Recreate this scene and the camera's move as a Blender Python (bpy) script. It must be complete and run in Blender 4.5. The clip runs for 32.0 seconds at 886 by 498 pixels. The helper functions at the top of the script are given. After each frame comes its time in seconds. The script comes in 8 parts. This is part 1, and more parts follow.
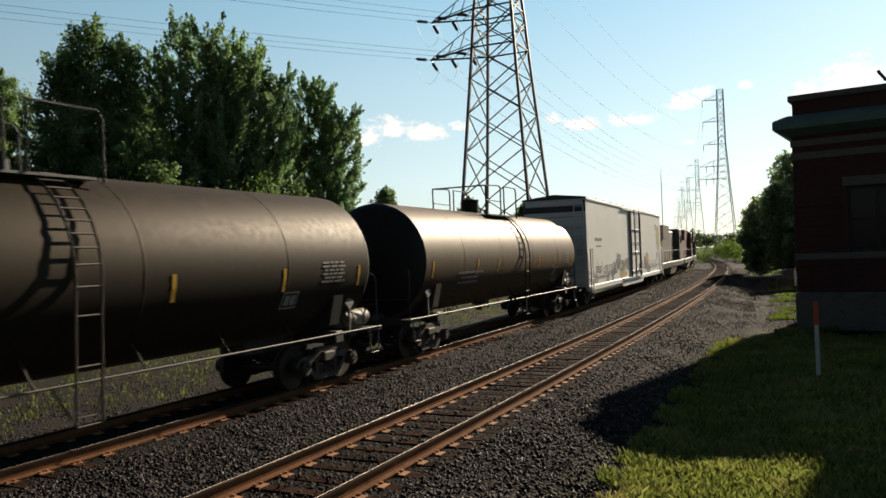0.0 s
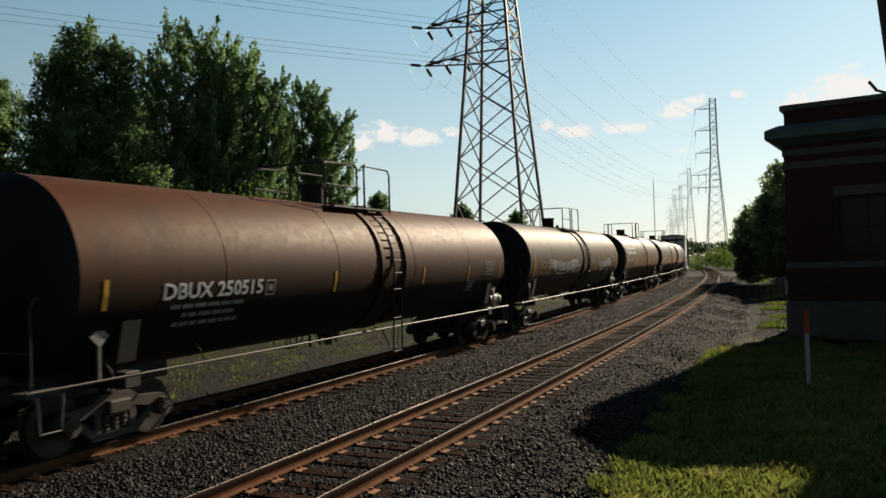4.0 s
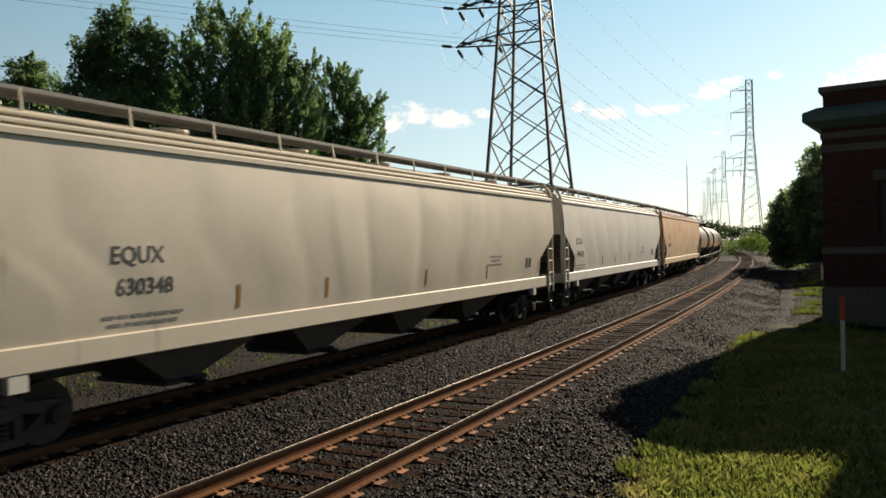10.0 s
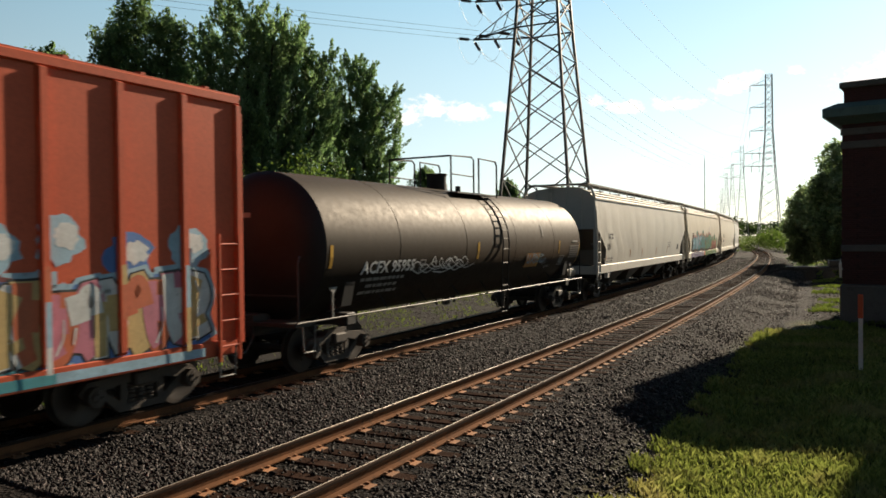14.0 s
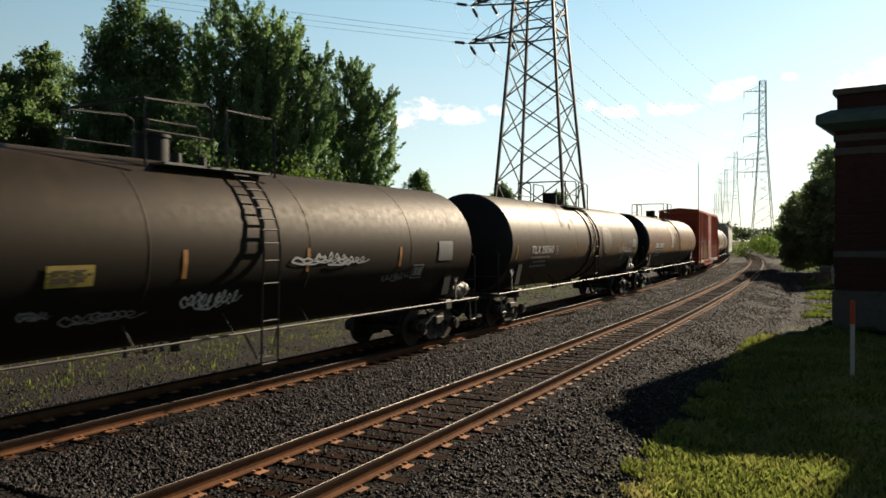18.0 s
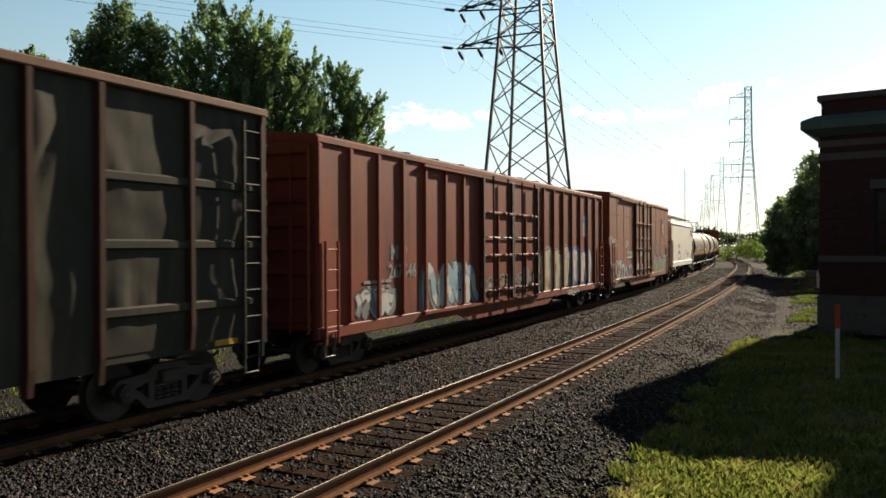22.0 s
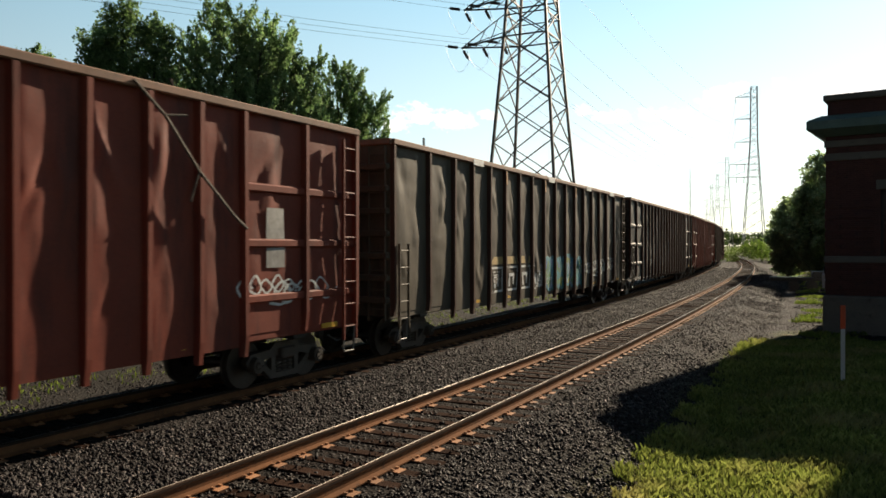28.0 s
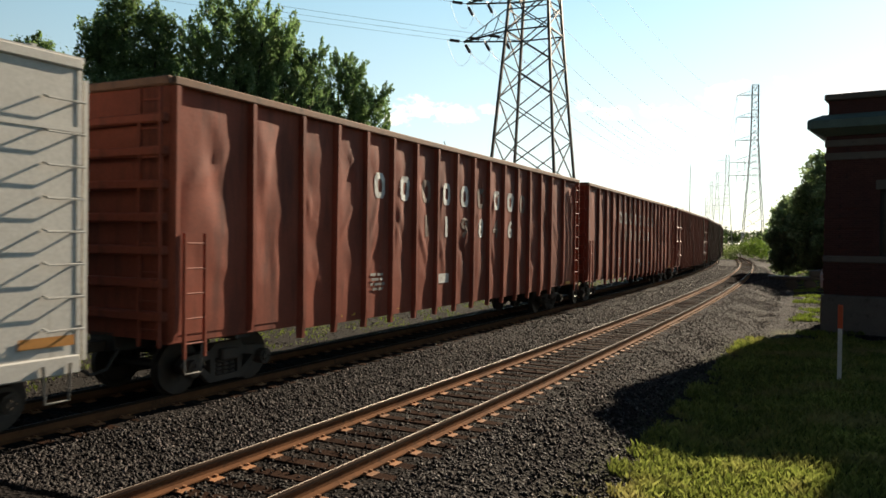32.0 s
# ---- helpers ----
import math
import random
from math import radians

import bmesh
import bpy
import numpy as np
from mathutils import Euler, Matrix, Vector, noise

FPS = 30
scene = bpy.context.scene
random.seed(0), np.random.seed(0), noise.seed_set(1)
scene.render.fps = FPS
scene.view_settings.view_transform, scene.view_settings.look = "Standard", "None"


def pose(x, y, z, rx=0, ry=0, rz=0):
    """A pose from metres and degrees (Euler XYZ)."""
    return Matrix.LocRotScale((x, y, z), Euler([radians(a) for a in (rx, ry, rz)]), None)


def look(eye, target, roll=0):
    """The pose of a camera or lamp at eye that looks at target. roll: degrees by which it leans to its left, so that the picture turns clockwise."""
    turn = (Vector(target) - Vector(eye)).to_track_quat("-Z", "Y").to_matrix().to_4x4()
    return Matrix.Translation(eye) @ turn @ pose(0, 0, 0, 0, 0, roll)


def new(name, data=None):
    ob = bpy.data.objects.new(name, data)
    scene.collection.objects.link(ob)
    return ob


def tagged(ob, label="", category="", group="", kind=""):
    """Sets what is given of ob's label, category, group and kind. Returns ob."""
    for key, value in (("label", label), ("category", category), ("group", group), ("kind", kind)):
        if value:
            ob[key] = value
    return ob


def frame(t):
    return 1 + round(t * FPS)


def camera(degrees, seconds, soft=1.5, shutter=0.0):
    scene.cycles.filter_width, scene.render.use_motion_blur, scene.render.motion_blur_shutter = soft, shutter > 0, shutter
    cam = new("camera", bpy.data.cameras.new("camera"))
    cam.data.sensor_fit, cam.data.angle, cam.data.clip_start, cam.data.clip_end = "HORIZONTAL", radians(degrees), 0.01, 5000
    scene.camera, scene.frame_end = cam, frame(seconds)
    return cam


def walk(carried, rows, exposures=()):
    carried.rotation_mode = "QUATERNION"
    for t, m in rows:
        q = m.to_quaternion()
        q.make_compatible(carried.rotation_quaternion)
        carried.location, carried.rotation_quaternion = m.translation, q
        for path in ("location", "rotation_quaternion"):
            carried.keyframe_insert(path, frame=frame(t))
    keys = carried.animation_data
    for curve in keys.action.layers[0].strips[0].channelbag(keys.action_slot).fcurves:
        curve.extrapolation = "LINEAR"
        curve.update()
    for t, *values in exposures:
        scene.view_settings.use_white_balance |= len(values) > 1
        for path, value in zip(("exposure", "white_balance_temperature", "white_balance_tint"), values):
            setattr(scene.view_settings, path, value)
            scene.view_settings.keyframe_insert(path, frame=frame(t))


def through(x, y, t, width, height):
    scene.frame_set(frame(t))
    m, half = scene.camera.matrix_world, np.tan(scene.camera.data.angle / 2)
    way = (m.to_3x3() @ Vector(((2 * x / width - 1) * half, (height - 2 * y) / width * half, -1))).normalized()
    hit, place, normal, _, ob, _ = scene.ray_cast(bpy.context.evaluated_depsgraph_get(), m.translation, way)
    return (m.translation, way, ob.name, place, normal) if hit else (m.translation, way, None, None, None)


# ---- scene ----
EYE = 2.7  # height of the lens above the rail heads
cam = camera(60.0, 32.0, soft=1.6, shutter=0.1)
# seconds, yaw, pitch, roll of the hand-held camera, which stays on one spot
PATH = [
    (0, -0.08, 0.59, 2.20), (0.5, 0.31, 0.97, 2.13), (1, -0.20, 1.70, 2.08), (1.5, -0.79, 2.24, 1.98),
    (2, -0.50, 2.38, 1.74), (2.5, 0.00, 2.11, 1.59), (3, -0.25, 1.74, 1.52), (3.5, -0.53, 1.51, 1.79),
    (4, -0.64, 1.00, 1.70), (4.5, -0.45, 0.65, 1.81), (6.5, -1.77, 1.15, 1.72), (7, -2.41, 1.80, 0.90),
    (7.5, -2.21, 1.65, 0.55), (8, -0.58, 1.14, 0.45), (8.5, 0.73, 0.07, 0.45), (9, 1.37, 0.14, 0.92),
    (9.5, 1.42, -0.79, 1.10), (10, 1.58, -0.27, 1.25), (10.5, 2.32, -0.37, 1.23), (11, 2.50, -0.59, 1.00),
    (11.5, 2.19, -1.49, 0.91), (12, 1.95, -1.62, 0.90), (12.5, 1.85, -1.50, 1.00), (13, 1.97, -1.42, 1.02),
    (13.5, 2.52, -1.49, 0.77), (14, 2.70, -0.77, 0.65), (14.5, 2.77, -0.51, 0.70), (16.5, 3.14, -0.62, 0.37),
    (17, 2.87, -0.81, 0.22), (17.5, 2.58, -0.52, 0.21), (18, 2.26, -0.54, 0.22), (18.5, 2.28, -0.57, 0.38),
    (19, 2.24, -0.66, 0.75), (19.5, 2.43, -0.75, 0.86), (20, 2.28, -0.57, 0.66), (20.5, 1.96, -0.42, 0.42),
    (21, 1.68, -0.33, 0.38), (21.5, 1.50, -0.19, 0.21), (22, 1.36, -0.18, 0.23), (22.5, 1.65, -0.14, 0.02),
    (23, 1.66, -0.09, 0.02), (23.5, 1.85, -0.03, 0.20), (24, 1.80, -0.08, 0.26), (24.5, 1.72, -0.18, 0.14),
    (26.5, 2.01, -0.39, -0.20), (27, 1.99, -0.39, -0.04), (27.5, 1.77, -0.27, 0.11), (28, 1.70, -0.24, 0.06),
    (28.5, 1.98, -0.22, 0.33), (29, 2.40, -0.01, 0.03), (29.5, 2.58, 0.13, -0.55), (30, 2.04, 0.39, -0.86),
    (30.5, 1.85, 0.14, -1.13), (31, 1.84, 0.23, -1.17), (31.5, 2.02, -0.31, -1.13), (32, 1.63, -0.69, -0.76)]
walk(cam, [(t, pose(0, 0, EYE, 90 + p, r, y)) for t, y, p, r in PATH],
     [(t, e, k, 11) for t, e, k in ((0, 0.06, 6600), (1, -0.07, 6600), (3, -0.22, 6600), (4.5, -0.19, 6600), (7, -0.24, 6600), (9, -0.03, 6600), (12, 0.14, 6700), (14, 0.25, 6700), (17, 0.22, 6700), (19, 0.17, 6720), (21, 0.25, 6750), (23, 0.34, 6750), (28, 0.40, 6800), (32, 0.40, 6800))])

# ---- light ----
SUN_AZ, SUN_EL = 36.0, 24.5  # degrees right of +y, degrees up
sun_way = Vector((math.sin(radians(SUN_AZ)) * math.cos(radians(SUN_EL)), math.cos(radians(SUN_AZ)) * math.cos(radians(SUN_EL)), math.sin(radians(SUN_EL))))
sun = new("sun", bpy.data.lights.new("sun", "SUN"))
sun.data.energy, sun.data.angle, sun.data.color = 7.4, radians(0.6), (1.0, 0.86, 0.66)
sun.matrix_world = look(sun_way * 50, (0, 0, 0))


def make_world():
    world = bpy.data.worlds.new("sky")
    scene.world = world
    world.use_nodes = True
    nt = world.node_tree
    nt.nodes.clear()
    N, K = nt.nodes.new, nt.links.new
    sky = N("ShaderNodeTexSky")
    sky.sky_type, sky.sun_disc = "NISHITA", False
    sky.sun_elevation, sky.sun_rotation = radians(SUN_EL), radians(SUN_AZ)
    sky.air_density, sky.dust_density, sky.ozone_density = 1.0, 0.5, 1.5
    co = N("ShaderNodeTexCoord")
    sep = N("ShaderNodeSeparateXYZ")
    K(co.outputs["Generated"], sep.inputs[0])
    # small fair-weather clouds low over the horizon, each at its bearing: degrees right of +y, degrees up, half width, half height
    def calc(kind, p, q=None):
        n = N("ShaderNodeMath")
        n.operation = kind
        for k, v in enumerate((p, q)):
            if isinstance(v, (int, float)):
                n.inputs[k].default_value = v
            elif v is not None:
                K(v, n.inputs[k])
        return n.outputs[0]

    az = calc("ARCTAN2", sep.outputs["X"], sep.outputs["Y"])
    el = calc("ARCSINE", sep.outputs["Z"])
    best = None
    for ca, ce, cw, ch in ((-5.2, 8.9, 1.6, 1.3), (-3.4, 9.5, 1.5, 1.5), (-0.6, 9.1, 2.4, 1.1), (1.6, 9.5, 1.2, 0.8), (8.6, 9.7, 0.8, 0.7), (10.6, 9.2, 1.9, 0.75), (14.6, 9.3, 2.7, 0.85), (18.0, 10.2, 2.1, 1.0),
                           (19.2, 10.8, 1.0, 0.7), (22.0, 10.9, 0.9, 0.5), (26.0, 9.9, 2.6, 1.3), (28.8, 10.6, 2.8, 1.8), (28.6, 16.9, 2.5, 1.1), (18.3, 7.4, 0.8, 0.4), (34.0, 11.0, 4.0, 2.0), (60.0, 14.0, 9.0, 3.0),
                           (-70.0, 16.0, 12.0, 3.0), (120.0, 12.0, 6.0, 1.6), (-140.0, 13.0, 6.0, 1.6)):
        u = calc("DIVIDE", calc("SUBTRACT", az, radians(ca)), radians(cw))
        v = calc("DIVIDE", calc("SUBTRACT", el, radians(ce)), radians(ch))
        v = calc("MAXIMUM", v, calc("MULTIPLY", v, -1.7))  # flatter below
        d = calc("SUBTRACT", 1.0, calc("SQRT", calc("ADD", calc("MULTIPLY", u, u), calc("MULTIPLY", v, v))))
        best = d if best is None else calc("MAXIMUM", best, d)
    long = N("ShaderNodeMapping")
    long.inputs["Scale"].default_value = (1.0, 1.0, 1.5)
    K(co.outputs["Generated"], long.inputs[0])
    big, fine = N("ShaderNodeTexNoise"), N("ShaderNodeTexNoise")
    for n, scale, detail, rough in ((big, 42.0, 3.0, 0.5), (fine, 120.0, 8.0, 0.62)):
        n.inputs["Scale"].default_value, n.inputs["Detail"].default_value, n.inputs["Roughness"].default_value = scale, detail, rough
        K(long.outputs[0], n.inputs["Vector"])
    puffs = calc("ADD", calc("MULTIPLY", calc("SUBTRACT", big.outputs["Fac"], 0.5), 1.5), calc("MULTIPLY", calc("SUBTRACT", fine.outputs["Fac"], 0.5), 1.5))
    dens = calc("ADD", best, puffs)
    ramp = N("ShaderNodeValToRGB")
    ramp.color_ramp.interpolation = "EASE"
    ramp.color_ramp.elements[0].position, ramp.color_ramp.elements[1].position = 0.12, 0.72
    K(dens, ramp.inputs[0])
    mul = calc("MULTIPLY", ramp.outputs[0], 0.9)
    # summer haze: pale at the horizon, clear blue overhead
    haze = N("ShaderNodeValToRGB")
    h = haze.color_ramp.elements
    h[0].position, h[0].color = 0.0, (0.74, 0.81, 0.77, 1)
    h[1].position, h[1].color = 1.0, (0.03, 0.08, 0.20, 1)
    for p, c in ((0.10, (0.66, 0.84, 0.88, 1)), (0.32, (0.34, 0.62, 0.80, 1)), (0.46, (0.078, 0.19, 0.36, 1))):
        x = h.new(p)
        x.color = c
    K(sep.outputs["Z"], haze.inputs[0])
    gain = N("ShaderNodeMixRGB")
    gain.blend_type = "MULTIPLY"
    gain.inputs[0].default_value = 1.0
    gain.inputs[2].default_value = (11.3, 11.3, 11.0, 1)
    K(haze.outputs[0], gain.inputs[1])
    air = N("ShaderNodeMixRGB")
    air.inputs[0].default_value = 0.72
    # the sky is brightest on the sun's side
    toward = calc("ADD", calc("MULTIPLY", sep.outputs["X"], sun_way.x), calc("MULTIPLY", sep.outputs["Y"], sun_way.y))
    glow = calc("MAXIMUM", calc("MULTIPLY", calc("POWER", calc("MAXIMUM", calc("ADD", calc("MULTIPLY", toward, 0.5), 0.53), 0.0), 1.8), 1.72), 0.12)
    side = N("ShaderNodeMixRGB")
    side.blend_type = "MULTIPLY"
    side.inputs[0].default_value = 1.0
    K(gain.outputs[0], side.inputs[1])
    K(glow, side.inputs[2])
    K(sky.outputs[0], air.inputs[1])
    K(side.outputs[0], air.inputs[2])
    # deep blue overhead
    deep = N("ShaderNodeMapRange")
    deep.inputs[1].default_value, deep.inputs[2].default_value, deep.inputs[3].default_value, deep.inputs[4].default_value = 0.38, 0.70, 1.0, 0.5
    K(sep.outputs["Z"], deep.inputs[0])
    dome = N("ShaderNodeMixRGB")
    dome.blend_type = "MULTIPLY"
    dome.inputs[0].default_value = 1.0
    K(air.outputs[0], dome.inputs[1])
    K(deep.outputs[0], dome.inputs[2])
    mix = N("ShaderNodeMixRGB")
    K(mul, mix.inputs[0])
    K(dome.outputs[0], mix.inputs[1])
    mix.inputs[2].default_value = (14.2, 13.7, 13.0, 1)
    bg = N("ShaderNodeBackground")
    bg.inputs["Strength"].default_value = 0.075
    K(mix.outputs[0], bg.inputs[0])
    out = N("ShaderNodeOutputWorld")
    K(bg.outputs[0], out.inputs[0])


make_world()

# ---- tools ----
RNG = random.Random(7)


def ramp_pair(nt, fac, c0, c1, lo, hi):
    r = nt.nodes.new("ShaderNodeValToRGB")
    r.color_ramp.elements[0].position, r.color_ramp.elements[1].position = lo, hi
    r.color_ramp.elements[0].color, r.color_ramp.elements[1].color = (*c0, 1), (*c1, 1)
    nt.links.new(fac, r.inputs[0])
    return r.outputs[0]


def mixed(nt, fac, a, b, kind="MIX"):
    m = nt.nodes.new("ShaderNodeMixRGB")
    m.blend_type = kind
    for i, v in ((0, fac), (1, a), (2, b)):
        if isinstance(v, (int, float)):
            m.inputs[i].default_value = v
        elif isinstance(v, tuple):
            m.inputs[i].default_value = (*v, 1)
        else:
            nt.links.new(v, m.inputs[i])
    return m.outputs[0]


def noise_at(nt, vec, scale, detail=6.0, rough=0.6):
    n = nt.nodes.new("ShaderNodeTexNoise")
    n.inputs["Scale"].default_value, n.inputs["Detail"].default_value, n.inputs["Roughness"].default_value = scale, detail, rough
    nt.links.new(vec, n.inputs["Vector"])
    return n.outputs["Fac"]


def streaked(nt, vec, s=(1, 1, 1)):
    m = nt.nodes.new("ShaderNodeMapping")
    m.inputs["Scale"].default_value = s
    nt.links.new(vec, m.inputs[0])
    return m.outputs[0]


def mat(name, base, alt=None, stain=None, rough=0.6, metal=0.0, scale=1.2, fine=18.0, stain_amount=0.4, bump=0.15, bump_scale=40.0,
        streak=False, by_object=0.0, gloss=0.5, speckle=0.35):
    """Two-scale procedural paint, metal or stone: base to alt by coarse noise, stain by streaked noise, fine grain in bump and roughness."""
    m = bpy.data.materials.new(name)
    m.use_nodes = True
    nt = m.node_tree
    bsdf = nt.nodes["Principled BSDF"]
    co = nt.nodes.new("ShaderNodeTexCoord").outputs["Object"]
    alt = alt or tuple(c * 0.72 for c in base)
    col = mixed(nt, ramp_fac(nt, noise_at(nt, co, scale), 0.35, 0.68), base, alt)
    if stain:
        v = streaked(nt, co, (1.0, 1.0, 0.16)) if streak else co
        col = mixed(nt, ramp_fac(nt, noise_at(nt, v, scale * 2.7, 8.0, 0.68), 0.70 - 0.35 * stain_amount, 0.82 - 0.25 * stain_amount), col, stain)
    grain = noise_at(nt, co, fine, 4.0, 0.7)
    col = mixed(nt, speckle, col, ramp_pair(nt, grain, (0.45, 0.45, 0.45), (1.4, 1.4, 1.4), 0.25, 0.8), "MULTIPLY")
    if by_object:
        info = nt.nodes.new("ShaderNodeObjectInfo").outputs["Random"]
        col = mixed(nt, 1.0, col, ramp_pair(nt, info, (1 - by_object,) * 3, (1 + by_object,) * 3, 0, 1), "MULTIPLY")
    nt.links.new(col, bsdf.inputs["Base Color"])
    rr = nt.nodes.new("ShaderNodeMapRange")
    rr.inputs["To Min"].default_value, rr.inputs["To Max"].default_value = max(0.05, rough - 0.13), min(1.0, rough + 0.15)
    nt.links.new(grain, rr.inputs["Value"])
    nt.links.new(rr.outputs[0], bsdf.inputs["Roughness"])
    bsdf.inputs["Metallic"].default_value = metal
    bsdf.inputs["Specular IOR Level"].default_value = gloss
    if bump:
        b = nt.nodes.new("ShaderNodeBump")
        b.inputs["Strength"].default_value, b.inputs["Distance"].default_value = bump, 0.02
        nt.links.new(noise_at(nt, co, bump_scale, 5.0, 0.65), b.inputs["Height"])
        nt.links.new(b.outputs[0], bsdf.inputs["Normal"])
    return m


def ramp_fac(nt, fac, lo, hi):
    r = nt.nodes.new("ShaderNodeMapRange")
    r.inputs["From Min"].default_value, r.inputs["From Max"].default_value = lo, hi
    nt.links.new(fac, r.inputs["Value"])
    return r.outputs[0]


class Form:
    """Collects vertices and faces of one mesh."""

    def __init__(self):
        self.v, self.f = [], []

    def add(self, verts, faces):
        n = len(self.v)
        self.v += [tuple(p) for p in verts]
        self.f += [tuple(i + n for i in q) for q in faces]
        return self

    def box(self, x0, x1, y0, y1, z0, z1, c=0.0):
        """A box; c cuts its upright edges and its top and bottom rims."""
        if c <= 0:
            return self.add([(x, y, z) for z in (z0, z1) for x, y in ((x0, y0), (x1, y0), (x1, y1), (x0, y1))],
                            [(0, 3, 2, 1), (4, 5, 6, 7), (0, 1, 5, 4), (1, 2, 6, 5), (2, 3, 7, 6), (3, 0, 4, 7)])
        rings = []
        for z, d in ((z0, c), (z0 + c, 0), (z1 - c, 0), (z1, c)):
            a, b, e, g = x0 + d, x1 - d, y0 + d, y1 - d
            rings.append([(a + c, e, z), (b - c, e, z), (b, e + c, z), (b, g - c, z), (b - c, g, z), (a + c, g, z), (a, g - c, z), (a, e + c, z)])
        return self.loft(rings)

    def loft(self, rings, caps=True, closed=True):
        n = len(rings[0])
        verts = [p for r in rings for p in r]
        faces = []
        for k in range(len(rings) - 1):
            for i in range(n if closed else n - 1):
                j = (i + 1) % n
                faces.append((k * n + i, k * n + j, (k + 1) * n + j, (k + 1) * n + i))
        if caps:
            faces += [tuple(reversed(range(n))), tuple(range((len(rings) - 1) * n, len(rings) * n))]
        return self.add(verts, faces)

    def rod(self, a, b, r, n=6, r1=None):
        a, b = Vector(a), Vector(b)
        d = (b - a).normalized()
        u = d.orthogonal().normalized()
        w = d.cross(u)
        r1 = r if r1 is None else r1
        ring = lambda p, q: [p + (u * math.cos(t) + w * math.sin(t)) * q for t in (2 * math.pi * i / n for i in range(n))]
        return self.loft([ring(a, r), ring(b, r1)])

    def path(self, pts, r, n=6):
        """One bent tube through the points."""
        pts = [Vector(p) for p in pts]
        ways = [(b - a).normalized() for a, b in zip(pts, pts[1:])]
        u = ways[0].orthogonal().normalized()
        rings = []
        for k, p in enumerate(pts):
            d = (ways[max(k - 1, 0)] + ways[min(k, len(ways) - 1)])
            d = d.normalized() if d.length > 1e-6 else ways[min(k, len(ways) - 1)]
            u = (u - d * u.dot(d))
            u = u.normalized() if u.length > 1e-6 else d.orthogonal().normalized()
            w = d.cross(u)
            rings.append([p + (u * math.cos(q) + w * math.sin(q)) * r for q in (2 * math.pi * i / n for i in range(n))])
        return self.loft(rings)

    def bar(self, a, b, w, h):
        """A flat bar from a to b, w wide along y or x, h high."""
        a, b = Vector(a), Vector(b)
        d = (b - a).normalized()
        up = Vector((0, 0, 1)) if abs(d.z) < 0.95 else Vector((1, 0, 0))
        s = d.cross(up).normalized()
        u = s.cross(d)
        ring = lambda p: [p + s * w / 2 * i + u * h / 2 * j for i, j in ((-1, -1), (1, -1), (1, 1), (-1, 1))]
        return self.loft([ring(a), ring(b)])

    def prism(self, outline, y0, y1):
        """An outline in x and z, drawn out from y0 to y1."""
        return self.loft([[(x, y0, z) for x, z in outline], [(x, y1, z) for x, z in outline]])

    def prism_x(self, outline, x0, x1):
        return self.loft([[(x0, y, z) for y, z in outline], [(x1, y, z) for y, z in outline]])

    def mesh(self, name, smooth=None):
        me = bpy.data.meshes.new(name)
        me.from_pydata(self.v, [], self.f)
        bm = bmesh.new()
        bm.from_mesh(me)
        bmesh.ops.recalc_face_normals(bm, faces=bm.faces)
        bm.to_mesh(me)
        bm.free()
        if smooth:
            me.polygons.foreach_set("use_smooth", [True] * len(me.polygons))
            me.set_sharp_from_angle(angle=radians(smooth))
        return me


CACHE = {}


def part(name, form, material, parent=None, label="", smooth=None, key=None, at=None):
    """Links a form (or, by its key, the mesh made of it before) as one mesh object under a thing or part."""
    me = CACHE.get(key) if key else None
    if me is None:
        me = (form() if callable(form) else form).mesh(name, smooth)
        me.materials.append(material)
        if key:
            CACHE[key] = me
    ob = new(name, me)
    if parent is not None:
        ob.parent = parent
    if at is not None:
        ob.matrix_basis = at if isinstance(at, Matrix) else Matrix.Translation(at)
    if label:
        tagged(ob, label=label, kind="stuff" if name in ("stencilled_data", "data_panel", "owner_panel", "spray_tag") else "")
    elif name in ("bracing", "crossarm", "truck_spring"):
        tagged(ob, kind="stuff")
    return ob


def thing(name, label, category, group="", kind=""):
    return tagged(new(name), label, category, group, kind)


def lettering(name, words, size, material, parent, x, y, z, label="", bold=0.0, tilt=90, wide=1.0):
    """Words with Blender's own font as a thin mesh that faces -y, centred at x, z."""
    cu = bpy.data.curves.new(name, "FONT")
    cu.body, cu.size, cu.align_x, cu.align_y, cu.extrude, cu.offset, cu.resolution_u = words, size, "CENTER", "CENTER", 0.004, bold, 2
    ob = bpy.data.objects.new(name, cu)
    me = bpy.data.meshes.new_from_object(ob)
    bpy.data.objects.remove(ob)
    me.materials.clear()
    me.materials.append(material)
    o = new(name, me)
    o.parent = parent
    o.matrix_basis = Matrix.LocRotScale((x, y, z), Euler((radians(tilt), 0, 0)), (wide, 1, 1))
    if label:
        tagged(o, label=label)
    return o


def hug(ob, skin, lift=0.006):
    """Bends a flat sign in the x-z plane on to a side whose y at x, z is skin(x, z)."""
    m = ob.matrix_basis
    inv = m.inverted()
    ob.data = ob.data.copy()
    for v in ob.data.vertices:
        p = m @ v.co
        p.y = skin(p.x, p.z) - lift - 0.0012 + 0.3 * (p.y - m.translation.y)
        v.co = inv @ p
    return ob


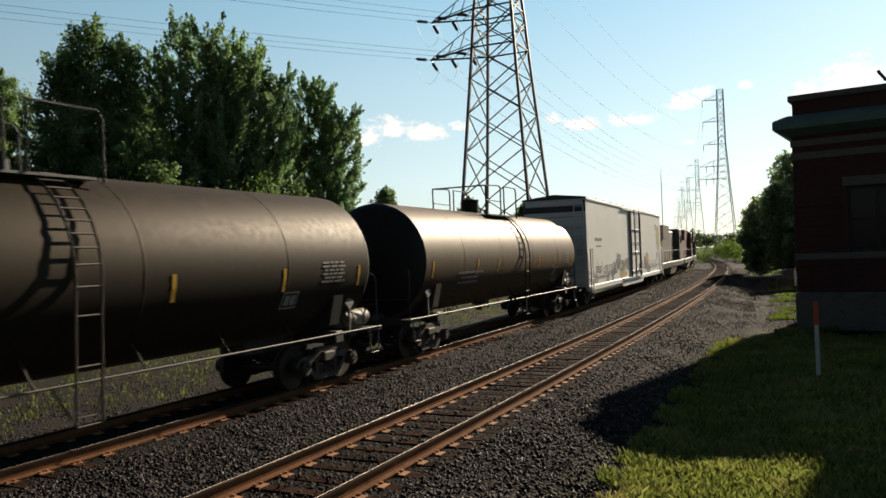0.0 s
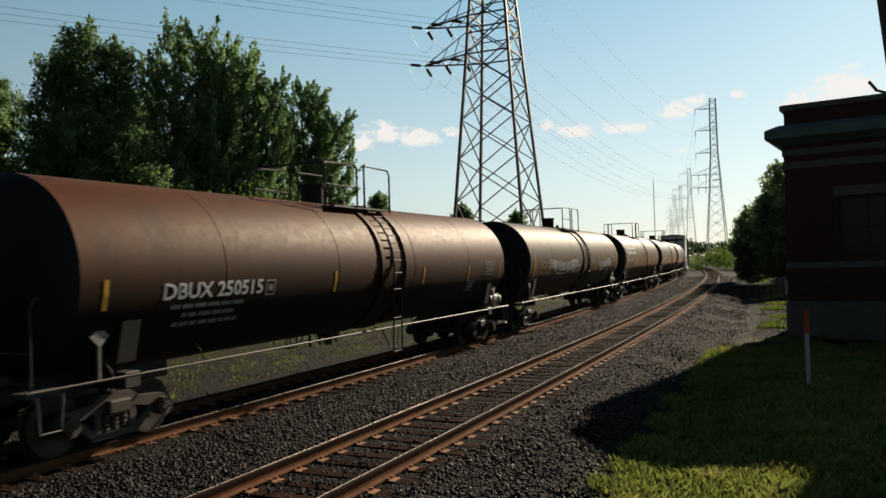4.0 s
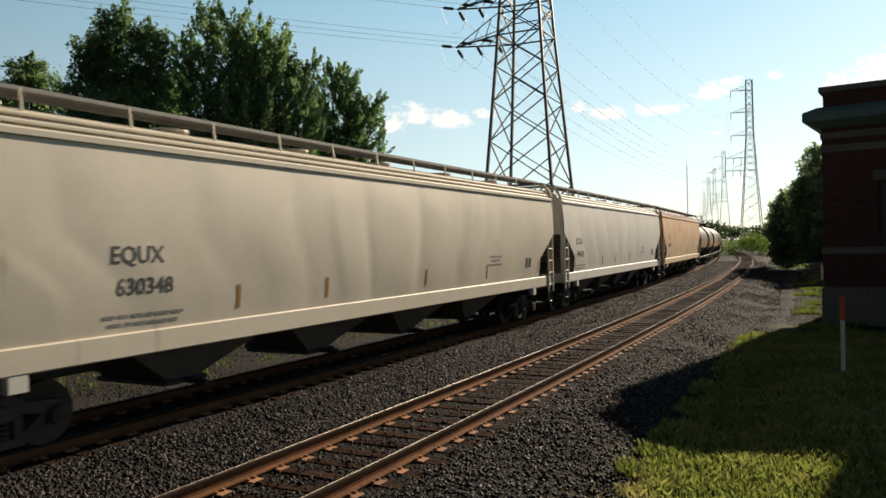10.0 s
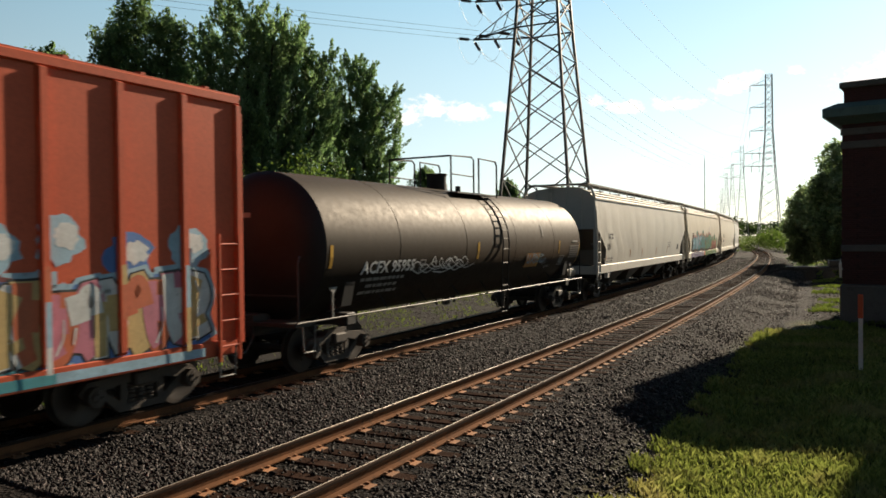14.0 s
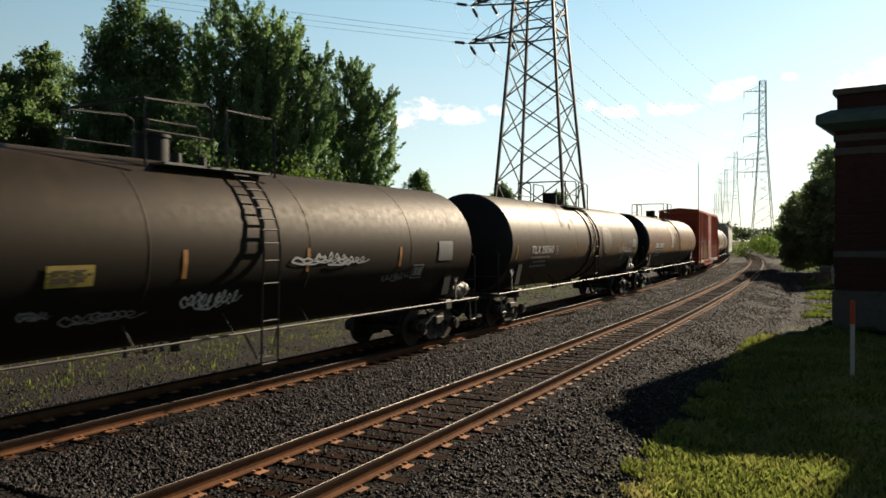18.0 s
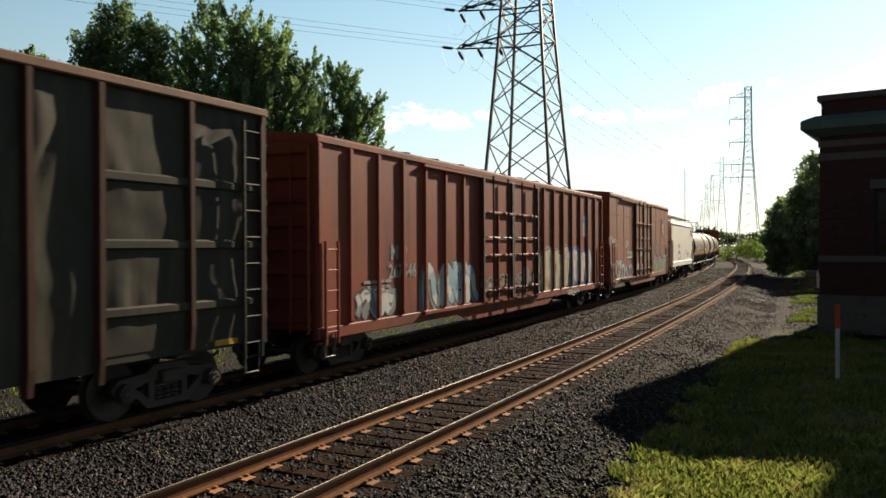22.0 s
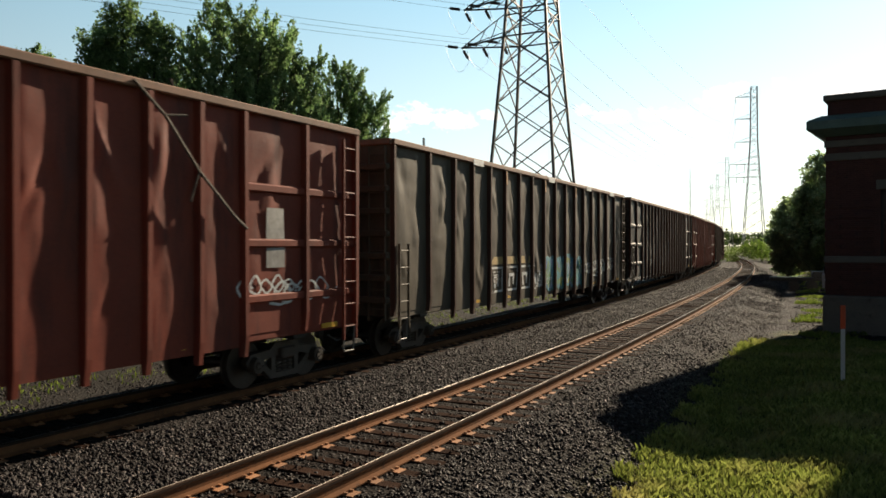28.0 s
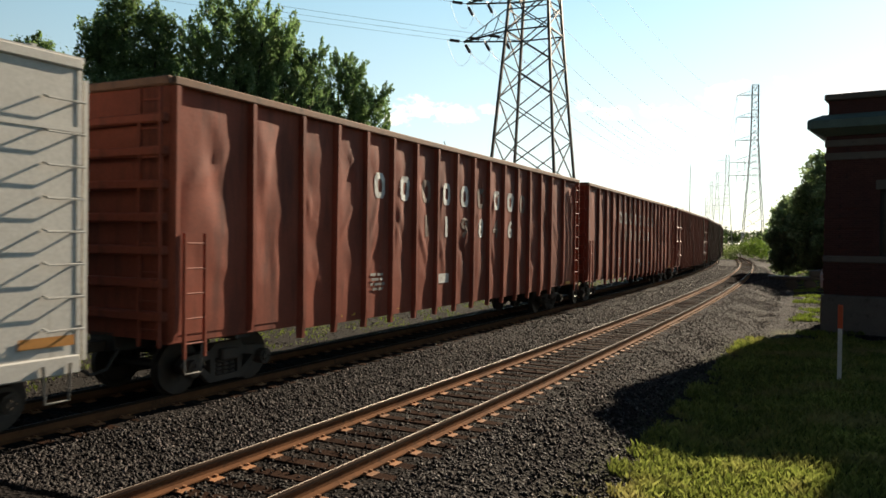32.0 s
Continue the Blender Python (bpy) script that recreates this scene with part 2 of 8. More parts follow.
# ---- materials ----
M = {}
M["rail_side"] = mat("rusty_rail", (0.165, 0.075, 0.035), (0.11, 0.051, 0.026), (0.055, 0.032, 0.021), rough=0.9, gloss=0.06, scale=2.0, bump=0.2)
M["rail_top"] = mat("dark_oiled_rail_head", (0.028, 0.019, 0.015), (0.038, 0.025, 0.019), (0.02, 0.014, 0.012), rough=0.9, scale=3.0, bump=0.05, gloss=0.02)
M["rail_head"] = mat("polished_rail", (0.20, 0.17, 0.145), (0.14, 0.115, 0.095), rough=0.40, metal=1.0, scale=3.0, bump=0.02)
M["rail_head_dull"] = mat("worn_rail", (0.1500, 0.1250, 0.1050), (0.1100, 0.0900, 0.0750), rough=0.5, metal=0.8, scale=3.0, bump=0.02)
M["plate"] = mat("rusty_tie_plate", (0.34, 0.15, 0.06), (0.25, 0.11, 0.045), (0.1, 0.055, 0.03), rough=0.8, scale=4.0, by_object=0.25)
M["tie"] = mat("creosoted_tie", (0.030, 0.0165, 0.0115), (0.042, 0.024, 0.017), (0.02, 0.012, 0.009), gloss=0.02, rough=0.95, scale=3.0, fine=30, bump=0.6, bump_scale=25, by_object=0.3)
M["steel_dark"] = mat("dark_steel", (0.02, 0.0185, 0.0175), (0.03, 0.025, 0.02), (0.06, 0.032, 0.02), rough=0.62, scale=2.0, stain_amount=0.3)
M["truck"] = mat("grimy_cast_steel", (0.0434, 0.0326, 0.0251), (0.0595, 0.0428, 0.0310), (0.0770, 0.0510, 0.0330), rough=0.72, scale=3.0, stain_amount=0.5)
M["wheel"] = mat("worn_wheel_steel", (0.035, 0.028, 0.024), (0.055, 0.04, 0.03), rough=0.55, metal=0.5, scale=5.0)
M["galv"] = mat("galvanised_steel", (0.17, 0.165, 0.155), (0.12, 0.115, 0.105), (0.08, 0.07, 0.06), rough=0.55, metal=0.3, scale=1.0)
# paler than the near lattice: distance haze is put into this base colour
M["lattice_far"] = mat("haze_paled_lattice", (0.42, 0.42, 0.42), (0.36, 0.36, 0.36), rough=0.6, bump=0)
M["gon_post"] = mat("rust_brown_post_paint", (0.07254, 0.03348, 0.02325), (0.0558, 0.0279, 0.01953), (0.03348, 0.01953, 0.01581), rough=0.7, scale=1.5, streak=True, gloss=0.15)
M["lattice"] = mat("weathered_lattice_steel", (0.10, 0.10, 0.098), (0.075, 0.075, 0.072), rough=0.6, metal=0.3, scale=0.5, bump=0)
M["wire"] = mat("grey_conductor", (0.13, 0.13, 0.13), rough=0.5, metal=0.5, bump=0)
M["porcelain"] = mat("brown_porcelain", (0.045, 0.03, 0.028), rough=0.3, bump=0)
M["white_letter"] = mat("white_stencil_paint", (0.72, 0.72, 0.70), (0.5, 0.5, 0.48), (0.22, 0.20, 0.18), rough=0.6, scale=4.0, bump=0)
M["black_letter"] = mat("black_stencil_paint", (0.03, 0.03, 0.03), (0.06, 0.06, 0.06), rough=0.6, bump=0)
M["pale_letter"] = mat("faded_stencil_paint", (0.30, 0.29, 0.27), (0.18, 0.17, 0.16), rough=0.7, scale=5.0, bump=0)
M["grey_letter"] = mat("worn_grey_stencil_paint", (0.17, 0.16, 0.15), (0.26, 0.25, 0.23), rough=0.7, scale=6.0, bump=0)
M["walk_steel"] = mat("dull_walkway_grating", (0.27, 0.26, 0.245), (0.20, 0.195, 0.18), rough=0.7, scale=2.0, bump=0.1)
M["faint_letter"] = mat("nearly_gone_stencil_paint", (0.20, 0.14, 0.11), (0.12, 0.07, 0.05), rough=0.7, scale=5.0, bump=0)
M["yellow"] = mat("yellow_reflective_tape", (0.62, 0.36, 0.03), (0.5, 0.27, 0.03), (0.2, 0.12, 0.03), rough=0.4, scale=5.0, bump=0)
M["yellow_sign"] = mat("dull_yellow_sign", (0.36, 0.27, 0.04), (0.28, 0.21, 0.035), rough=0.6, scale=5.0, bump=0)
M["orange_tape"] = mat("faded_orange_tape", (0.45, 0.20, 0.035), (0.36, 0.15, 0.03), rough=0.5, scale=5.0, bump=0)
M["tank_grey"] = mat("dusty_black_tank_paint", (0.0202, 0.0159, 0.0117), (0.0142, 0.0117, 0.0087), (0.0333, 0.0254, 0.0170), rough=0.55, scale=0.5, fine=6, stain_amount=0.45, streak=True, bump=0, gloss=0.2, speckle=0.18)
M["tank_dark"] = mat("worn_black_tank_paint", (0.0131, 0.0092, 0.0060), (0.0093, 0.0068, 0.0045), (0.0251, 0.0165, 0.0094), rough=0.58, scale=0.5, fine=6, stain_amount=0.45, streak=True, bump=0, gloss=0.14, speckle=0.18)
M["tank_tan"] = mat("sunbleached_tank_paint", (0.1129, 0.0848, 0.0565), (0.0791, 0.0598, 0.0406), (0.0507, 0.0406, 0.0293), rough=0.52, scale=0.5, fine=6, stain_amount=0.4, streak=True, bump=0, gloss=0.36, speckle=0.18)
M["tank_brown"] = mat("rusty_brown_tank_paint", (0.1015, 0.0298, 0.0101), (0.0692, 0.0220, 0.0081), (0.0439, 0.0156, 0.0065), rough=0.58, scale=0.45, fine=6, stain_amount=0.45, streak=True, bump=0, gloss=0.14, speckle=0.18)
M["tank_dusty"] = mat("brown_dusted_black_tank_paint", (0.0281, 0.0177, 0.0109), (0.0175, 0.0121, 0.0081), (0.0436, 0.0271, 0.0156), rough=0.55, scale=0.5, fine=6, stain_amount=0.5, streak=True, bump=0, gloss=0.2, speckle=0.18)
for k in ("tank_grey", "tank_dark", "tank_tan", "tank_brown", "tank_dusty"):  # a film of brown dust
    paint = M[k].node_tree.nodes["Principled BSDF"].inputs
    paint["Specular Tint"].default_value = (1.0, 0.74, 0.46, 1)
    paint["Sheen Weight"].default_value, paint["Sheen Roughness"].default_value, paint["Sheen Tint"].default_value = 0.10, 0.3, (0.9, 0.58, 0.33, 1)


def grade_shell(m, clean):
    """Grades the shell from near black below to its own paint colour above, along an uneven line."""
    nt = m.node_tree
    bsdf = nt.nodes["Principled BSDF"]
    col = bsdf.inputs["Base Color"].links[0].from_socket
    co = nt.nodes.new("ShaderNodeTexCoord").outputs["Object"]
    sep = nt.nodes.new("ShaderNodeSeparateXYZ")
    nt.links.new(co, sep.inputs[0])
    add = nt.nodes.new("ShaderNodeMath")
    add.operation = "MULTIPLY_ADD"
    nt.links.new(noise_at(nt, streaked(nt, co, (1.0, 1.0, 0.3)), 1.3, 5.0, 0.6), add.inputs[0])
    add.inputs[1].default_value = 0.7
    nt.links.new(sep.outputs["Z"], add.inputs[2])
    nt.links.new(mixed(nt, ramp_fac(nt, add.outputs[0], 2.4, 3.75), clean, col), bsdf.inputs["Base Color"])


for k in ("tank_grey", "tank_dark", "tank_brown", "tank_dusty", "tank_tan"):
    grade_shell(M[k], (0.0085, 0.0078, 0.007))
M["tank_end"] = mat("black_tank_head", (0.012, 0.0115, 0.0115), (0.02, 0.018, 0.017), rough=0.6, scale=1.0, bump=0.04, gloss=0.2)
M["spill"] = mat("pale_spill_stain", (0.42, 0.37, 0.30), (0.20, 0.15, 0.11), (0.12, 0.09, 0.07), rough=0.7, scale=2.5, stain_amount=0.7, streak=True, bump=0)
M["splash"] = mat("thin_dried_splash", (0.0744, 0.06076, 0.0465), (0.0434, 0.0341, 0.02604), rough=0.7, scale=3.0, bump=0)
M["faded_disc"] = mat("faded_yellow_brown_paint", (0.13, 0.078, 0.024), (0.085, 0.05, 0.017), (0.04, 0.026, 0.014), rough=0.6, scale=1.2, stain_amount=0.6, streak=True, bump=0)
M["door_bar"] = mat("grimy_door_hardware", (0.045, 0.026, 0.02), (0.07, 0.038, 0.026), (0.03, 0.022, 0.018), rough=0.6, scale=3.0)
M["tank_rail"] = mat("dull_brown_handrail_steel", (0.085, 0.07, 0.056), (0.06, 0.05, 0.04), (0.1, 0.06, 0.035), rough=0.6, scale=2.0, bump=0)
M["hop_white"] = mat("weathered_white_paint", (0.6402, 0.6111, 0.57), (0.5626, 0.5335, 0.49), (0.291, 0.2425, 0.19), rough=0.6, scale=0.5, fine=5, stain_amount=0.25, streak=True, bump=0.05, speckle=0.1)
M["hop_cream"] = mat("weathered_cream_paint", (0.64, 0.57, 0.46), (0.56, 0.50, 0.40), (0.25, 0.20, 0.14), rough=0.6, scale=0.5, fine=5, stain_amount=0.25, streak=True, bump=0.05, speckle=0.1)
M["hop_grey"] = mat("weathered_grey_paint", (0.58, 0.55, 0.48), (0.50, 0.47, 0.42), (0.24, 0.21, 0.17), rough=0.6, scale=0.5, fine=5, stain_amount=0.3, streak=True, bump=0.05, speckle=0.1)
M["hop_rust"] = mat("rust_streaked_tan_paint", (0.55, 0.40, 0.22), (0.48, 0.34, 0.18), (0.30, 0.22, 0.14), rough=0.65, scale=0.35, fine=5, stain_amount=0.35, streak=True, bump=0.08, speckle=0.1)
M["hop_clean"] = mat("clean_cream_paint", (0.80, 0.755, 0.67), (0.75, 0.70, 0.62), (0.52, 0.47, 0.40), rough=0.5, scale=0.5, fine=5, stain_amount=0.1, streak=True, bump=0.02, speckle=0.1)
# shade below the ends and sills is put into this darker grey
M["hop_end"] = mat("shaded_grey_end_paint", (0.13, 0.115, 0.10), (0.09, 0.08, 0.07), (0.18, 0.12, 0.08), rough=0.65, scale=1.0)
M["box_red"] = mat("bright_oxide_red_paint", (0.5376, 0.103, 0.04704), (0.4256, 0.08288, 0.04032), (0.2464, 0.0728, 0.04256), rough=0.55, scale=0.6, stain_amount=0.25, streak=True, bump=0.05, gloss=0.15)
M["box_brown"] = mat("faded_mineral_brown_paint", (0.3, 0.115, 0.058), (0.24, 0.088, 0.046), (0.14, 0.058, 0.034), rough=0.6, scale=0.6, stain_amount=0.6, streak=True, bump=0.08, gloss=0.15)
M["box_mp"] = mat("mineral_red_paint", (0.2585, 0.06072, 0.0324), (0.198, 0.04876, 0.027), (0.121, 0.03956, 0.0252), rough=0.6, scale=0.6, stain_amount=0.6, streak=True, bump=0.08, gloss=0.15)
M["box_white"] = mat("dirty_white_car_paint", (0.516, 0.5031, 0.473), (0.4558, 0.4429, 0.4171), (0.2752, 0.2408, 0.2064), rough=0.55, scale=0.6, stain_amount=0.3, streak=True, bump=0.05)
M["reefer_white"] = mat("clean_white_car_paint", (0.8, 0.79, 0.76), (0.74, 0.73, 0.7), (0.5, 0.46, 0.4), rough=0.5, scale=0.6, stain_amount=0.2, streak=True, bump=0.03)
M["reefer_roof"] = mat("dark_green_grey_roof_paint", (0.05, 0.058, 0.055), (0.035, 0.04, 0.038), rough=0.6)
M["gon_dark"] = mat("battered_black_green_paint", (0.035, 0.0315, 0.0238), (0.049, 0.0434, 0.0329), (0.0735, 0.0602, 0.0434), rough=0.62, scale=0.8, stain_amount=0.6, streak=True, bump=0.15, bump_scale=8, gloss=0.15)
M["gon_black"] = mat("battered_black_paint", (0.036, 0.032, 0.0272), (0.0496, 0.044, 0.0368), (0.08, 0.06, 0.04), rough=0.62, scale=0.8, stain_amount=0.4, streak=True, bump=0.15, bump_scale=8, gloss=0.15)
M["gon_olive"] = mat("battered_grey_olive_paint", (0.1074, 0.08789, 0.0638), (0.07812, 0.0651, 0.04817), (0.04883, 0.04036, 0.0306), rough=0.62, scale=0.8, stain_amount=0.6, streak=True, bump=0.15, bump_scale=8, gloss=0.15)
M["gon_red"] = mat("battered_oxide_red_paint", (0.1885, 0.0426, 0.0261), (0.1415, 0.0335, 0.0215), (0.0838, 0.0259, 0.0192), rough=0.62, scale=0.8, stain_amount=0.6, streak=True, bump=0.15, bump_scale=8, gloss=0.15)
M["gon_brown"] = mat("battered_brown_red_paint", (0.2799, 0.0745, 0.0459), (0.2123, 0.0568, 0.0359), (0.1174, 0.0383, 0.0275), rough=0.62, scale=0.8, stain_amount=0.6, streak=True, bump=0.15, bump_scale=8, gloss=0.15)
M["gon_rim"] = mat("rusted_top_chord", (0.22, 0.11, 0.065), (0.15, 0.08, 0.05), (0.08, 0.05, 0.038), rough=0.75, scale=1.5)
M["loco"] = mat("dark_locomotive_paint", (0.03, 0.028, 0.028), (0.05, 0.045, 0.04), (0.10, 0.08, 0.06), rough=0.5, scale=1.0)
M["loco_red"] = mat("faded_red_locomotive_paint", (0.17, 0.045, 0.028), (0.12, 0.035, 0.024), rough=0.5, scale=1.0)
M["loco_dusty"] = mat("dusty_grey_brown_locomotive_paint", (0.16, 0.132, 0.105), (0.10, 0.083, 0.068), (0.05, 0.042, 0.036), rough=0.6, scale=1.0, stain_amount=0.5, streak=True)
M["tan_panel"] = mat("tan_fuel_tank_paint", (0.28, 0.24, 0.18), (0.2, 0.17, 0.13), rough=0.6)
M["brick"] = None
SPRAY = {"teal": (0.05, 0.26, 0.30), "green": (0.07, 0.24, 0.06), "lime": (0.28, 0.34, 0.06), "orange": (0.55, 0.12, 0.04), "white": (0.62, 0.62, 0.60), "pale_blue": (0.30, 0.45, 0.55),
         "lilac": (0.32, 0.24, 0.42), "black": (0.02, 0.02, 0.02), "pink": (0.52, 0.16, 0.22), "cream": (0.55, 0.47, 0.30), "sand": (0.52, 0.36, 0.14), "grey": (0.22, 0.22, 0.22), "blue": (0.06, 0.16, 0.42), "maroon": (0.16, 0.03, 0.03), "sea": (0.03, 0.20, 0.15), "moss": (0.10, 0.24, 0.10), "violet": (0.20, 0.13, 0.28), "box_grey": (0.24, 0.13, 0.10)}
for k, rgb in SPRAY.items():  # sprayed colours
    M["spray_" + k] = mat("spray_" + k, rgb, tuple(0.75 * v for v in rgb), tuple(0.45 * v for v in rgb), rough=0.55, scale=2.5, stain_amount=0.3, bump=0)
M["stone"] = mat("grey_limestone", (0.14, 0.128, 0.11), (0.11, 0.1, 0.088), (0.075, 0.068, 0.058), rough=0.85, scale=1.5, bump=0.3)
M["copper"] = mat("verdigris_copper", (0.11, 0.18, 0.16), (0.085, 0.142, 0.126), (0.055, 0.07, 0.064), rough=0.7, scale=1.5)
M["glass"] = mat("dark_window_glass", (0.012, 0.013, 0.014), rough=0.12, bump=0, gloss=0.25)
M["frame_wood"] = mat("dark_painted_window_frame", (0.022, 0.02, 0.019), rough=0.6)
M["pole_wood"] = mat("weathered_pole_wood", (0.085, 0.068, 0.055), (0.06, 0.048, 0.04), (0.03, 0.026, 0.022), rough=0.9, scale=1.5, bump=0.6, streak=True)
M["post_white"] = mat("white_marker_plastic", (0.62, 0.62, 0.60), (0.5, 0.5, 0.48), rough=0.5, bump=0)
M["post_orange"] = mat("orange_marker_plastic", (0.60, 0.09, 0.025), (0.5, 0.075, 0.02), rough=0.5, bump=0)
M["bark"] = mat("tree_bark", (0.075, 0.058, 0.043), (0.05, 0.04, 0.03), rough=0.95, scale=2.0, bump=0.8, bump_scale=15)


def leaf_mat(name, c0, c1, through=0.35, dry=None):
    m = bpy.data.materials.new(name)
    m.use_nodes = True
    nt = m.node_tree
    bsdf, out = nt.nodes["Principled BSDF"], nt.nodes["Material Output"]
    geo = nt.nodes.new("ShaderNodeNewGeometry")
    col = ramp_pair(nt, geo.outputs["Random Per Island"], c0, c1, 0, 1)
    co = nt.nodes.new("ShaderNodeTexCoord").outputs["Object"]
    col = mixed(nt, 0.6, col, ramp_pair(nt, noise_at(nt, co, 0.6, 3.0), (0.55, 0.55, 0.5), (1.35, 1.35, 1.2), 0.3, 0.7), "MULTIPLY")
    if dry:  # straw-coloured patches
        col = mixed(nt, ramp_fac(nt, noise_at(nt, co, 0.55, 4.0), 0.50, 0.66), col, dry)
    nt.links.new(col, bsdf.inputs["Base Color"])
    bsdf.inputs["Roughness"].default_value = 0.62
    bsdf.inputs["Specular IOR Level"].default_value = 0.25
    tr = nt.nodes.new("ShaderNodeBsdfTranslucent")
    nt.links.new(mixed(nt, 1.0, col, (1.0, 1.2, 0.9), "MULTIPLY"), tr.inputs[0])
    mx = nt.nodes.new("ShaderNodeMixShader")
    mx.inputs[0].default_value = through
    nt.links.new(bsdf.outputs[0], mx.inputs[1])
    nt.links.new(tr.outputs[0], mx.inputs[2])
    nt.links.new(mx.outputs[0], out.inputs[0])
    return m


M["leaf_dark"] = leaf_mat("dark_oak_leaves", (0.115, 0.165, 0.085), (0.235, 0.295, 0.15), 0.68)
M["leaf_maple"] = leaf_mat("maple_leaves", (0.14, 0.205, 0.11), (0.28, 0.355, 0.20), 0.58)
# paler and greyer than the other tree leaves
M["leaf_yard"] = leaf_mat("pale_yard_tree_leaves", (0.20, 0.23, 0.15), (0.36, 0.40, 0.26), 0.7)
M["leaf_light"] = leaf_mat("light_shrub_leaves", (0.075, 0.115, 0.025), (0.17, 0.215, 0.055), 0.5)
M["leaf_far"] = leaf_mat("distant_leaves", (0.035, 0.055, 0.022), (0.07, 0.09, 0.035))
M["grass"] = leaf_mat("lawn_grass", (0.10, 0.115, 0.028), (0.30, 0.29, 0.095), 0.5, (0.32, 0.25, 0.11))
M["weed"] = leaf_mat("dry_weeds", (0.085, 0.115, 0.022), (0.22, 0.24, 0.06), 0.45)


def brick_mat():
    m = mat("dark_red_brick", (0.072, 0.024, 0.019), (0.054, 0.019, 0.016), (0.032, 0.016, 0.014), rough=0.85, scale=1.2, bump=0.2)
    nt = m.node_tree
    bsdf = nt.nodes["Principled BSDF"]
    col = bsdf.inputs["Base Color"].links[0].from_socket
    co = nt.nodes.new("ShaderNodeTexCoord").outputs["Object"]
    mp = nt.nodes.new("ShaderNodeMapping")
    mp.inputs["Rotation"].default_value = (radians(90), 0, 0)
    nt.links.new(co, mp.inputs[0])
    br = nt.nodes.new("ShaderNodeTexBrick")
    br.inputs["Scale"].default_value = 1.0
    br.inputs["Brick Width"].default_value, br.inputs["Row Height"].default_value, br.inputs["Mortar Size"].default_value = 0.21, 0.072, 0.006
    br.inputs["Color1"].default_value, br.inputs["Color2"].default_value, br.inputs["Mortar"].default_value = (1, 1, 1, 1), (0.75, 0.72, 0.7, 1), (1.5, 1.6, 1.6, 1)
    nt.links.new(mp.outputs[0], br.inputs["Vector"])
    nt.links.new(mixed(nt, 1.0, col, br.outputs["Color"], "MULTIPLY"), bsdf.inputs["Base Color"])
    return m


M["brick"] = brick_mat()

def rust_top(m, low, high, rust, roof):
    """Rust that has run down from a hopper's roof: densest under the eaves, thinning towards the middle of the side."""
    nt = m.node_tree
    bsdf = nt.nodes["Principled BSDF"]
    col = bsdf.inputs["Base Color"].links[0].from_socket
    co = nt.nodes.new("ShaderNodeTexCoord").outputs["Object"]
    sep = nt.nodes.new("ShaderNodeSeparateXYZ")
    nt.links.new(co, sep.inputs[0])
    runs = noise_at(nt, streaked(nt, co, (1.0, 1.0, 0.12)), 2.2, 6.0, 0.6)
    patches = noise_at(nt, co, 0.7, 4.0, 0.6)
    both = mixed(nt, 0.5, ramp_fac(nt, runs, 0.32, 0.62), ramp_fac(nt, patches, 0.35, 0.60))
    wet = mixed(nt, 1.0, both, ramp_fac(nt, sep.outputs["Z"], low, high), "MULTIPLY")
    col = mixed(nt, wet, col, rust)
    col = mixed(nt, ramp_fac(nt, sep.outputs["Z"], 4.3, 4.36), col, roof)
    nt.links.new(col, bsdf.inputs["Base Color"])


rust_top(M["hop_rust"], 1.6, 3.5, (0.50, 0.19, 0.055), (0.28, 0.14, 0.07))

# ---- the curve of the line ----
CX, CY, R_NEAR = -848.67, 421.80, 941.70  # centre and radius of the near track
R_TRAIN = R_NEAR - 4.95  # the train's track, concentric
TH0 = math.atan2(-CY, -CX)


def spot(s, off, z=0.0):
    """A point at the arc length s along the line, off metres to the right of the near track."""
    th = TH0 + s / R_TRAIN
    return Vector((CX + (R_NEAR + off) * math.cos(th), CY + (R_NEAR + off) * math.sin(th), z))


def heading(s):
    return math.degrees(TH0 + s / R_TRAIN) + 90


def place(s, off, z=0.0, turn=0.0):
    p = spot(s, off, z)
    return pose(p.x, p.y, p.z, 0, 0, heading(s) + turn)


def spread(points, faces, name, material, kind="stuff", label="", category="", smooth=False):
    me = bpy.data.meshes.new(name)
    me.vertices.add(len(points))
    me.vertices.foreach_set("co", np.asarray(points, np.float32).ravel())
    f = np.asarray(faces, np.int32)
    me.loops.add(f.size)
    me.loops.foreach_set("vertex_index", f.ravel())
    me.polygons.add(len(f))
    me.polygons.foreach_set("loop_start", np.arange(0, f.size, f.shape[1], dtype=np.int32))
    if smooth:
        me.polygons.foreach_set("use_smooth", np.ones(len(f), bool))
    me.update(calc_edges=True)
    me.validate()
    me.materials.append(material)
    return tagged(new(name, me), label, category, kind=kind)


def ground_height(off, s=0.0):
    xs = (-60, -14, -9.2, -7.4, -6.4, -4.95, -3.3, -2.4, -1.6, 0.0, 1.5, 2.1, 3.2, 4.2, 5.6, 60)
    zs = (-1.0, -0.75, -0.72, -0.55, -0.19, -0.205, -0.19, -0.24, -0.19, -0.205, -0.19, -0.24, -0.55, -0.60, -0.44, -0.44)
    return float(np.interp(off, xs, zs))


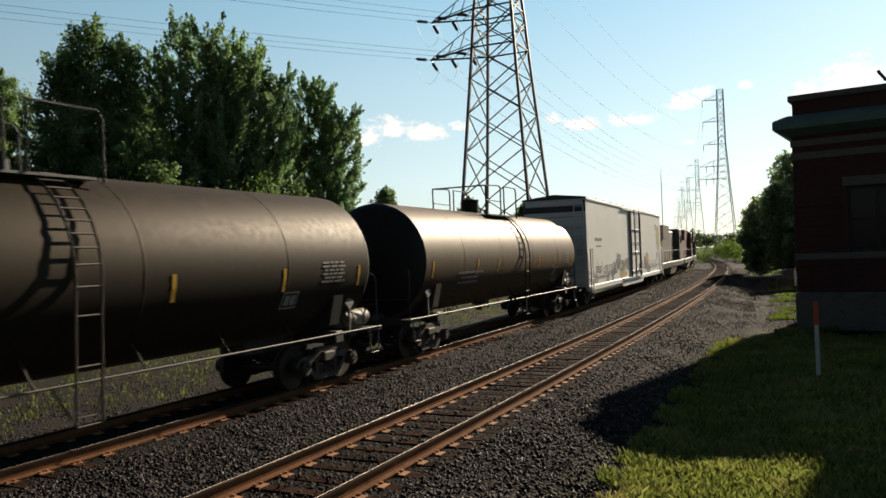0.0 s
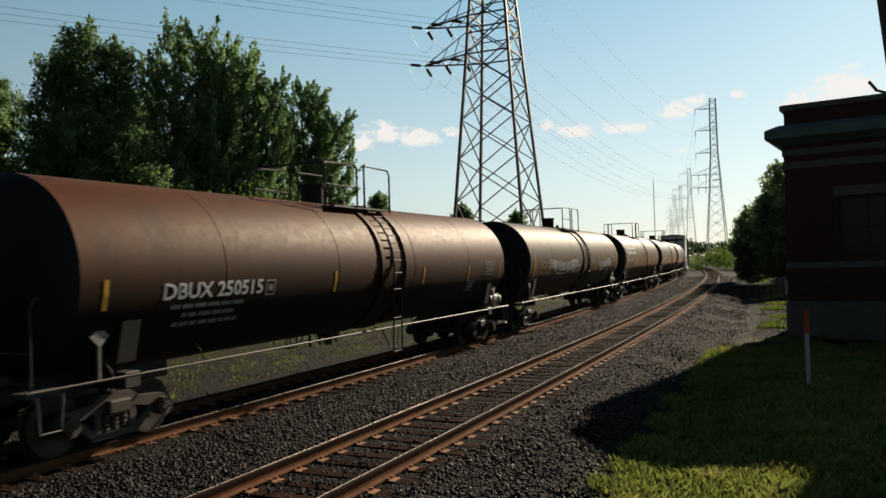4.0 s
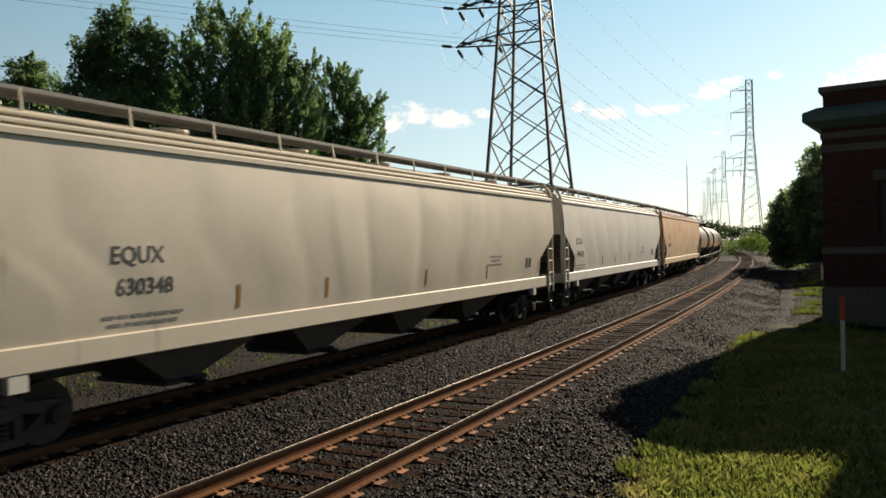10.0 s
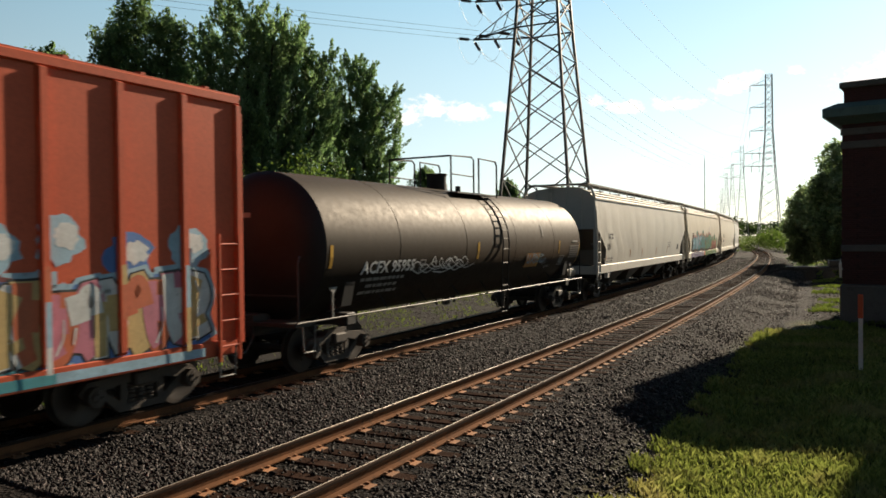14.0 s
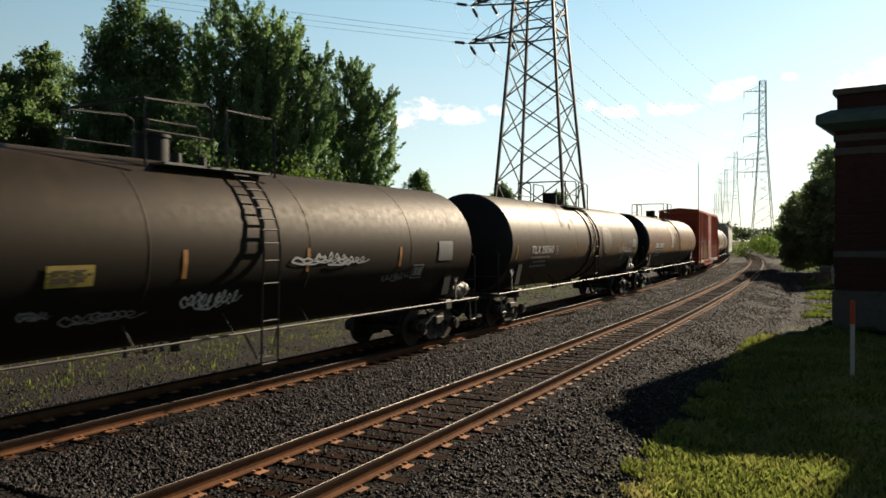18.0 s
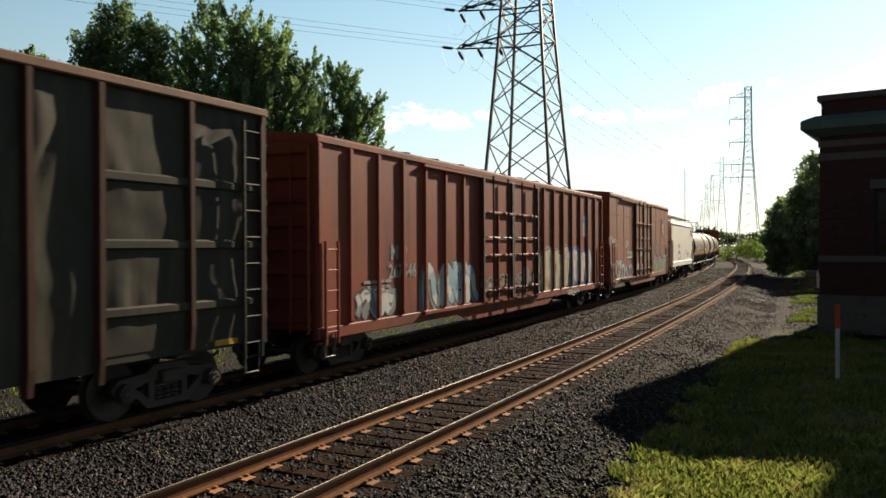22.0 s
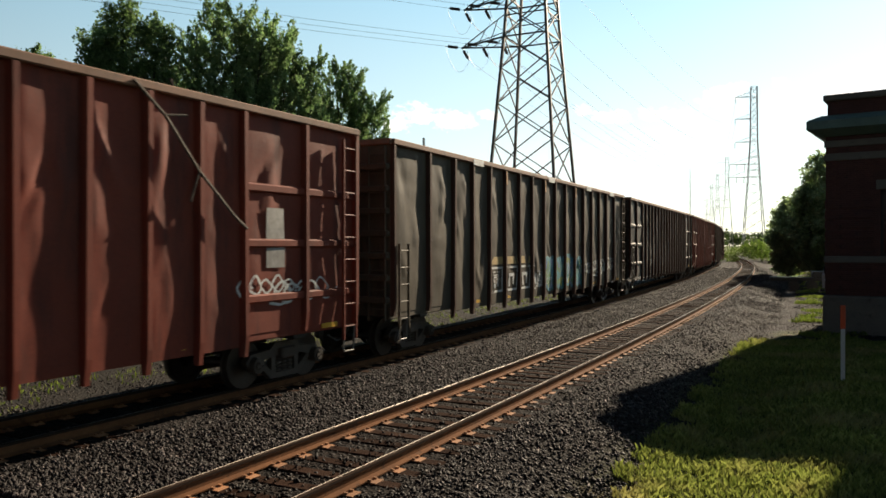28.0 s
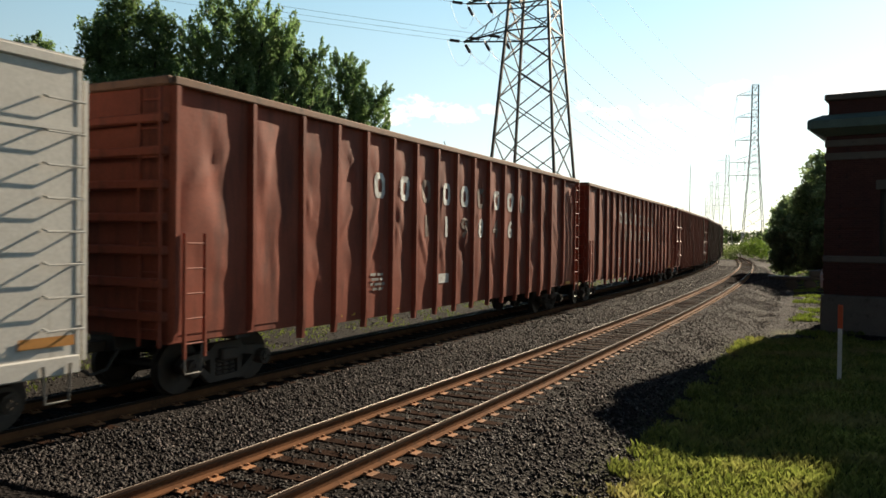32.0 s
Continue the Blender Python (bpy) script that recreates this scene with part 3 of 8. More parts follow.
def ground_mat():
    m = bpy.data.materials.new("ballast_and_turf")
    m.use_nodes = True
    nt = m.node_tree
    bsdf = nt.nodes["Principled BSDF"]
    co = nt.nodes.new("ShaderNodeTexCoord").outputs["Object"]
    off = nt.nodes.new("ShaderNodeAttribute")
    off.attribute_name = "off"
    vor = nt.nodes.new("ShaderNodeTexVoronoi")
    vor.inputs["Scale"].default_value = 17.0
    nt.links.new(co, vor.inputs["Vector"])
    stone = ramp_pair(nt, vor.outputs["Color"], (0.0045, 0.0035, 0.0033), (0.025, 0.020, 0.019), 0.15, 0.95)
    stone = mixed(nt, 0.6, stone, ramp_pair(nt, noise_at(nt, co, 0.35, 5.0), (0.75, 0.68, 0.6), (1.15, 1.12, 1.08), 0.3, 0.7), "MULTIPLY")
    dirt = ramp_pair(nt, noise_at(nt, co, 26.0, 6.0, 0.75), (0.012, 0.0105, 0.009), (0.046, 0.040, 0.034), 0.25, 0.8)
    turf = ramp_pair(nt, noise_at(nt, co, 9.0, 8.0, 0.75), (0.036, 0.047, 0.014), (0.11, 0.118, 0.038), 0.3, 0.75)
    dry = mixed(nt, ramp_fac(nt, noise_at(nt, co, 1.1, 4.0), 0.55, 0.72), turf, (0.19, 0.14, 0.06))
    mid = nt.nodes.new("ShaderNodeMath")  # brown with grease and brake dust between the rails
    mid.operation = "ABSOLUTE"
    nt.links.new(off.outputs["Fac"], mid.inputs[0])
    stone = mixed(nt, ramp_fac(nt, mid.outputs[0], 1.5, 1.0), stone, mixed(nt, 1.0, stone, (0.62, 0.48, 0.38), "MULTIPLY"))
    # ballast on the roadbed, bare gravel beyond, turf where it has grown in
    wob = nt.nodes.new("ShaderNodeMath")
    wob.operation = "MULTIPLY_ADD"
    nt.links.new(noise_at(nt, co, 0.8, 6.0, 0.7), wob.inputs[0])
    wob.inputs[1].default_value = 3.0
    nt.links.new(off.outputs["Fac"], wob.inputs[2])
    col = mixed(nt, ramp_fac(nt, wob.outputs[0], 9.0, 13.0), stone, dirt)
    col = mixed(nt, ramp_fac(nt, wob.outputs[0], -5.2, -5.9), col, dirt)
    patches = noise_at(nt, co, 0.28, 5.0, 0.65)
    left = mixed(nt, ramp_fac(nt, patches, 0.57, 0.68), (0.0, 0.0, 0.0), (1.0, 1.0, 1.0))
    side = mixed(nt, ramp_fac(nt, wob.outputs[0], -8.5, -10.0), (0, 0, 0), left)
    lawn = nt.nodes.new("ShaderNodeAttribute")
    lawn.attribute_name = "lawn"
    grown = mixed(nt, 1.0, side, lawn.outputs["Fac"], "ADD")
    col = mixed(nt, grown, col, dry)
    nt.links.new(col, bsdf.inputs["Base Color"])
    bsdf.inputs["Roughness"].default_value = 0.95
    bsdf.inputs["Specular IOR Level"].default_value = 0.12
    b = nt.nodes.new("ShaderNodeBump")
    b.inputs["Strength"].default_value, b.inputs["Distance"].default_value = 0.9, 0.05
    nt.links.new(vor.outputs["Distance"], b.inputs["Height"])
    nt.links.new(b.outputs[0], bsdf.inputs["Normal"])
    return m


def build_ground():
    offs = [-930, -600, -300, -160, -90, -60, -40, -28, -20, -14, -11, -9.2, -8.2, -7.4, -6.9, -6.4, -5.7, -4.95, -4.2, -3.3, -2.8, -2.4, -2.0, -1.6, -0.8, 0, 0.8,
            1.5, 1.8, 2.1, 2.6, 3.2, 3.7, 4.4, 5.2, 6, 7, 8, 9.5, 11, 13, 16, 20, 26, 34, 46, 60, 90, 150, 300, 700, 1500, 3500]
    s = -2900.0
    ss = []
    while s < 2980:
        ss.append(s)
        near = abs(s - 25)
        s += 0.8 if near < 45 else 3.0 if near < 130 else 14.0 if near < 500 else 70.0
    pts, att, lawn = [], [], []
    for s in ss:
        for o in offs:
            z = ground_height(o)
            if abs(s) < 400:
                z += 0.04 * noise.noise((s * 0.6, o * 0.6, 3.1)) * (1 if o < -3.2 or o > 2.0 else 0.3)
            pts.append(spot(s, o, z))
            att.append(o)
            # turf: the lawn by the house, then strips that widen along the line
            w = 0.0
            if s < 27:
                w = min(1.0, max(0.0, (o - 3.0) / 0.5))
            elif o > 4:
                w = min(1.0, max(0.0, (noise.noise((s * 0.09, o * 0.22, 0.0)) - 0.12) * 5)) if o < 12 else min(1.0, (o - 11) / 3)
            lawn.append(w)
    n = len(offs)
    faces = [(k * n + i, k * n + i + 1, (k + 1) * n + i + 1, (k + 1) * n + i) for k in range(len(ss) - 1) for i in range(n - 1)]
    ob = spread(pts, faces, "ground", ground_mat(), "structure", "grey crushed-stone roadbed with gravel and patchy turf beside it", "ground", True)
    for nm, vals in (("off", att), ("lawn", lawn)):
        ob.data.attributes.new(nm, "FLOAT", "POINT").data.foreach_set("value", vals)
    return ob


build_ground()


# ---- the two tracks ----
RAIL_SECTION = [(-0.07, -0.18), (0.07, -0.18), (0.07, -0.165), (0.012, -0.14), (0.010, -0.045), (0.036, -0.032), (0.036, -0.004)]
RAIL_SECTION = RAIL_SECTION + [(-x, z) for x, z in reversed(RAIL_SECTION[2:])]


def build_track(off0, tie0, tie1, head, label, dull):
    track = thing("railway_track", label, "railway track", kind="structure")
    steps = [-420 + 6 * i for i in range(70)] + [0 + 2.5 * i for i in range(80)] + [200 + 8 * i for i in range(56)]
    for side in (-0.7525, 0.7525):
        f = Form()
        f.loft([[tuple(spot(s, off0 + side + a, z)) for a, z in RAIL_SECTION] for s in steps])
        rail = part("rail", f, M["rail_side"], track, "rusty steel rail", smooth=35)
        g = Form()
        g.loft([[tuple(spot(s, off0 + side + a, z)) for a, z in ((-0.034, -0.002), (-0.016, -0.002), (-0.019, 0.002), (-0.030, 0.002))] for s in steps], caps=False)
        c = Form()
        c.loft([[tuple(spot(s, off0 + side + a, z)) for a, z in ((0.012, -0.043), (0.038, -0.034), (0.038, -0.006), (0.032, -0.001), (-0.032, -0.001), (-0.038, -0.006), (-0.038, -0.034), (-0.012, -0.043))] for s in steps], caps=False)
        part("rail_head", c, M["rail_top"], rail, "dark worn rail head", smooth=35)
        part("running_surface", g, M[head], rail, "polished running surface")
    tie = lambda: Form().box(-0.11, 0.11, -1.28, 1.28, -0.36, -0.185, 0.012)
    plate = lambda: Form().box(-0.10, 0.10, -0.21, 0.21, -0.186, -0.172, 0.004).box(-0.075, -0.045, -0.125, -0.075, -0.172, -0.148).box(0.045, 0.075, -0.125, -0.075, -0.172, -0.148).box(-0.075, -0.045, 0.075, 0.125, -0.172, -0.148).box(0.045, 0.075, 0.075, 0.125, -0.172, -0.148)
    rng = random.Random(int(50 + off0 * 10))
    n = 0
    s = tie0
    while s < tie1:
        m = place(s + rng.uniform(-0.02, 0.02), off0, rng.uniform(-0.012, 0.008), rng.uniform(-1.0, 1.0))
        t = part("tie", tie, M["tie"], track, key="tie", at=m)
        if n < 130:
            for side in (-0.7525, 0.7525):
                part("tie_plate", plate, M["plate"], t, key="tie_plate", at=(0, -side, 0))
        n += 1
        s += 0.53
    rest, plates = Form(), Form()
    for a, b in ((-30, tie0), (tie1, 330)):
        s = a
        while s < b:
            m = place(s, off0)
            for f, x, y0, y1, z0, z1 in ((rest, 0.11, -1.28, 1.28, -0.36, -0.185), (plates, 0.1, -0.94, -0.57, -0.186, -0.17), (plates, 0.1, 0.57, 0.94, -0.186, -0.17)):
                q = Form().box(-x, x, y0, y1, z0, z1)
                f.add([m @ Vector(p) for p in q.v], q.f)
            s += 0.53
    tagged(part("far_ties", rest, M["tie"], track), kind="stuff")
    tagged(part("far_tie_plates", plates, M["plate"], track), kind="stuff")


build_track(0.0, 2.0, 120.0, "rail_head", "empty mainline track with polished rails and rusty tie plates", False)
build_track(-4.95, 2.0, 60.0, "rail_head_dull", "mainline track under the train with rusty rails", True)


# ---- the brick station building ----
def build_house():
    ang = 33.0
    ax, ay = math.sin(radians(ang)), math.cos(radians(ang))
    corner = Vector((12.93, 27.98, -0.62))
    base = pose(corner.x, corner.y, corner.z, 0, 0, -ang)  # local x: along the end wall to the right, local y: away along the line
    house = thing("station_house", "dark brick station house with stone bands and copper cornice", "building", kind="")
    house.matrix_world = base
    W, D, H = 11.0, 15.0, 8.62
    win = [(1.72, 3.55), (5.4, 7.4), (9.0, 10.4)]
    z0, z1 = 2.95, 5.26  # sill and lintel of the windows
    edges = [0.0] + [v for w in win for v in w] + [W]
    for a, b in zip(edges[::2], edges[1::2]):
        part("end_wall_pier", Form().box(a, b, 0, 0.4, 1.55, 7.2), M["brick"], house, "dark red brick pier")
    for a, b in win:
        part("wall_below_window", Form().box(a, b, 0, 0.4, 1.55, z0), M["brick"], house)
        part("wall_over_window", Form().box(a, b, 0, 0.4, z1, 7.2), M["brick"], house)
    part("track_wall", Form().box(0, 0.4, 0.4, D, 1.55, 7.2), M["brick"], house)
    part("rear_wall", Form().box(0.4, W, D - 0.4, D, 1.55, 7.2), M["brick"], house)
    part("street_wall", Form().box(W - 0.4, W, 0.4, D - 0.4, 1.55, 7.2), M["brick"], house)
    # brick bands standing a little proud, with a recess between each
    for k in range(9):
        z = 1.75 + k * 0.36
        if z < 4.9:
            part("brick_band", lambda: Form().box(-0.025, 1.50, -0.025, 0.0, 0, 0.30, 0.008), M["brick"], house, key="brick_band", at=(0, 0, z))
    part("plinth", Form().box(-0.09, W + 0.1, -0.09, D, -0.5, 1.53, 0.05), M["stone"], house, "grey stone plinth")
    part("sill_course", Form().box(-0.06, W + 0.05, -0.06, D, 2.70, 2.94, 0.03), M["stone"], house, "stone string course")
    part("upper_band", Form().box(-0.05, W + 0.05, -0.05, D, 6.34, 6.60, 0.02), M["stone"], house, "stone band")
    part("frieze", Form().box(-0.05, W + 0.05, -0.05, D, 6.82, 7.06, 0.02), M["stone"], house, "stone frieze below the cornice")
    # cornice with a sloping soffit
    out = 0.55
    rings = []
    for z, d in ((7.2, 0.05), (7.22, 0.14), (7.42, out - 0.05), (7.44, out), (7.72, out), (7.77, out - 0.04), (7.96, 0.12)):
        rings.append([(-d, -d, z), (W + d, -d, z), (W + d, D + d, z), (-d, D + d, z)])
    part("cornice", Form().loft(rings), M["copper"], house, "green copper cornice")
    part("parapet", Form().box(0.05, W, 0.05, D, 7.98, H - 0.14), M["brick"], house, "dark brick parapet")
    part("coping", Form().box(-0.08, W + 0.1, -0.08, D + 0.08, H - 0.14, H + 0.08, 0.03), M["stone"], house, "stone coping")
    for a, b in win:
        w = part("window", Form().box(a, b, 0.22, 0.30, z0, z1), M["glass"], house, "dark double-hung window")
        fr = Form().box(a, a + 0.09, 0.14, 0.24, z0, z1).box(b - 0.09, b, 0.14, 0.24, z0, z1).box(a, b, 0.14, 0.24, z0, z0 + 0.1).box(a, b, 0.14, 0.24, z1 - 0.1, z1)
        fr.box((a + b) / 2 - 0.05, (a + b) / 2 + 0.05, 0.14, 0.24, z0, z1).box(a, b, 0.15, 0.23, (z0 + z1) / 2 - 0.04, (z0 + z1) / 2 + 0.04)
        part("window_frame", fr, M["frame_wood"], w)
        part("lintel", Form().box(a - 0.13, b + 0.13, -0.05, 0.2, z1 + 0.002, z1 + 0.34, 0.02), M["stone"], house, "stone lintel")
    # a taller wing out of view, which shades the lawn
    part("upper_storey", Form().box(4.1, W + 8, 0.5, D, 8.1, 11.2, 0.05), M["brick"], house)
    return house


build_house()


# ---- pylons and wires ----
ARMS = (22.4, 25.9, 32.0, 38.3, 44.3)
ARM_LENGTHS = (5.0, 5.0, 3.9, 3.9, 3.9)  # beyond the body's corner legs
TALL = 47.0
BODY = {"stout": (3.68, 1.99, 1.77, 1.2, 0.95), "slender": (3.05, 1.52, 1.36, 0.95, 0.8)}


def half_width(style, level):
    """Half-width of the square body at a height."""
    return float(np.interp(level, (0, 22.1, 25.5, 32.0, TALL), BODY[style]))


def hang_points(style, k):
    """In a pylon's own space, where the conductors hang on crossarm k: along -x, out to its tip."""
    w, ln = half_width(style, ARMS[k]), ARM_LENGTHS[k]
    return [Vector((-w - ln * u, 0.0, ARMS[k])) for u in ((1.0, 0.6, 0.2) if k < 2 else (1.0,))]


def build_pylon(x, y, z, turn, label, style="slender", steel="lattice", fat=1.0, strain=None, split=False):
    """strain: ways, in the pylon's own space, in which the lines pull from either side of each arm."""
    py = thing("power_pylon", label, "pylon", "pylons along the line")
    levels = [0.0]
    while levels[-1] < TALL - 0.5:
        levels.append(min(TALL, levels[-1] + max(1.6, half_width(style, levels[-1]) * 1.3)))
    if TALL - levels[-2] < 1.0:
        levels.pop(-2)
    c4 = ((-1, -1), (1, -1), (1, 1), (-1, 1))
    at_level = lambda i, h: Vector((c4[i][0] * half_width(style, h), c4[i][1] * half_width(style, h), h))
    for i in range(4):
        e = 0.115 * fat
        f = Form().loft([[at_level(i, h) + Vector((u * e, v * e, 0)) for u, v in c4] for h in (0, 22.1, 25.5, 32.0, TALL)])
        leg = part("leg", f, M[steel], py)
        part("leg_foot", Form().loft([[at_level(i, h) + Vector((u * q, v * q, 0)) for u, v in c4] for h, q in ((-0.2, 0.45), (0.9, 0.4), (1.5, 0.14))]), M["stone"], leg, "concrete footing") if split else None
        g = Form()
        j = (i + 1) % 4
        for a, b in zip(levels, levels[1:]):
            for p, q in ((at_level(i, a), at_level(j, b)), (at_level(j, a), at_level(i, b))):
                if split:
                    part("brace", Form().bar(p, q, 0.095, 0.095), M[steel], py)
                else:
                    g.bar(p, q, 0.09 * fat, 0.09 * fat)
        for h in ARMS + (TALL,):
            for lift, r in ((0.0, 0.12), (1.9, 0.09)):
                if h + lift <= TALL:
                    p, q = at_level(i, h + lift), at_level(j, h + lift)
                    if split:
                        part("girt", Form().bar(p, q, r, r), M[steel], py)
                    else:
                        g.bar(p, q, r * fat, r * fat)
        if not split:
            part("bracing", g, M[steel], py)
    for k, h in enumerate(ARMS):
        w, ln = half_width(style, h), ARM_LENGTHS[k]
        f = Form()
        tip = Vector((-w - ln, 0, h))
        up = min(1.9, TALL - h)
        for q in (-1, 1):
            low, high = Vector((-w, q * w, h)), Vector((-w, q * w, h + up)) if k < 2 else Vector((-w, q * w, h + 1.3))
            f.bar(low, tip, 0.13 * fat, 0.13 * fat)
            f.bar(high, tip, 0.07 * fat, 0.07 * fat)
            for u in (0.3, 0.58):
                f.bar(low.lerp(tip, u), high.lerp(tip, u - 0.16), 0.055 * fat, 0.055 * fat)
            f.bar(low, low.lerp(tip, 0.45) * Vector((1, -1, 1)), 0.055 * fat, 0.055 * fat)
        part("crossarm", f, M[steel], py)
        for n, p in enumerate(hang_points(style, k)):
            if strain is None:
                part("hanging_insulator", Form().rod(p, p + Vector((0.0, 0, -1.6)), 0.10 * fat, 8), M["porcelain"], py)
                continue
            ends = []
            for way in strain:
                a = p + way * (0.45 if k < 2 else 0.3)
                b = a + way * 1.05
                ins = Form()
                for m in range(7):
                    q0 = a.lerp(b, 0.04 + m * 0.135)
                    ins.rod(q0, q0 + (b - a) * 0.085, 0.15, 10, 0.12)
                ins.rod(p, b + way * 0.2, 0.03, 6)
                part("strain_insulator", ins, M["porcelain"], py, "dark strain insulator string")
                ends.append(b + way * 0.2)
            pts = [ends[0].lerp(ends[1], v / 12) + Vector((0, 0, -1.7 * math.sin(math.pi * v / 12) ** 0.8)) for v in range(13)]
            part("jumper_loop", Form().path(pts, 0.013, 4), M["wire"], py)
    py.matrix_world = pose(x, y, z, 0, 0, turn)
    return py


def build_lines():
    def sag(a, b, drop, n=24):
        return [a.lerp(b, k / n) + Vector((0, 0, -4 * drop * (k / n) * (1 - k / n))) for k in range(n + 1)]

    def line(a, b, drop, r, label):
        w = new("power_line", Form().path(sag(a, b, drop), r, 4).mesh("power_line"))
        w.data.materials.append(M["wire"])
        tagged(w, label, "power line", "power lines")

    MAIN = pose(6.0, 69.0, -1.2, 0, 0, -24.5)
    spin = MAIN.to_3x3().inverted()
    rear = Vector((-116, -56, 7.5))  # on to the pylon behind the camera
    FAR = [pose(*polar(az, d), -1.0, 0, 0, turn) for az, d, turn in ((20.35, 226.0, -14.0), (18.62, 402.0, -16.0), (17.98, 498.0, -16.0), (17.60, 570.0, -16.0), (17.29, 743.0, -16.0))]
    ahead = (FAR[0].translation - MAIN.translation).normalized()
    ways = ((spin @ rear).normalized() + Vector((0, 0, -0.06)), (spin @ (ahead + Vector((0, 0, -0.55)))).normalized())
    p = MAIN.translation
    build_pylon(p.x, p.y, p.z, -24.5, "tall dark lattice power pylon behind the train with strain insulators", "stout", strain=ways, split=True)
    for n, m in enumerate(FAR):
        p = m.translation
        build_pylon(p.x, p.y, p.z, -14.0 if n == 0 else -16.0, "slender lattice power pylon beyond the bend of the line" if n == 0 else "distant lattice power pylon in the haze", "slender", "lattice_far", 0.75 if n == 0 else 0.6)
    for k in range(5):
        here, there = hang_points("stout", k), hang_points("slender", k)
        for a, b in zip(here, there):
            for n, way in enumerate(ways):
                start = MAIN @ (a + way * 1.7)
                end = start + rear if n == 0 else FAR[0] @ (b + Vector((0, 0, -1.6)))
                line(start, end, 2.0 if n == 0 else 5.0, 0.013, "thin grey power line strung from the pylon")
        for m0, m1 in zip(FAR, FAR[1:]):
            for b in there[:1]:
                q = b + Vector((0, 0, -1.6))
                line(m0 @ q, m1 @ q, 5.0, 0.02, "thin grey power line strung between pylons")


def polar(az, d):
    return d * math.sin(radians(az)), d * math.cos(radians(az))


build_lines()

# ---- rolling stock ----
# in a car's own space x runs forwards, y to its left and z up from the rail heads
GAPS = (62.0, 34.7, 16.66, -3.1, -22.86, -43.31, -63.6, -84.36, -103.97, -127.15, -148.98, -172.97, -195.69, -218.4, -237.52, -256.9, -278.77, -299.13,
        -320.31, -335.38, -354.91, -378.67, -404.39, -428.6, -454.4, -478.57, -503.77, -527.83, -550.64, -572.65)
TRAIN, WHEELSETS = [], []


def gone(t):
    """How far the train has run since the start."""
    return 17.186 * t + 0.0619 * t * t - 0.001674 * t ** 3


def side_frame_form():
    f = Form()
    f.prism([(-1.12, 0.52), (-0.98, 0.66), (-0.45, 0.70), (-0.30, 0.82), (0.30, 0.82), (0.45, 0.70), (0.98, 0.66), (1.12, 0.52), (1.06, 0.44), (0.82, 0.47), (0.40, 0.56), (-0.40, 0.56), (-0.82, 0.47), (-1.06, 0.44)], -0.07, 0.07)
    f.prism([(-0.86, 0.52), (-0.74, 0.54), (-0.34, 0.24), (0.34, 0.24), (0.74, 0.54), (0.86, 0.52), (0.42, 0.13), (-0.42, 0.13)], -0.06, 0.06)
    f.box(-0.40, -0.28, -0.06, 0.06, 0.22, 0.60)
    f.box(0.28, 0.40, -0.06, 0.06, 0.22, 0.60)
    return f


def spring_form():
    f = Form()
    for x in (-0.17, 0.0, 0.17):
        for k in range(4):
            f.rod((x, 0, 0.255 + k * 0.07), (x, 0, 0.30 + k * 0.07), 0.068, 8)
    return f


def bearing_form():
    f = Form()
    f.rod((0, 0.10, 0), (0, -0.10, 0), 0.15, 12)
    f.rod((0, -0.10, 0), (0, -0.13, 0), 0.10, 12)
    for k in range(3):
        a = 2 * math.pi * k / 3
        f.rod((0.055 * math.cos(a), -0.12, 0.055 * math.sin(a)), (0.055 * math.cos(a), -0.155, 0.055 * math.sin(a)), 0.02, 6)
    return f


def wheelset_form():
    f = Form()
    for sd in (-1, 1):
        rings = []
        for y, r in ((0.80, 0.30), (0.815, 0.36), (0.815, 0.455), (0.70, 0.458), (0.695, 0.485), (0.665, 0.485), (0.66, 0.40), (0.71, 0.36), (0.71, 0.14), (0.80, 0.12)):
            rings.append([(r * math.cos(t), sd * y, r * math.sin(t)) for t in (2 * math.pi * i / 28 for i in range(28))])
        f.loft(rings)
    f.rod((0, -1.05, 0), (0, 1.05, 0), 0.085, 10)
    for sd in (-1, 1):
        for k in range(3):
            a = 2 * math.pi * k / 3
            f.box(0.2 * math.cos(a) - 0.03, 0.2 * math.cos(a) + 0.03, sd * 0.79 - 0.02, sd * 0.79 + 0.02, 0.2 * math.sin(a) - 0.03, 0.2 * math.sin(a) + 0.03)
    return f


def add_truck(car, x):
    bol = lambda: Form().box(-0.22, 0.22, -1.18, 1.18, 0.50, 0.72, 0.03).box(-0.3, 0.3, -0.35, 0.35, 0.72, 0.86, 0.02)
    tr = part("truck", bol, M["truck"], car, "grimy four-wheel freight truck", key="truck", at=(x, 0, 0))
    for sd in (-1, 1):
        part("side_frame", side_frame_form, M["truck"], tr, key="side_frame", at=(0, sd * 1.0, 0))
        part("truck_spring", spring_form, M["truck"], tr, key="truck_spring", at=(0, sd * 1.0, 0))
        for xx in (-0.9, 0.9):
            part("bearing", bearing_form, M["truck"], tr, key="bearing", at=pose(xx, sd * 1.1, 0.458, 0, 0, 0 if sd < 0 else 180))
    for xx in (-0.9, 0.9):
        w = part("wheelset", wheelset_form, M["wheel"], tr, "worn steel wheels on their axle", smooth=30, key="wheelset", at=(xx, 0, 0.458))
        WHEELSETS.append((w, xx, car))


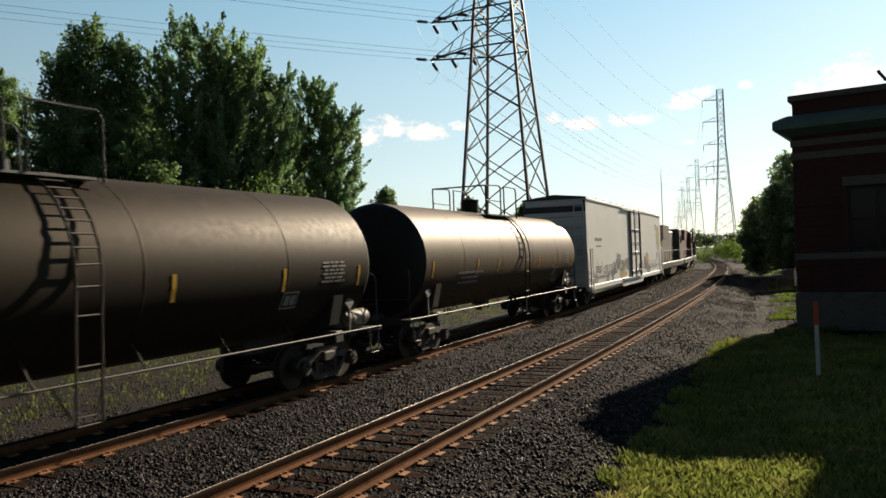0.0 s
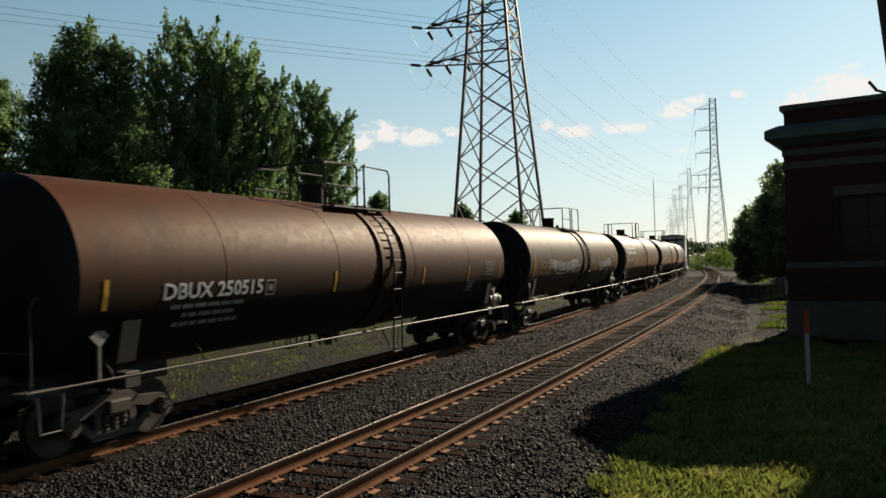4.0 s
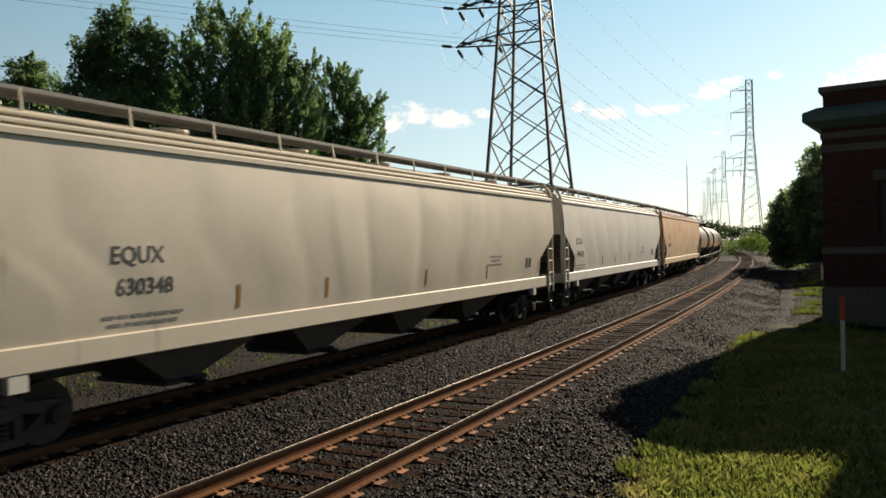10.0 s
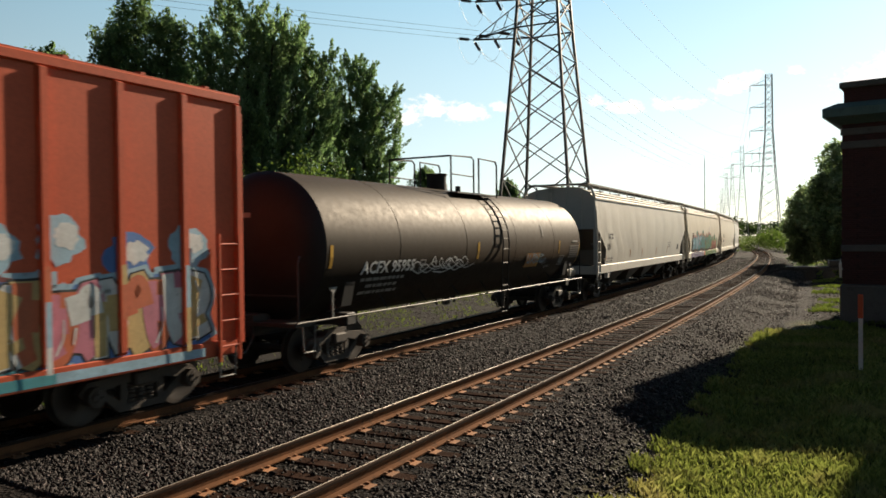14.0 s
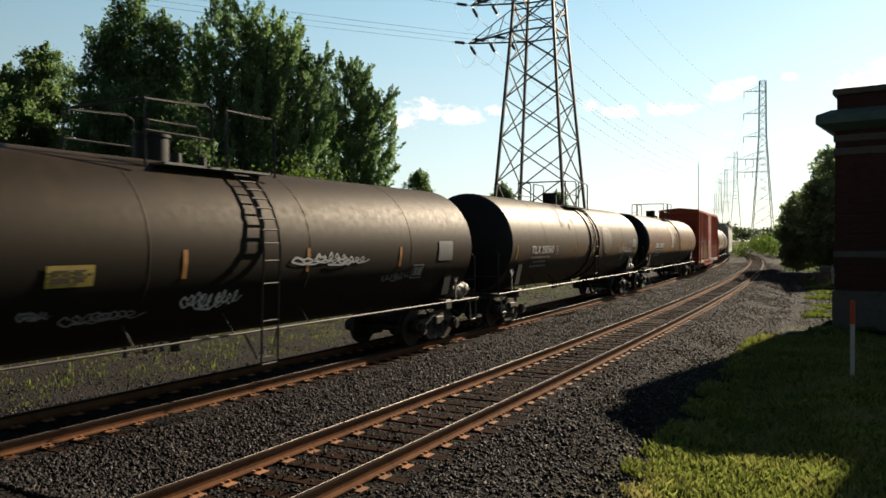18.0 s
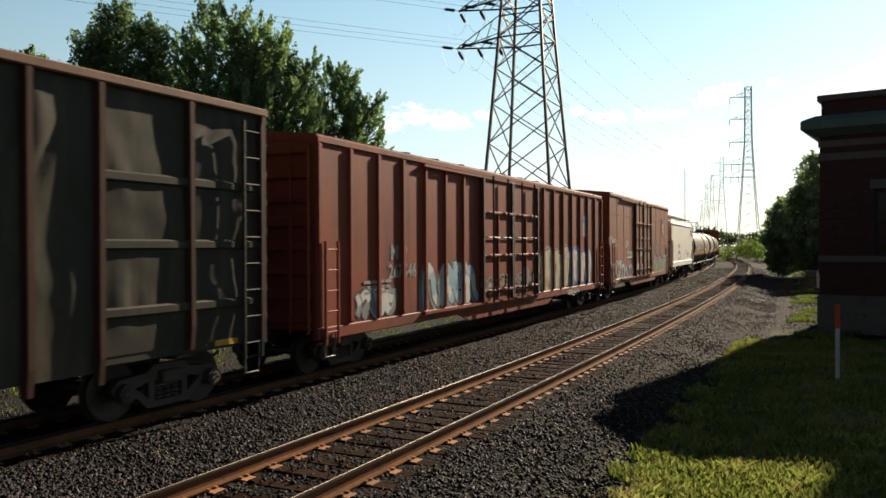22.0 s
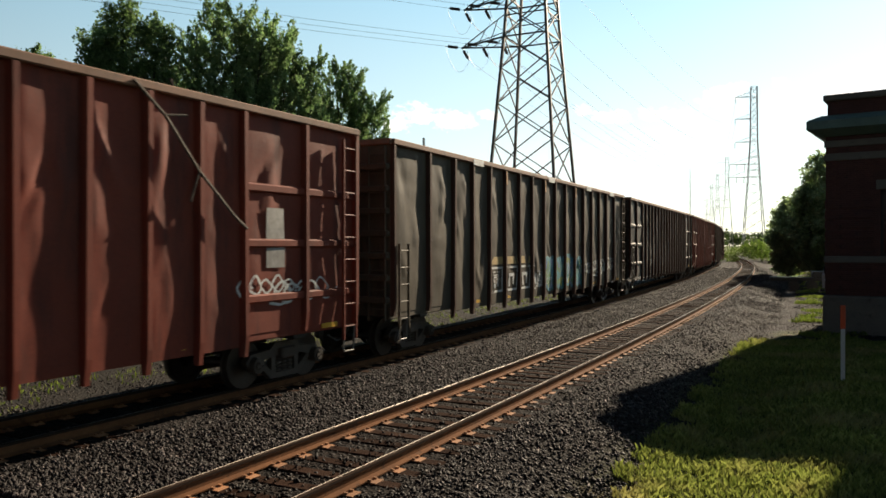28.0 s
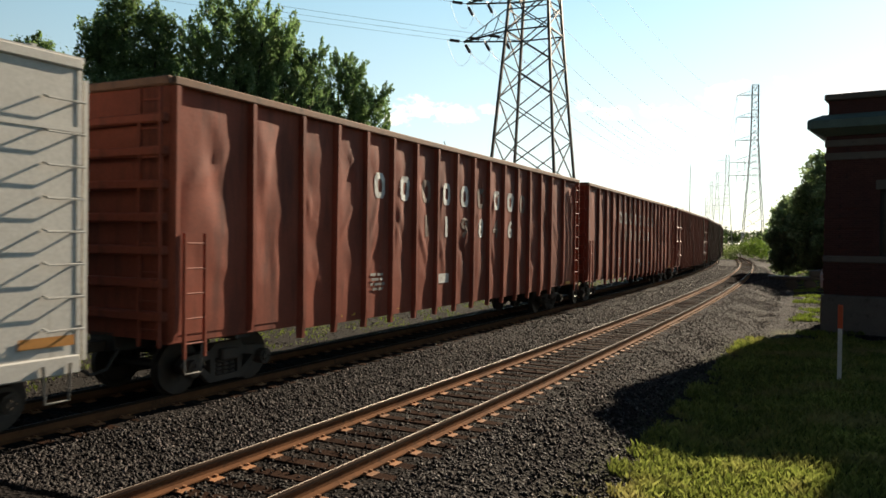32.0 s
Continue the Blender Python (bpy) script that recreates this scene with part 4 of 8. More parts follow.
def add_couplers(car, half, z=0.88):
    for sd in (-1, 1):
        f = lambda: Form().box(0, 0.75, -0.1, 0.1, -0.09, 0.09, 0.02).box(0.55, 0.85, -0.16, 0.13, -0.15, 0.15, 0.03)
        part("coupler", f, M["truck"], car, key="coupler", at=pose(sd * (half - 0.72), 0, z, 0, 0, 0 if sd > 0 else 180))
        g = lambda: Form().path([(0, 0.35, -0.05), (0.25, 0.36, -0.35), (0.5, 0.3, -0.4), (0.68, 0.2, -0.25)], 0.03, 6)
        part("air_hose", g, M["steel_dark"], car, key="air_hose", at=pose(sd * (half - 0.75), 0, z, 0, 0, 0 if sd > 0 else 180))


def ladder_form(h, w=0.42, n=5, r=0.016):
    f = Form()
    for x in (-w / 2, w / 2):
        f.box(x - 0.02, x + 0.02, -0.03, 0.03, 0, h)
    return f


def add_ladder(name, parent, material, h, w, n, at, r=0.016):
    """Two stiles, and each rung as a part of the ladder."""
    ladder = part(name, lambda: ladder_form(h, w), material, parent, key=("stiles", h, w, material.name), at=at)
    for k in range(n):
        part("rung", lambda: Form().rod((-w / 2, -0.01, 0), (w / 2, -0.01, 0), r, 5), material, ladder, key=("rung", w, r, material.name), at=(0, 0, h * (k + 0.6) / n))
    return ladder


def stirrup_form():
    return Form().path([(-0.2, 0, 0.5), (-0.17, 0, 0), (0.17, 0, 0), (0.2, 0, 0.5)], 0.02, 5)


def bars_form(rows, seed=1):
    """Rows of small stencilled data as plain bars; rows of (z, length, height)."""
    rng = random.Random(seed)
    f = Form()
    for z, ln, h in rows:
        x = -ln / 2
        while x < ln / 2 - 0.05:
            w = rng.uniform(0.1, 0.3)
            f.box(x, min(x + w, ln / 2), -0.004, 0.004, z, z + h)
            x += w + 0.05
    return f


def frame_form(w, h, t):
    """A stencilled frame of w by h metres with lines t wide."""
    w, h = w / 2, h / 2
    return Form().box(-w, w, -0.004, 0.004, h - t, h).box(-w, w, -0.004, 0.004, -h, t - h).box(-w, t - w, -0.004, 0.004, t - h, h - t).box(w - t, w, -0.004, 0.004, t - h, h - t)


def flat_colour(name, c):
    if name not in M:
        M[name] = mat(name, c, tuple(0.75 * v for v in c), tuple(0.45 * v for v in c), rough=0.55, scale=2.5, stain_amount=0.3, bump=0)
    return M[name]


SPRAY_FORMS = (
    (((0.1, 0.0), (0.0, 0.5), (0.2, 0.95), (0.5, 0.75)), ((0.5, 0.8), (0.62, 0.3), (0.95, 0.05))),
    (((0.05, 0.9), (0.3, 0.45), (0.1, 0.05)), ((0.35, 0.7), (0.75, 1.0), (0.95, 0.55), (0.55, 0.15), (0.8, -0.03))),
    (((0.25, 0.05), (0.05, 0.55), (0.45, 1.0), (0.9, 0.7), (0.5, 0.42)), ((0.6, 0.4), (0.98, 0.08))),
    (((0.0, 0.15), (0.35, 0.0), (0.42, 0.6), (0.12, 1.0)), ((0.65, 0.0), (0.95, 0.45), (0.65, 1.0), (0.4, 0.85))),
    (((0.1, 1.0), (0.15, 0.3), (0.5, 0.05), (0.88, 0.35), (0.8, 1.0)), ((0.48, 0.4), (0.55, 0.8), (0.3, 0.95))))


def ribbon(form, pts, w0, w1, wall, lift, swell=0.0, blunt=False):
    """A painted stroke through points in x and z, w0 wide at its start and w1 at its end, laid on a side."""
    dense = []
    for (ax, az), (bx, bz) in zip(pts, pts[1:]):
        dense += [(ax + (bx - ax) * k / 5, az + (bz - az) * k / 5) for k in range(5)]
    dense.append(pts[-1])
    for n in range(2):  # round the bends off
        dense = [dense[0]] + [((a[0] + 2 * b[0] + c[0]) / 4, (a[1] + 2 * b[1] + c[1]) / 4) for a, b, c in zip(dense, dense[1:], dense[2:])] + [dense[-1]]
    m = len(dense) - 1
    way = lambda k: Vector((dense[min(k + 1, m)][0] - dense[max(k - 1, 0)][0], dense[min(k + 1, m)][1] - dense[max(k - 1, 0)][1])).normalized()
    rows = []
    for k, (x, z) in enumerate(dense):
        d = way(k)
        w = (w0 + (w1 - w0) * k / m) / 2 + swell
        if blunt and k in (0, m):
            w *= 0.62
        if k in (0, m):
            x, z = x + d.x * (swell + (w * 0.5 if blunt else 0)) * (1 if k else -1), z + d.y * (swell + (w * 0.5 if blunt else 0)) * (1 if k else -1)
        rows.append([(x - d.y * w * q, z + d.x * w * q) for q in (-1, 0, 1)])
    form.add([(x, wall(z) - lift, z) for row in rows for x, z in row], [(3 * k + q, 3 * k + q + 1, 3 * k + q + 4, 3 * k + q + 3) for k in range(m) for q in (0, 1)])
    return form


def piece(car, x0, x1, z0, z1, side, fills, seed, letters=5, outline="black", aura=None, shade=None, stroke=0.3, blunt=False, slant=0.1, lift=0.0):
    """A sprayed piece of interlocking unreadable strokes on a car's near side: an aura, dark outlines, fills of two colours and light flashes."""
    rng = random.Random(seed)
    wall = side if callable(side) else (lambda z: side)
    w, h = (x1 - x0) / letters, z1 - z0
    for k in range(letters):
        shape = rng.choice(SPRAY_FORMS)
        wide, tall, drop = w * rng.uniform(0.95, 1.2), h * rng.uniform(0.82, 1.0), h * rng.uniform(0.0, 0.08)
        lean = rng.uniform(-slant, slant) * 2
        spot_at = lambda p: (x0 + w * k + (p[0] + lean * (p[1] - 0.5)) * wide * 0.92, z0 + drop + stroke * h * 0.25 + p[1] * (tall - stroke * h * 0.5))
        layers = []
        ws = [(stroke * h * rng.uniform(0.75, 1.25), stroke * h * rng.uniform(0.6, 1.3)) for q in shape]
        if aura:
            layers.append(("graffiti_aura", aura, "sprayed colour round the letter", 0.11, 0.003, (0, 1)))
        if shade:
            layers.append(("graffiti_shade", shade, "sprayed drop shade of the letter", 0.06, 0.005, (0, 1)))
        layers.append(("graffiti_outline", outline, "sprayed dark outline", 0.035, 0.007, (0, 1)))
        layers.append(("graffiti_fill", fills[k % len(fills)], "sprayed letter fill", 0.0, 0.010, (0, 1)))
        if len(fills) > 1:
            layers.append(("graffiti_fade", fills[(k + 1) % len(fills)], "second colour sprayed into the fill", -0.02, 0.013, (0.0, 0.5)))
        layers.append(("graffiti_flash", "white", "thin pale highlight", None, 0.016, (0.55, 0.85)))
        for name, colour, label, swell, up, (a, b) in layers:
            f = Form()
            for n, (path, (wa, wb)) in enumerate(zip(shape, ws)):
                pts = [spot_at(p) for p in path]
                if name == "graffiti_shade":
                    pts = [(x - 0.07, z - 0.06) for x, z in pts]
                if (a, b) != (0, 1):
                    at = lambda u: (lambda q: tuple(Vector(pts[min(int(q), len(pts) - 2)]).lerp(Vector(pts[min(int(q) + 1, len(pts) - 1)]), q - min(int(q), len(pts) - 2))))(u * (len(pts) - 1))
                    pts = [at(a + (b - a) * j / 3) for j in range(4)]
                if name == "graffiti_flash":
                    if n or rng.random() < 0.4:
                        continue
                    ribbon(f, [(x - 0.22 * wa, z) for x, z in pts], 0.035, 0.02, wall, lift + up)
                else:
                    ribbon(f, pts, max(0.05, wa), max(0.05, wb), wall, lift + up + 0.0006 * n + 0.0003 * (k % 2), swell, blunt)
            if f.v:
                part(name, f, flat_colour("spray_" + colour, SPRAY[colour]), car, label)


def scrawl(car, x0, x1, z0, z1, side, colour, seed, strokes=10, r=0.022, label="scrawled spray tag"):
    """An unreadable scribble: thin sprayed loops and zigzags with a flourish or two."""
    rng = random.Random(seed)
    wall = side if callable(side) else (lambda z: side)
    f = Form()
    n = max(2, strokes // 3)
    w, h = (x1 - x0) / n, z1 - z0
    m = 0
    for k in range(n):  # loops and zigzags that run into one another
        a, b = x0 + w * (k - 0.25), x0 + w * (k + 1.25)
        turns = rng.choice((3, 4, 5))
        loop = rng.uniform(0.1, 0.5) * w
        low, tall = rng.uniform(0, 0.25), rng.uniform(0.55, 0.75)
        pts = []
        for q in range(4 * turns + 1):
            u = q / (4 * turns)
            t = 2 * math.pi * u * turns
            swing = 0.5 + 0.5 * math.sin(t) * (0.5 + 0.5 * abs(math.sin(7.3 * u + k)))
            pts.append((a + (b - a) * u + loop * math.cos(t) + rng.uniform(-0.04, 0.04) * w, z0 + h * (low + tall * swing) + rng.uniform(-0.06, 0.06) * h))
        ribbon(f, pts, 1.8 * r, r, wall, 0.006 + 0.0004 * (m % 9))
        m += 1
    for q in range(1 + n // 5):
        a = rng.uniform(x0, x1 - 0.5 * (x1 - x0))
        b = a + rng.uniform(0.3, 0.5) * (x1 - x0)
        z = rng.uniform(z0, z0 + 0.3 * h)
        ribbon(f, [(a, z), ((a + b) / 2, z - 0.08 * h), (b, z + 0.15 * h)], 2 * r, r, wall, 0.0105 + 0.0004 * q)
    part("spray_tag", f, flat_colour("spray_" + colour, SPRAY[colour]), car, label)


def spray_posts(car, w, half, x0, x1, z0, z1, colours, seed):
    """Sprayed colour carried over the outer faces of a boxcar's side posts."""
    rng = random.Random(seed)
    L = half - 0.85
    n = int(2 * L / 1.15)
    for k in range(n + 1):
        x = -L + 0.06 + (2 * L - 0.12) * k / n
        if x0 < x < x1:
            z = z0
            while z < z1 - 0.1:
                top = min(z1, z + rng.uniform(0.25, 0.7))
                if rng.random() < 0.75:
                    patch("sprayed_post", car, x - 0.043, x + 0.043, z, top, -w - 0.095, rng.choice(colours), "side post under sprayed colour")
                z = top


def name_shapes(car, x0, x1, z, h, n, side, colour, label="plain blocks of a painted owner's name", skip=()):
    """A painted name as a row of plain hollow blocks."""
    wall = side if callable(side) else (lambda v: side)
    w = (x1 - x0) / n
    for k in range(n):
        if k in skip:
            continue
        a, b, t = x0 + w * k + w * 0.10, x0 + w * (k + 1) - w * 0.10, h * 0.24
        f = Form()
        mx, rx, rz = (a + b) / 2, (b - a) / 2, h / 2
        shape = [(1, 0.55), (0.6, 1), (-0.6, 1), (-1, 0.55), (-1, -0.55), (-0.6, -1), (0.6, -1), (1, -0.55)]
        out = [(mx + u * rx, z + v * rz) for u, v in shape]
        hole = [(mx + u * (rx - t), z + v * (rz - t)) for u, v in shape]
        f.add([(u, wall(v) - 0.005, v) for u, v in out + hole], [(j, (j + 1) % 8, 8 + (j + 1) % 8, 8 + j) for j in range(8)])
        part("name_block", f, M[colour], car, label)


def patch(name, car, x0, x1, z0, z1, side, colour, label):
    """A painted patch or sticker on a side."""
    wall = side if callable(side) else (lambda v: side)
    f = Form()
    m = 6
    pts = [(x, wall(z0 + (z1 - z0) * k / m) - 0.004, z0 + (z1 - z0) * k / m) for k in range(m + 1) for x in (x0, x1)]
    f.add(pts, [(2 * k, 2 * k + 1, 2 * k + 3, 2 * k + 2) for k in range(m)])
    part(name, f, M[colour] if colour in M else flat_colour("spray_" + colour, SPRAY[colour]), car, label)


def blotch(name, car, x, z, rx, rz, wall, colour, label, seed, rough=0.25):
    """An uneven round patch of paint or dried load that follows the side."""
    rng = random.Random(seed)
    n = 22
    edge = [1 + rough * rng.uniform(-1, 1) for k in range(n)]
    pts = [(x, wall(z) - 0.005, z)]
    for u in (0.35, 0.7, 1.0):
        for k in range(n):
            a = 2 * math.pi * k / n
            v = z + rz * u * edge[k] * math.sin(a)
            pts.append((x + rx * u * edge[k] * math.cos(a), wall(v) - 0.005, v))
    f = [(0, 1 + k, 1 + (k + 1) % n) for k in range(n)]
    for j in range(2):
        f += [(1 + j * n + k, 1 + (j + 1) * n + k, 1 + (j + 1) * n + (k + 1) % n, 1 + j * n + (k + 1) % n) for k in range(n)]
    part(name, Form().add(pts, f), M[colour], car, label)


def car_empty(name, label, i, category="freight car"):
    car = thing(name, label, category, "cars of the freight train")
    TRAIN.append((car, (GAPS[i] + GAPS[i + 1]) / 2))
    return car, (GAPS[i] - GAPS[i + 1]) / 2


def tank_car(i, paint, label, rad=1.60, tz=2.65, words="", wz=2.45, wx=-4.2, tag=None, extra=None, bands=0, ladder_x=0.7, spill=None, strips=None, tape="yellow", panel=None, stencil=None):
    car, half = car_empty("tank_car", label, i)
    L = half - 0.88  # half the tank's length
    n = 40
    rings = []
    for x, k in ((-L, 0.0), (-L + 0.03, 0.28), (-L + 0.14, 0.62), (-L + 0.30, 0.84), (-L + 0.46, 0.95), (-L + 0.62, 1.0)):
        rings.append((x, rad * max(k, 0.02)))
    body = [(-L + 0.62, rad)] + [(-L + 0.62 + (2 * L - 1.24) * u / 8, rad) for u in range(1, 8)] + [(L - 0.62, rad)]
    ring = lambda x, r: [(x, r * math.cos(t), tz + r * math.sin(t)) for t in (2 * math.pi * j / n for j in range(n))]
    f = Form()
    f.loft([ring(x, r) for x, r in body], caps=False)
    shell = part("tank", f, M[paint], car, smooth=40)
    for sd in (-1, 1):
        h = Form()
        h.loft([ring(sd * -x if sd > 0 else x, r) for x, r in rings])
        part("tank_head", h, M["tank_end"], car, "black dished tank head", smooth=50)
    for u in [k / 5 for k in range(1, 5)]:
        x = -L + 2 * L * u
        seam = Form().loft([ring(x - 0.016, rad + 0.001), ring(x - 0.009, rad + 0.005), ring(x + 0.009, rad + 0.005), ring(x + 0.016, rad + 0.001)], caps=False)
        part("weld_seam", seam, M[paint], shell, smooth=40)
    # stub sills, saddles and end platforms
    for sd in (-1, 1):
        x0, x1 = sorted((sd * (half - 4.4), sd * (half - 0.75)))
        part("stub_sill", Form().box(x0, x1, -0.33, 0.33, 0.80, 1.24, 0.02), M["steel_dark"], car)
        part("saddle", Form().prism_x([(-1.3, 1.3), (-1.45, 1.95), (-1.0, 1.55), (0, 1.25), (1.0, 1.55), (1.45, 1.95), (1.3, 1.3), (0.5, 1.05), (-0.5, 1.05)], sd * (half - 2.55) - 0.18, sd * (half - 2.55) + 0.18), M["steel_dark"], car)
        a, b = sorted((sd * (half - 1.35), sd * (half - 0.72)))
        part("end_platform", Form().box(a, b, -1.42, 1.42, 1.02, 1.10, 0.01), M["steel_dark"], car, "dark grated end platform")
        x = sd * (half - 0.85)
        rail = Form()
        for q in (-1, 1):
            rail.path([(x, q * 1.38, 1.08), (x, q * 1.38, 2.25), (x - sd * 0.10, q * 1.34, 2.36), (x - sd * 0.25, q * 1.22, 2.38)], 0.022, 6)
        rail.path([(x, -1.38, 1.62), (x, 1.38, 1.62)], 0.018, 6)
        part("end_handrail", rail, M["steel_dark"], car, "bent pipe handrail")
        for q in (-1, 1):
            part("stirrup_step", stirrup_form, M["galv"], car, key="stirrup", at=(sd * (half - 1.1), q * 1.44, 0.52))
            part("body_bolster", Form().box(sd * (half - 2.55) - 0.16, sd * (half - 2.55) + 0.16, *sorted((q * 0.3, q * 1.44)), 0.90, 1.16, 0.02), M["steel_dark"], car)
    for q in (-1, 1):
        part("side_safety_rail", Form().rod((-half + 0.75, q * 1.43, 1.10), (half - 0.75, q * 1.43, 1.10), 0.021, 6), M["tank_rail"], car, "long thin side safety rail")
        for k in range(9):
            x = -half + 2.2 + k * (2 * half - 4.4) / 8
            part("rail_bracket", lambda: Form().rod((0, 0, 0), (0, 0.32, 0.42), 0.016, 5), M["steel_dark"], car, key="rail_bracket", at=pose(x, q * 1.43, 1.10, 0, 0, 0 if q < 0 else 180))
    # stencilled lines on the rear head
    rear = lambda y, z: -L + float(np.interp(math.hypot(y, z - tz) / rad, (0.02, 0.28, 0.62, 0.84, 0.95, 1.0), (0, 0.03, 0.14, 0.30, 0.46, 0.62))) - 0.008
    rng = random.Random(i + 900)
    for k, (z, ln) in enumerate(((0.62, 0.62), (0.44, 0.5), (0.30, 0.42), (0.16, 0.36))):
        f = Form()
        y = 0.62
        while y > 0.62 - ln:
            w = rng.uniform(0.08, 0.2)
            h = 0.10 if k == 0 else 0.055
            pts = [(rear(q, tz + z + v), q, tz + z + v) for v in (0, h) for q in (y, y - w)]
            f.add(pts, [(0, 1, 3, 2)])
            y -= w + 0.05
        part("stencilled_data", f, M["grey_letter"], car, "white stencilled line on the tank head")
    # brake gear and outlet below
    res = part("brake_reservoir", Form().rod((half - 1.95, -1.08, 1.36), (half - 1.02, -1.08, 1.36), 0.2, 14), M["tan_panel"], car, "pale dusty brake reservoir on the end platform", smooth=40)
    for x in (half - 1.7, half - 1.25):
        part("reservoir_strap", Form().rod((x - 0.03, -1.08, 1.36), (x + 0.03, -1.08, 1.36), 0.212, 14), M["steel_dark"], res)
    part("reservoir_stand", Form().box(half - 1.75, half - 1.2, -1.2, -0.95, 1.1, 1.2, 0.01), M["steel_dark"], res)
    for x in (-1.5, -1.1, -0.75, -0.4):
        part("heater_pipe", lambda: Form().rod((0, -0.5, 1.2), (0, -0.5, 0.84), 0.035, 6), M["steel_dark"], car, key="heater_pipe", at=(x, 0, 0))
    part("bottom_outlet", Form().box(-0.22, 0.22, -0.22, 0.22, 0.92, 1.3, 0.03).rod((0, 0, 0.92), (0, 0, 0.72), 0.1, 10), M["steel_dark"], car)
    # fittings on top
    top = tz + rad
    part("manway_housing", Form().rod((-0.5, 0, top - 0.08), (-0.5, 0, top + 0.40), 0.29, 20).rod((-0.5, 0, top + 0.40), (-0.5, 0, top + 0.45), 0.32, 20), M["tank_end"], car, "black round manway housing", smooth=40)
    for x, y, h, r in ((0.15, 0.1, 0.2, 0.1), (0.5, -0.2, 0.14, 0.08)):
        part("top_valve", Form().rod((x, y, top - 0.1), (x, y, top + h), r, 10), M["steel_dark"], car)
    pf = Form().box(-1.1, 1.5, -1.0, -0.42, top - 0.16, top - 0.12).box(-1.1, 1.5, 0.42, 1.0, top - 0.16, top - 0.12)
    part("top_platform", pf, M["galv"], car, "grated top platform")
    for q in (-1, 1):
        rl = lambda p, r, n: part("railing_hoop", Form().path(p, r, n), M["steel_dark"], car, "bent pipe railing on the top platform")
        rl([(-1.5, q * 1.0, top - 0.2), (-1.5, q * 1.0, top + 0.85), (-0.2, q * 1.0, top + 0.92), (-0.05, q * 1.0, top + 0.84), (-0.05, q * 1.0, top - 0.12)], 0.026, 6)
        rl([(0.3, q * 1.0, top - 0.12), (0.3, q * 1.0, top + 0.92), (1.5, q * 1.0, top + 0.92), (1.6, q * 1.0, top + 0.8), (1.6, q * 1.0, top - 0.2)], 0.026, 6)
        rl([(-1.5, q * 1.0, top + 0.35), (-0.05, q * 1.0, top + 0.35)], 0.018, 6)
    rl([(-1.5, -1.0, top + 0.85), (-1.5, 1.0, top + 0.85)], 0.026, 6)
    for q in (-1, 1):
        pts = []
        for a in (62, 50, 38, 26, 14, 0):
            t = radians(a)
            pts.append(((rad + 0.10) * math.cos(t), tz + (rad + 0.10) * math.sin(t)))
        pts += [(rad + 0.06, tz - 0.7), (rad + 0.02, 0.52)]
        for x in (ladder_x - 0.22, ladder_x + 0.22):
            part("ladder_stile", Form().path([(x, q * y, z) for y, z in pts], 0.022, 5), M["truck"], car, "curved steel ladder stile")
        for k in range(13):
            u = k / 12 * (len(pts) - 1)
            a, b = pts[int(u)], pts[min(int(u) + 1, len(pts) - 1)]
            w = u - int(u)
            y, z = a[0] + (b[0] - a[0]) * w, a[1] + (b[1] - a[1]) * w
            part("ladder_rung", lambda: Form().rod((-0.22, 0, 0), (0.22, 0, 0), 0.017, 5), M["truck"], car, key="tank_rung", at=(ladder_x, q * y, z))
        part("ladder_step", Form().path([(ladder_x - 0.45, q * 1.43, 1.1), (ladder_x - 0.2, q * 1.5, 0.62), (ladder_x + 0.2, q * 1.5, 0.62), (ladder_x + 0.45, q * 1.43, 1.1)], 0.02, 5), M["truck"], car)
    for x in ([ladder_x - 0.62, ladder_x + 0.62] if bands else []):
        part("tank_band", Form().loft([ring(x - 0.09, rad + 0.002), ring(x - 0.08, rad + 0.05), ring(x + 0.08, rad + 0.05), ring(x + 0.09, rad + 0.002)], caps=False), M[paint], car, smooth=40)
    # markings on the near side
    skin = lambda x, z: -math.sqrt(max(0.01, rad * rad - (z - tz) ** 2))
    if words:
        hug(lettering("reporting_mark", words, 0.37, tag or M["white_letter"], car, wx, -rad, wz, "stencilled reporting marks", 0.009, 90, 1.15), skin)
        hug(part("stencilled_box", frame_form(0.28, 0.3, 0.03).box(-0.06, 0.06, -0.004, 0.004, -0.06, 0.06), M["pale_letter"], car, at=(wx + 1.5, -rad, wz - 0.02)), skin)
    hug(part("stencilled_data", bars_form(((0.1, 1.9, 0.07), (-0.05, 1.3, 0.07), (-0.2, 1.6, 0.07)), i), M["pale_letter"], car, "rows of faded small stencilled data", at=(wx - 0.1, -rad, wz - 0.38)), skin)
    for x in strips or (-half + 1.95, -half + 5.2, -2.0, 2.4, half - 4.6, half - 1.9):
        if (words and abs(x - wx) < 1.5) or (i == 16 and x == 2.4):
            continue
        hug(part("reflector", lambda: Form().box(-0.045, 0.045, -0.004, 0.004, -0.23, 0.0).box(-0.045, 0.045, -0.004, 0.004, 0.0, 0.23), M[tape], car, "upright reflective strip", key=("tank_strip", tape), at=(x, -rad, 2.36)), skin)
    px, pz, pw = panel or (half - 2.9, 2.5, 0.85)
    hug(part("data_panel", bars_form([(0.15 - 0.08 * q, pw - (0.15 if q in (2, 4) else 0), 0.045) for q in range(6)], i + 40), M["grey_letter"], car, "pale test-data panel", at=(px, -rad, pz)), skin)
    fx, fz = stencil or (half - 4.3, 1.95)
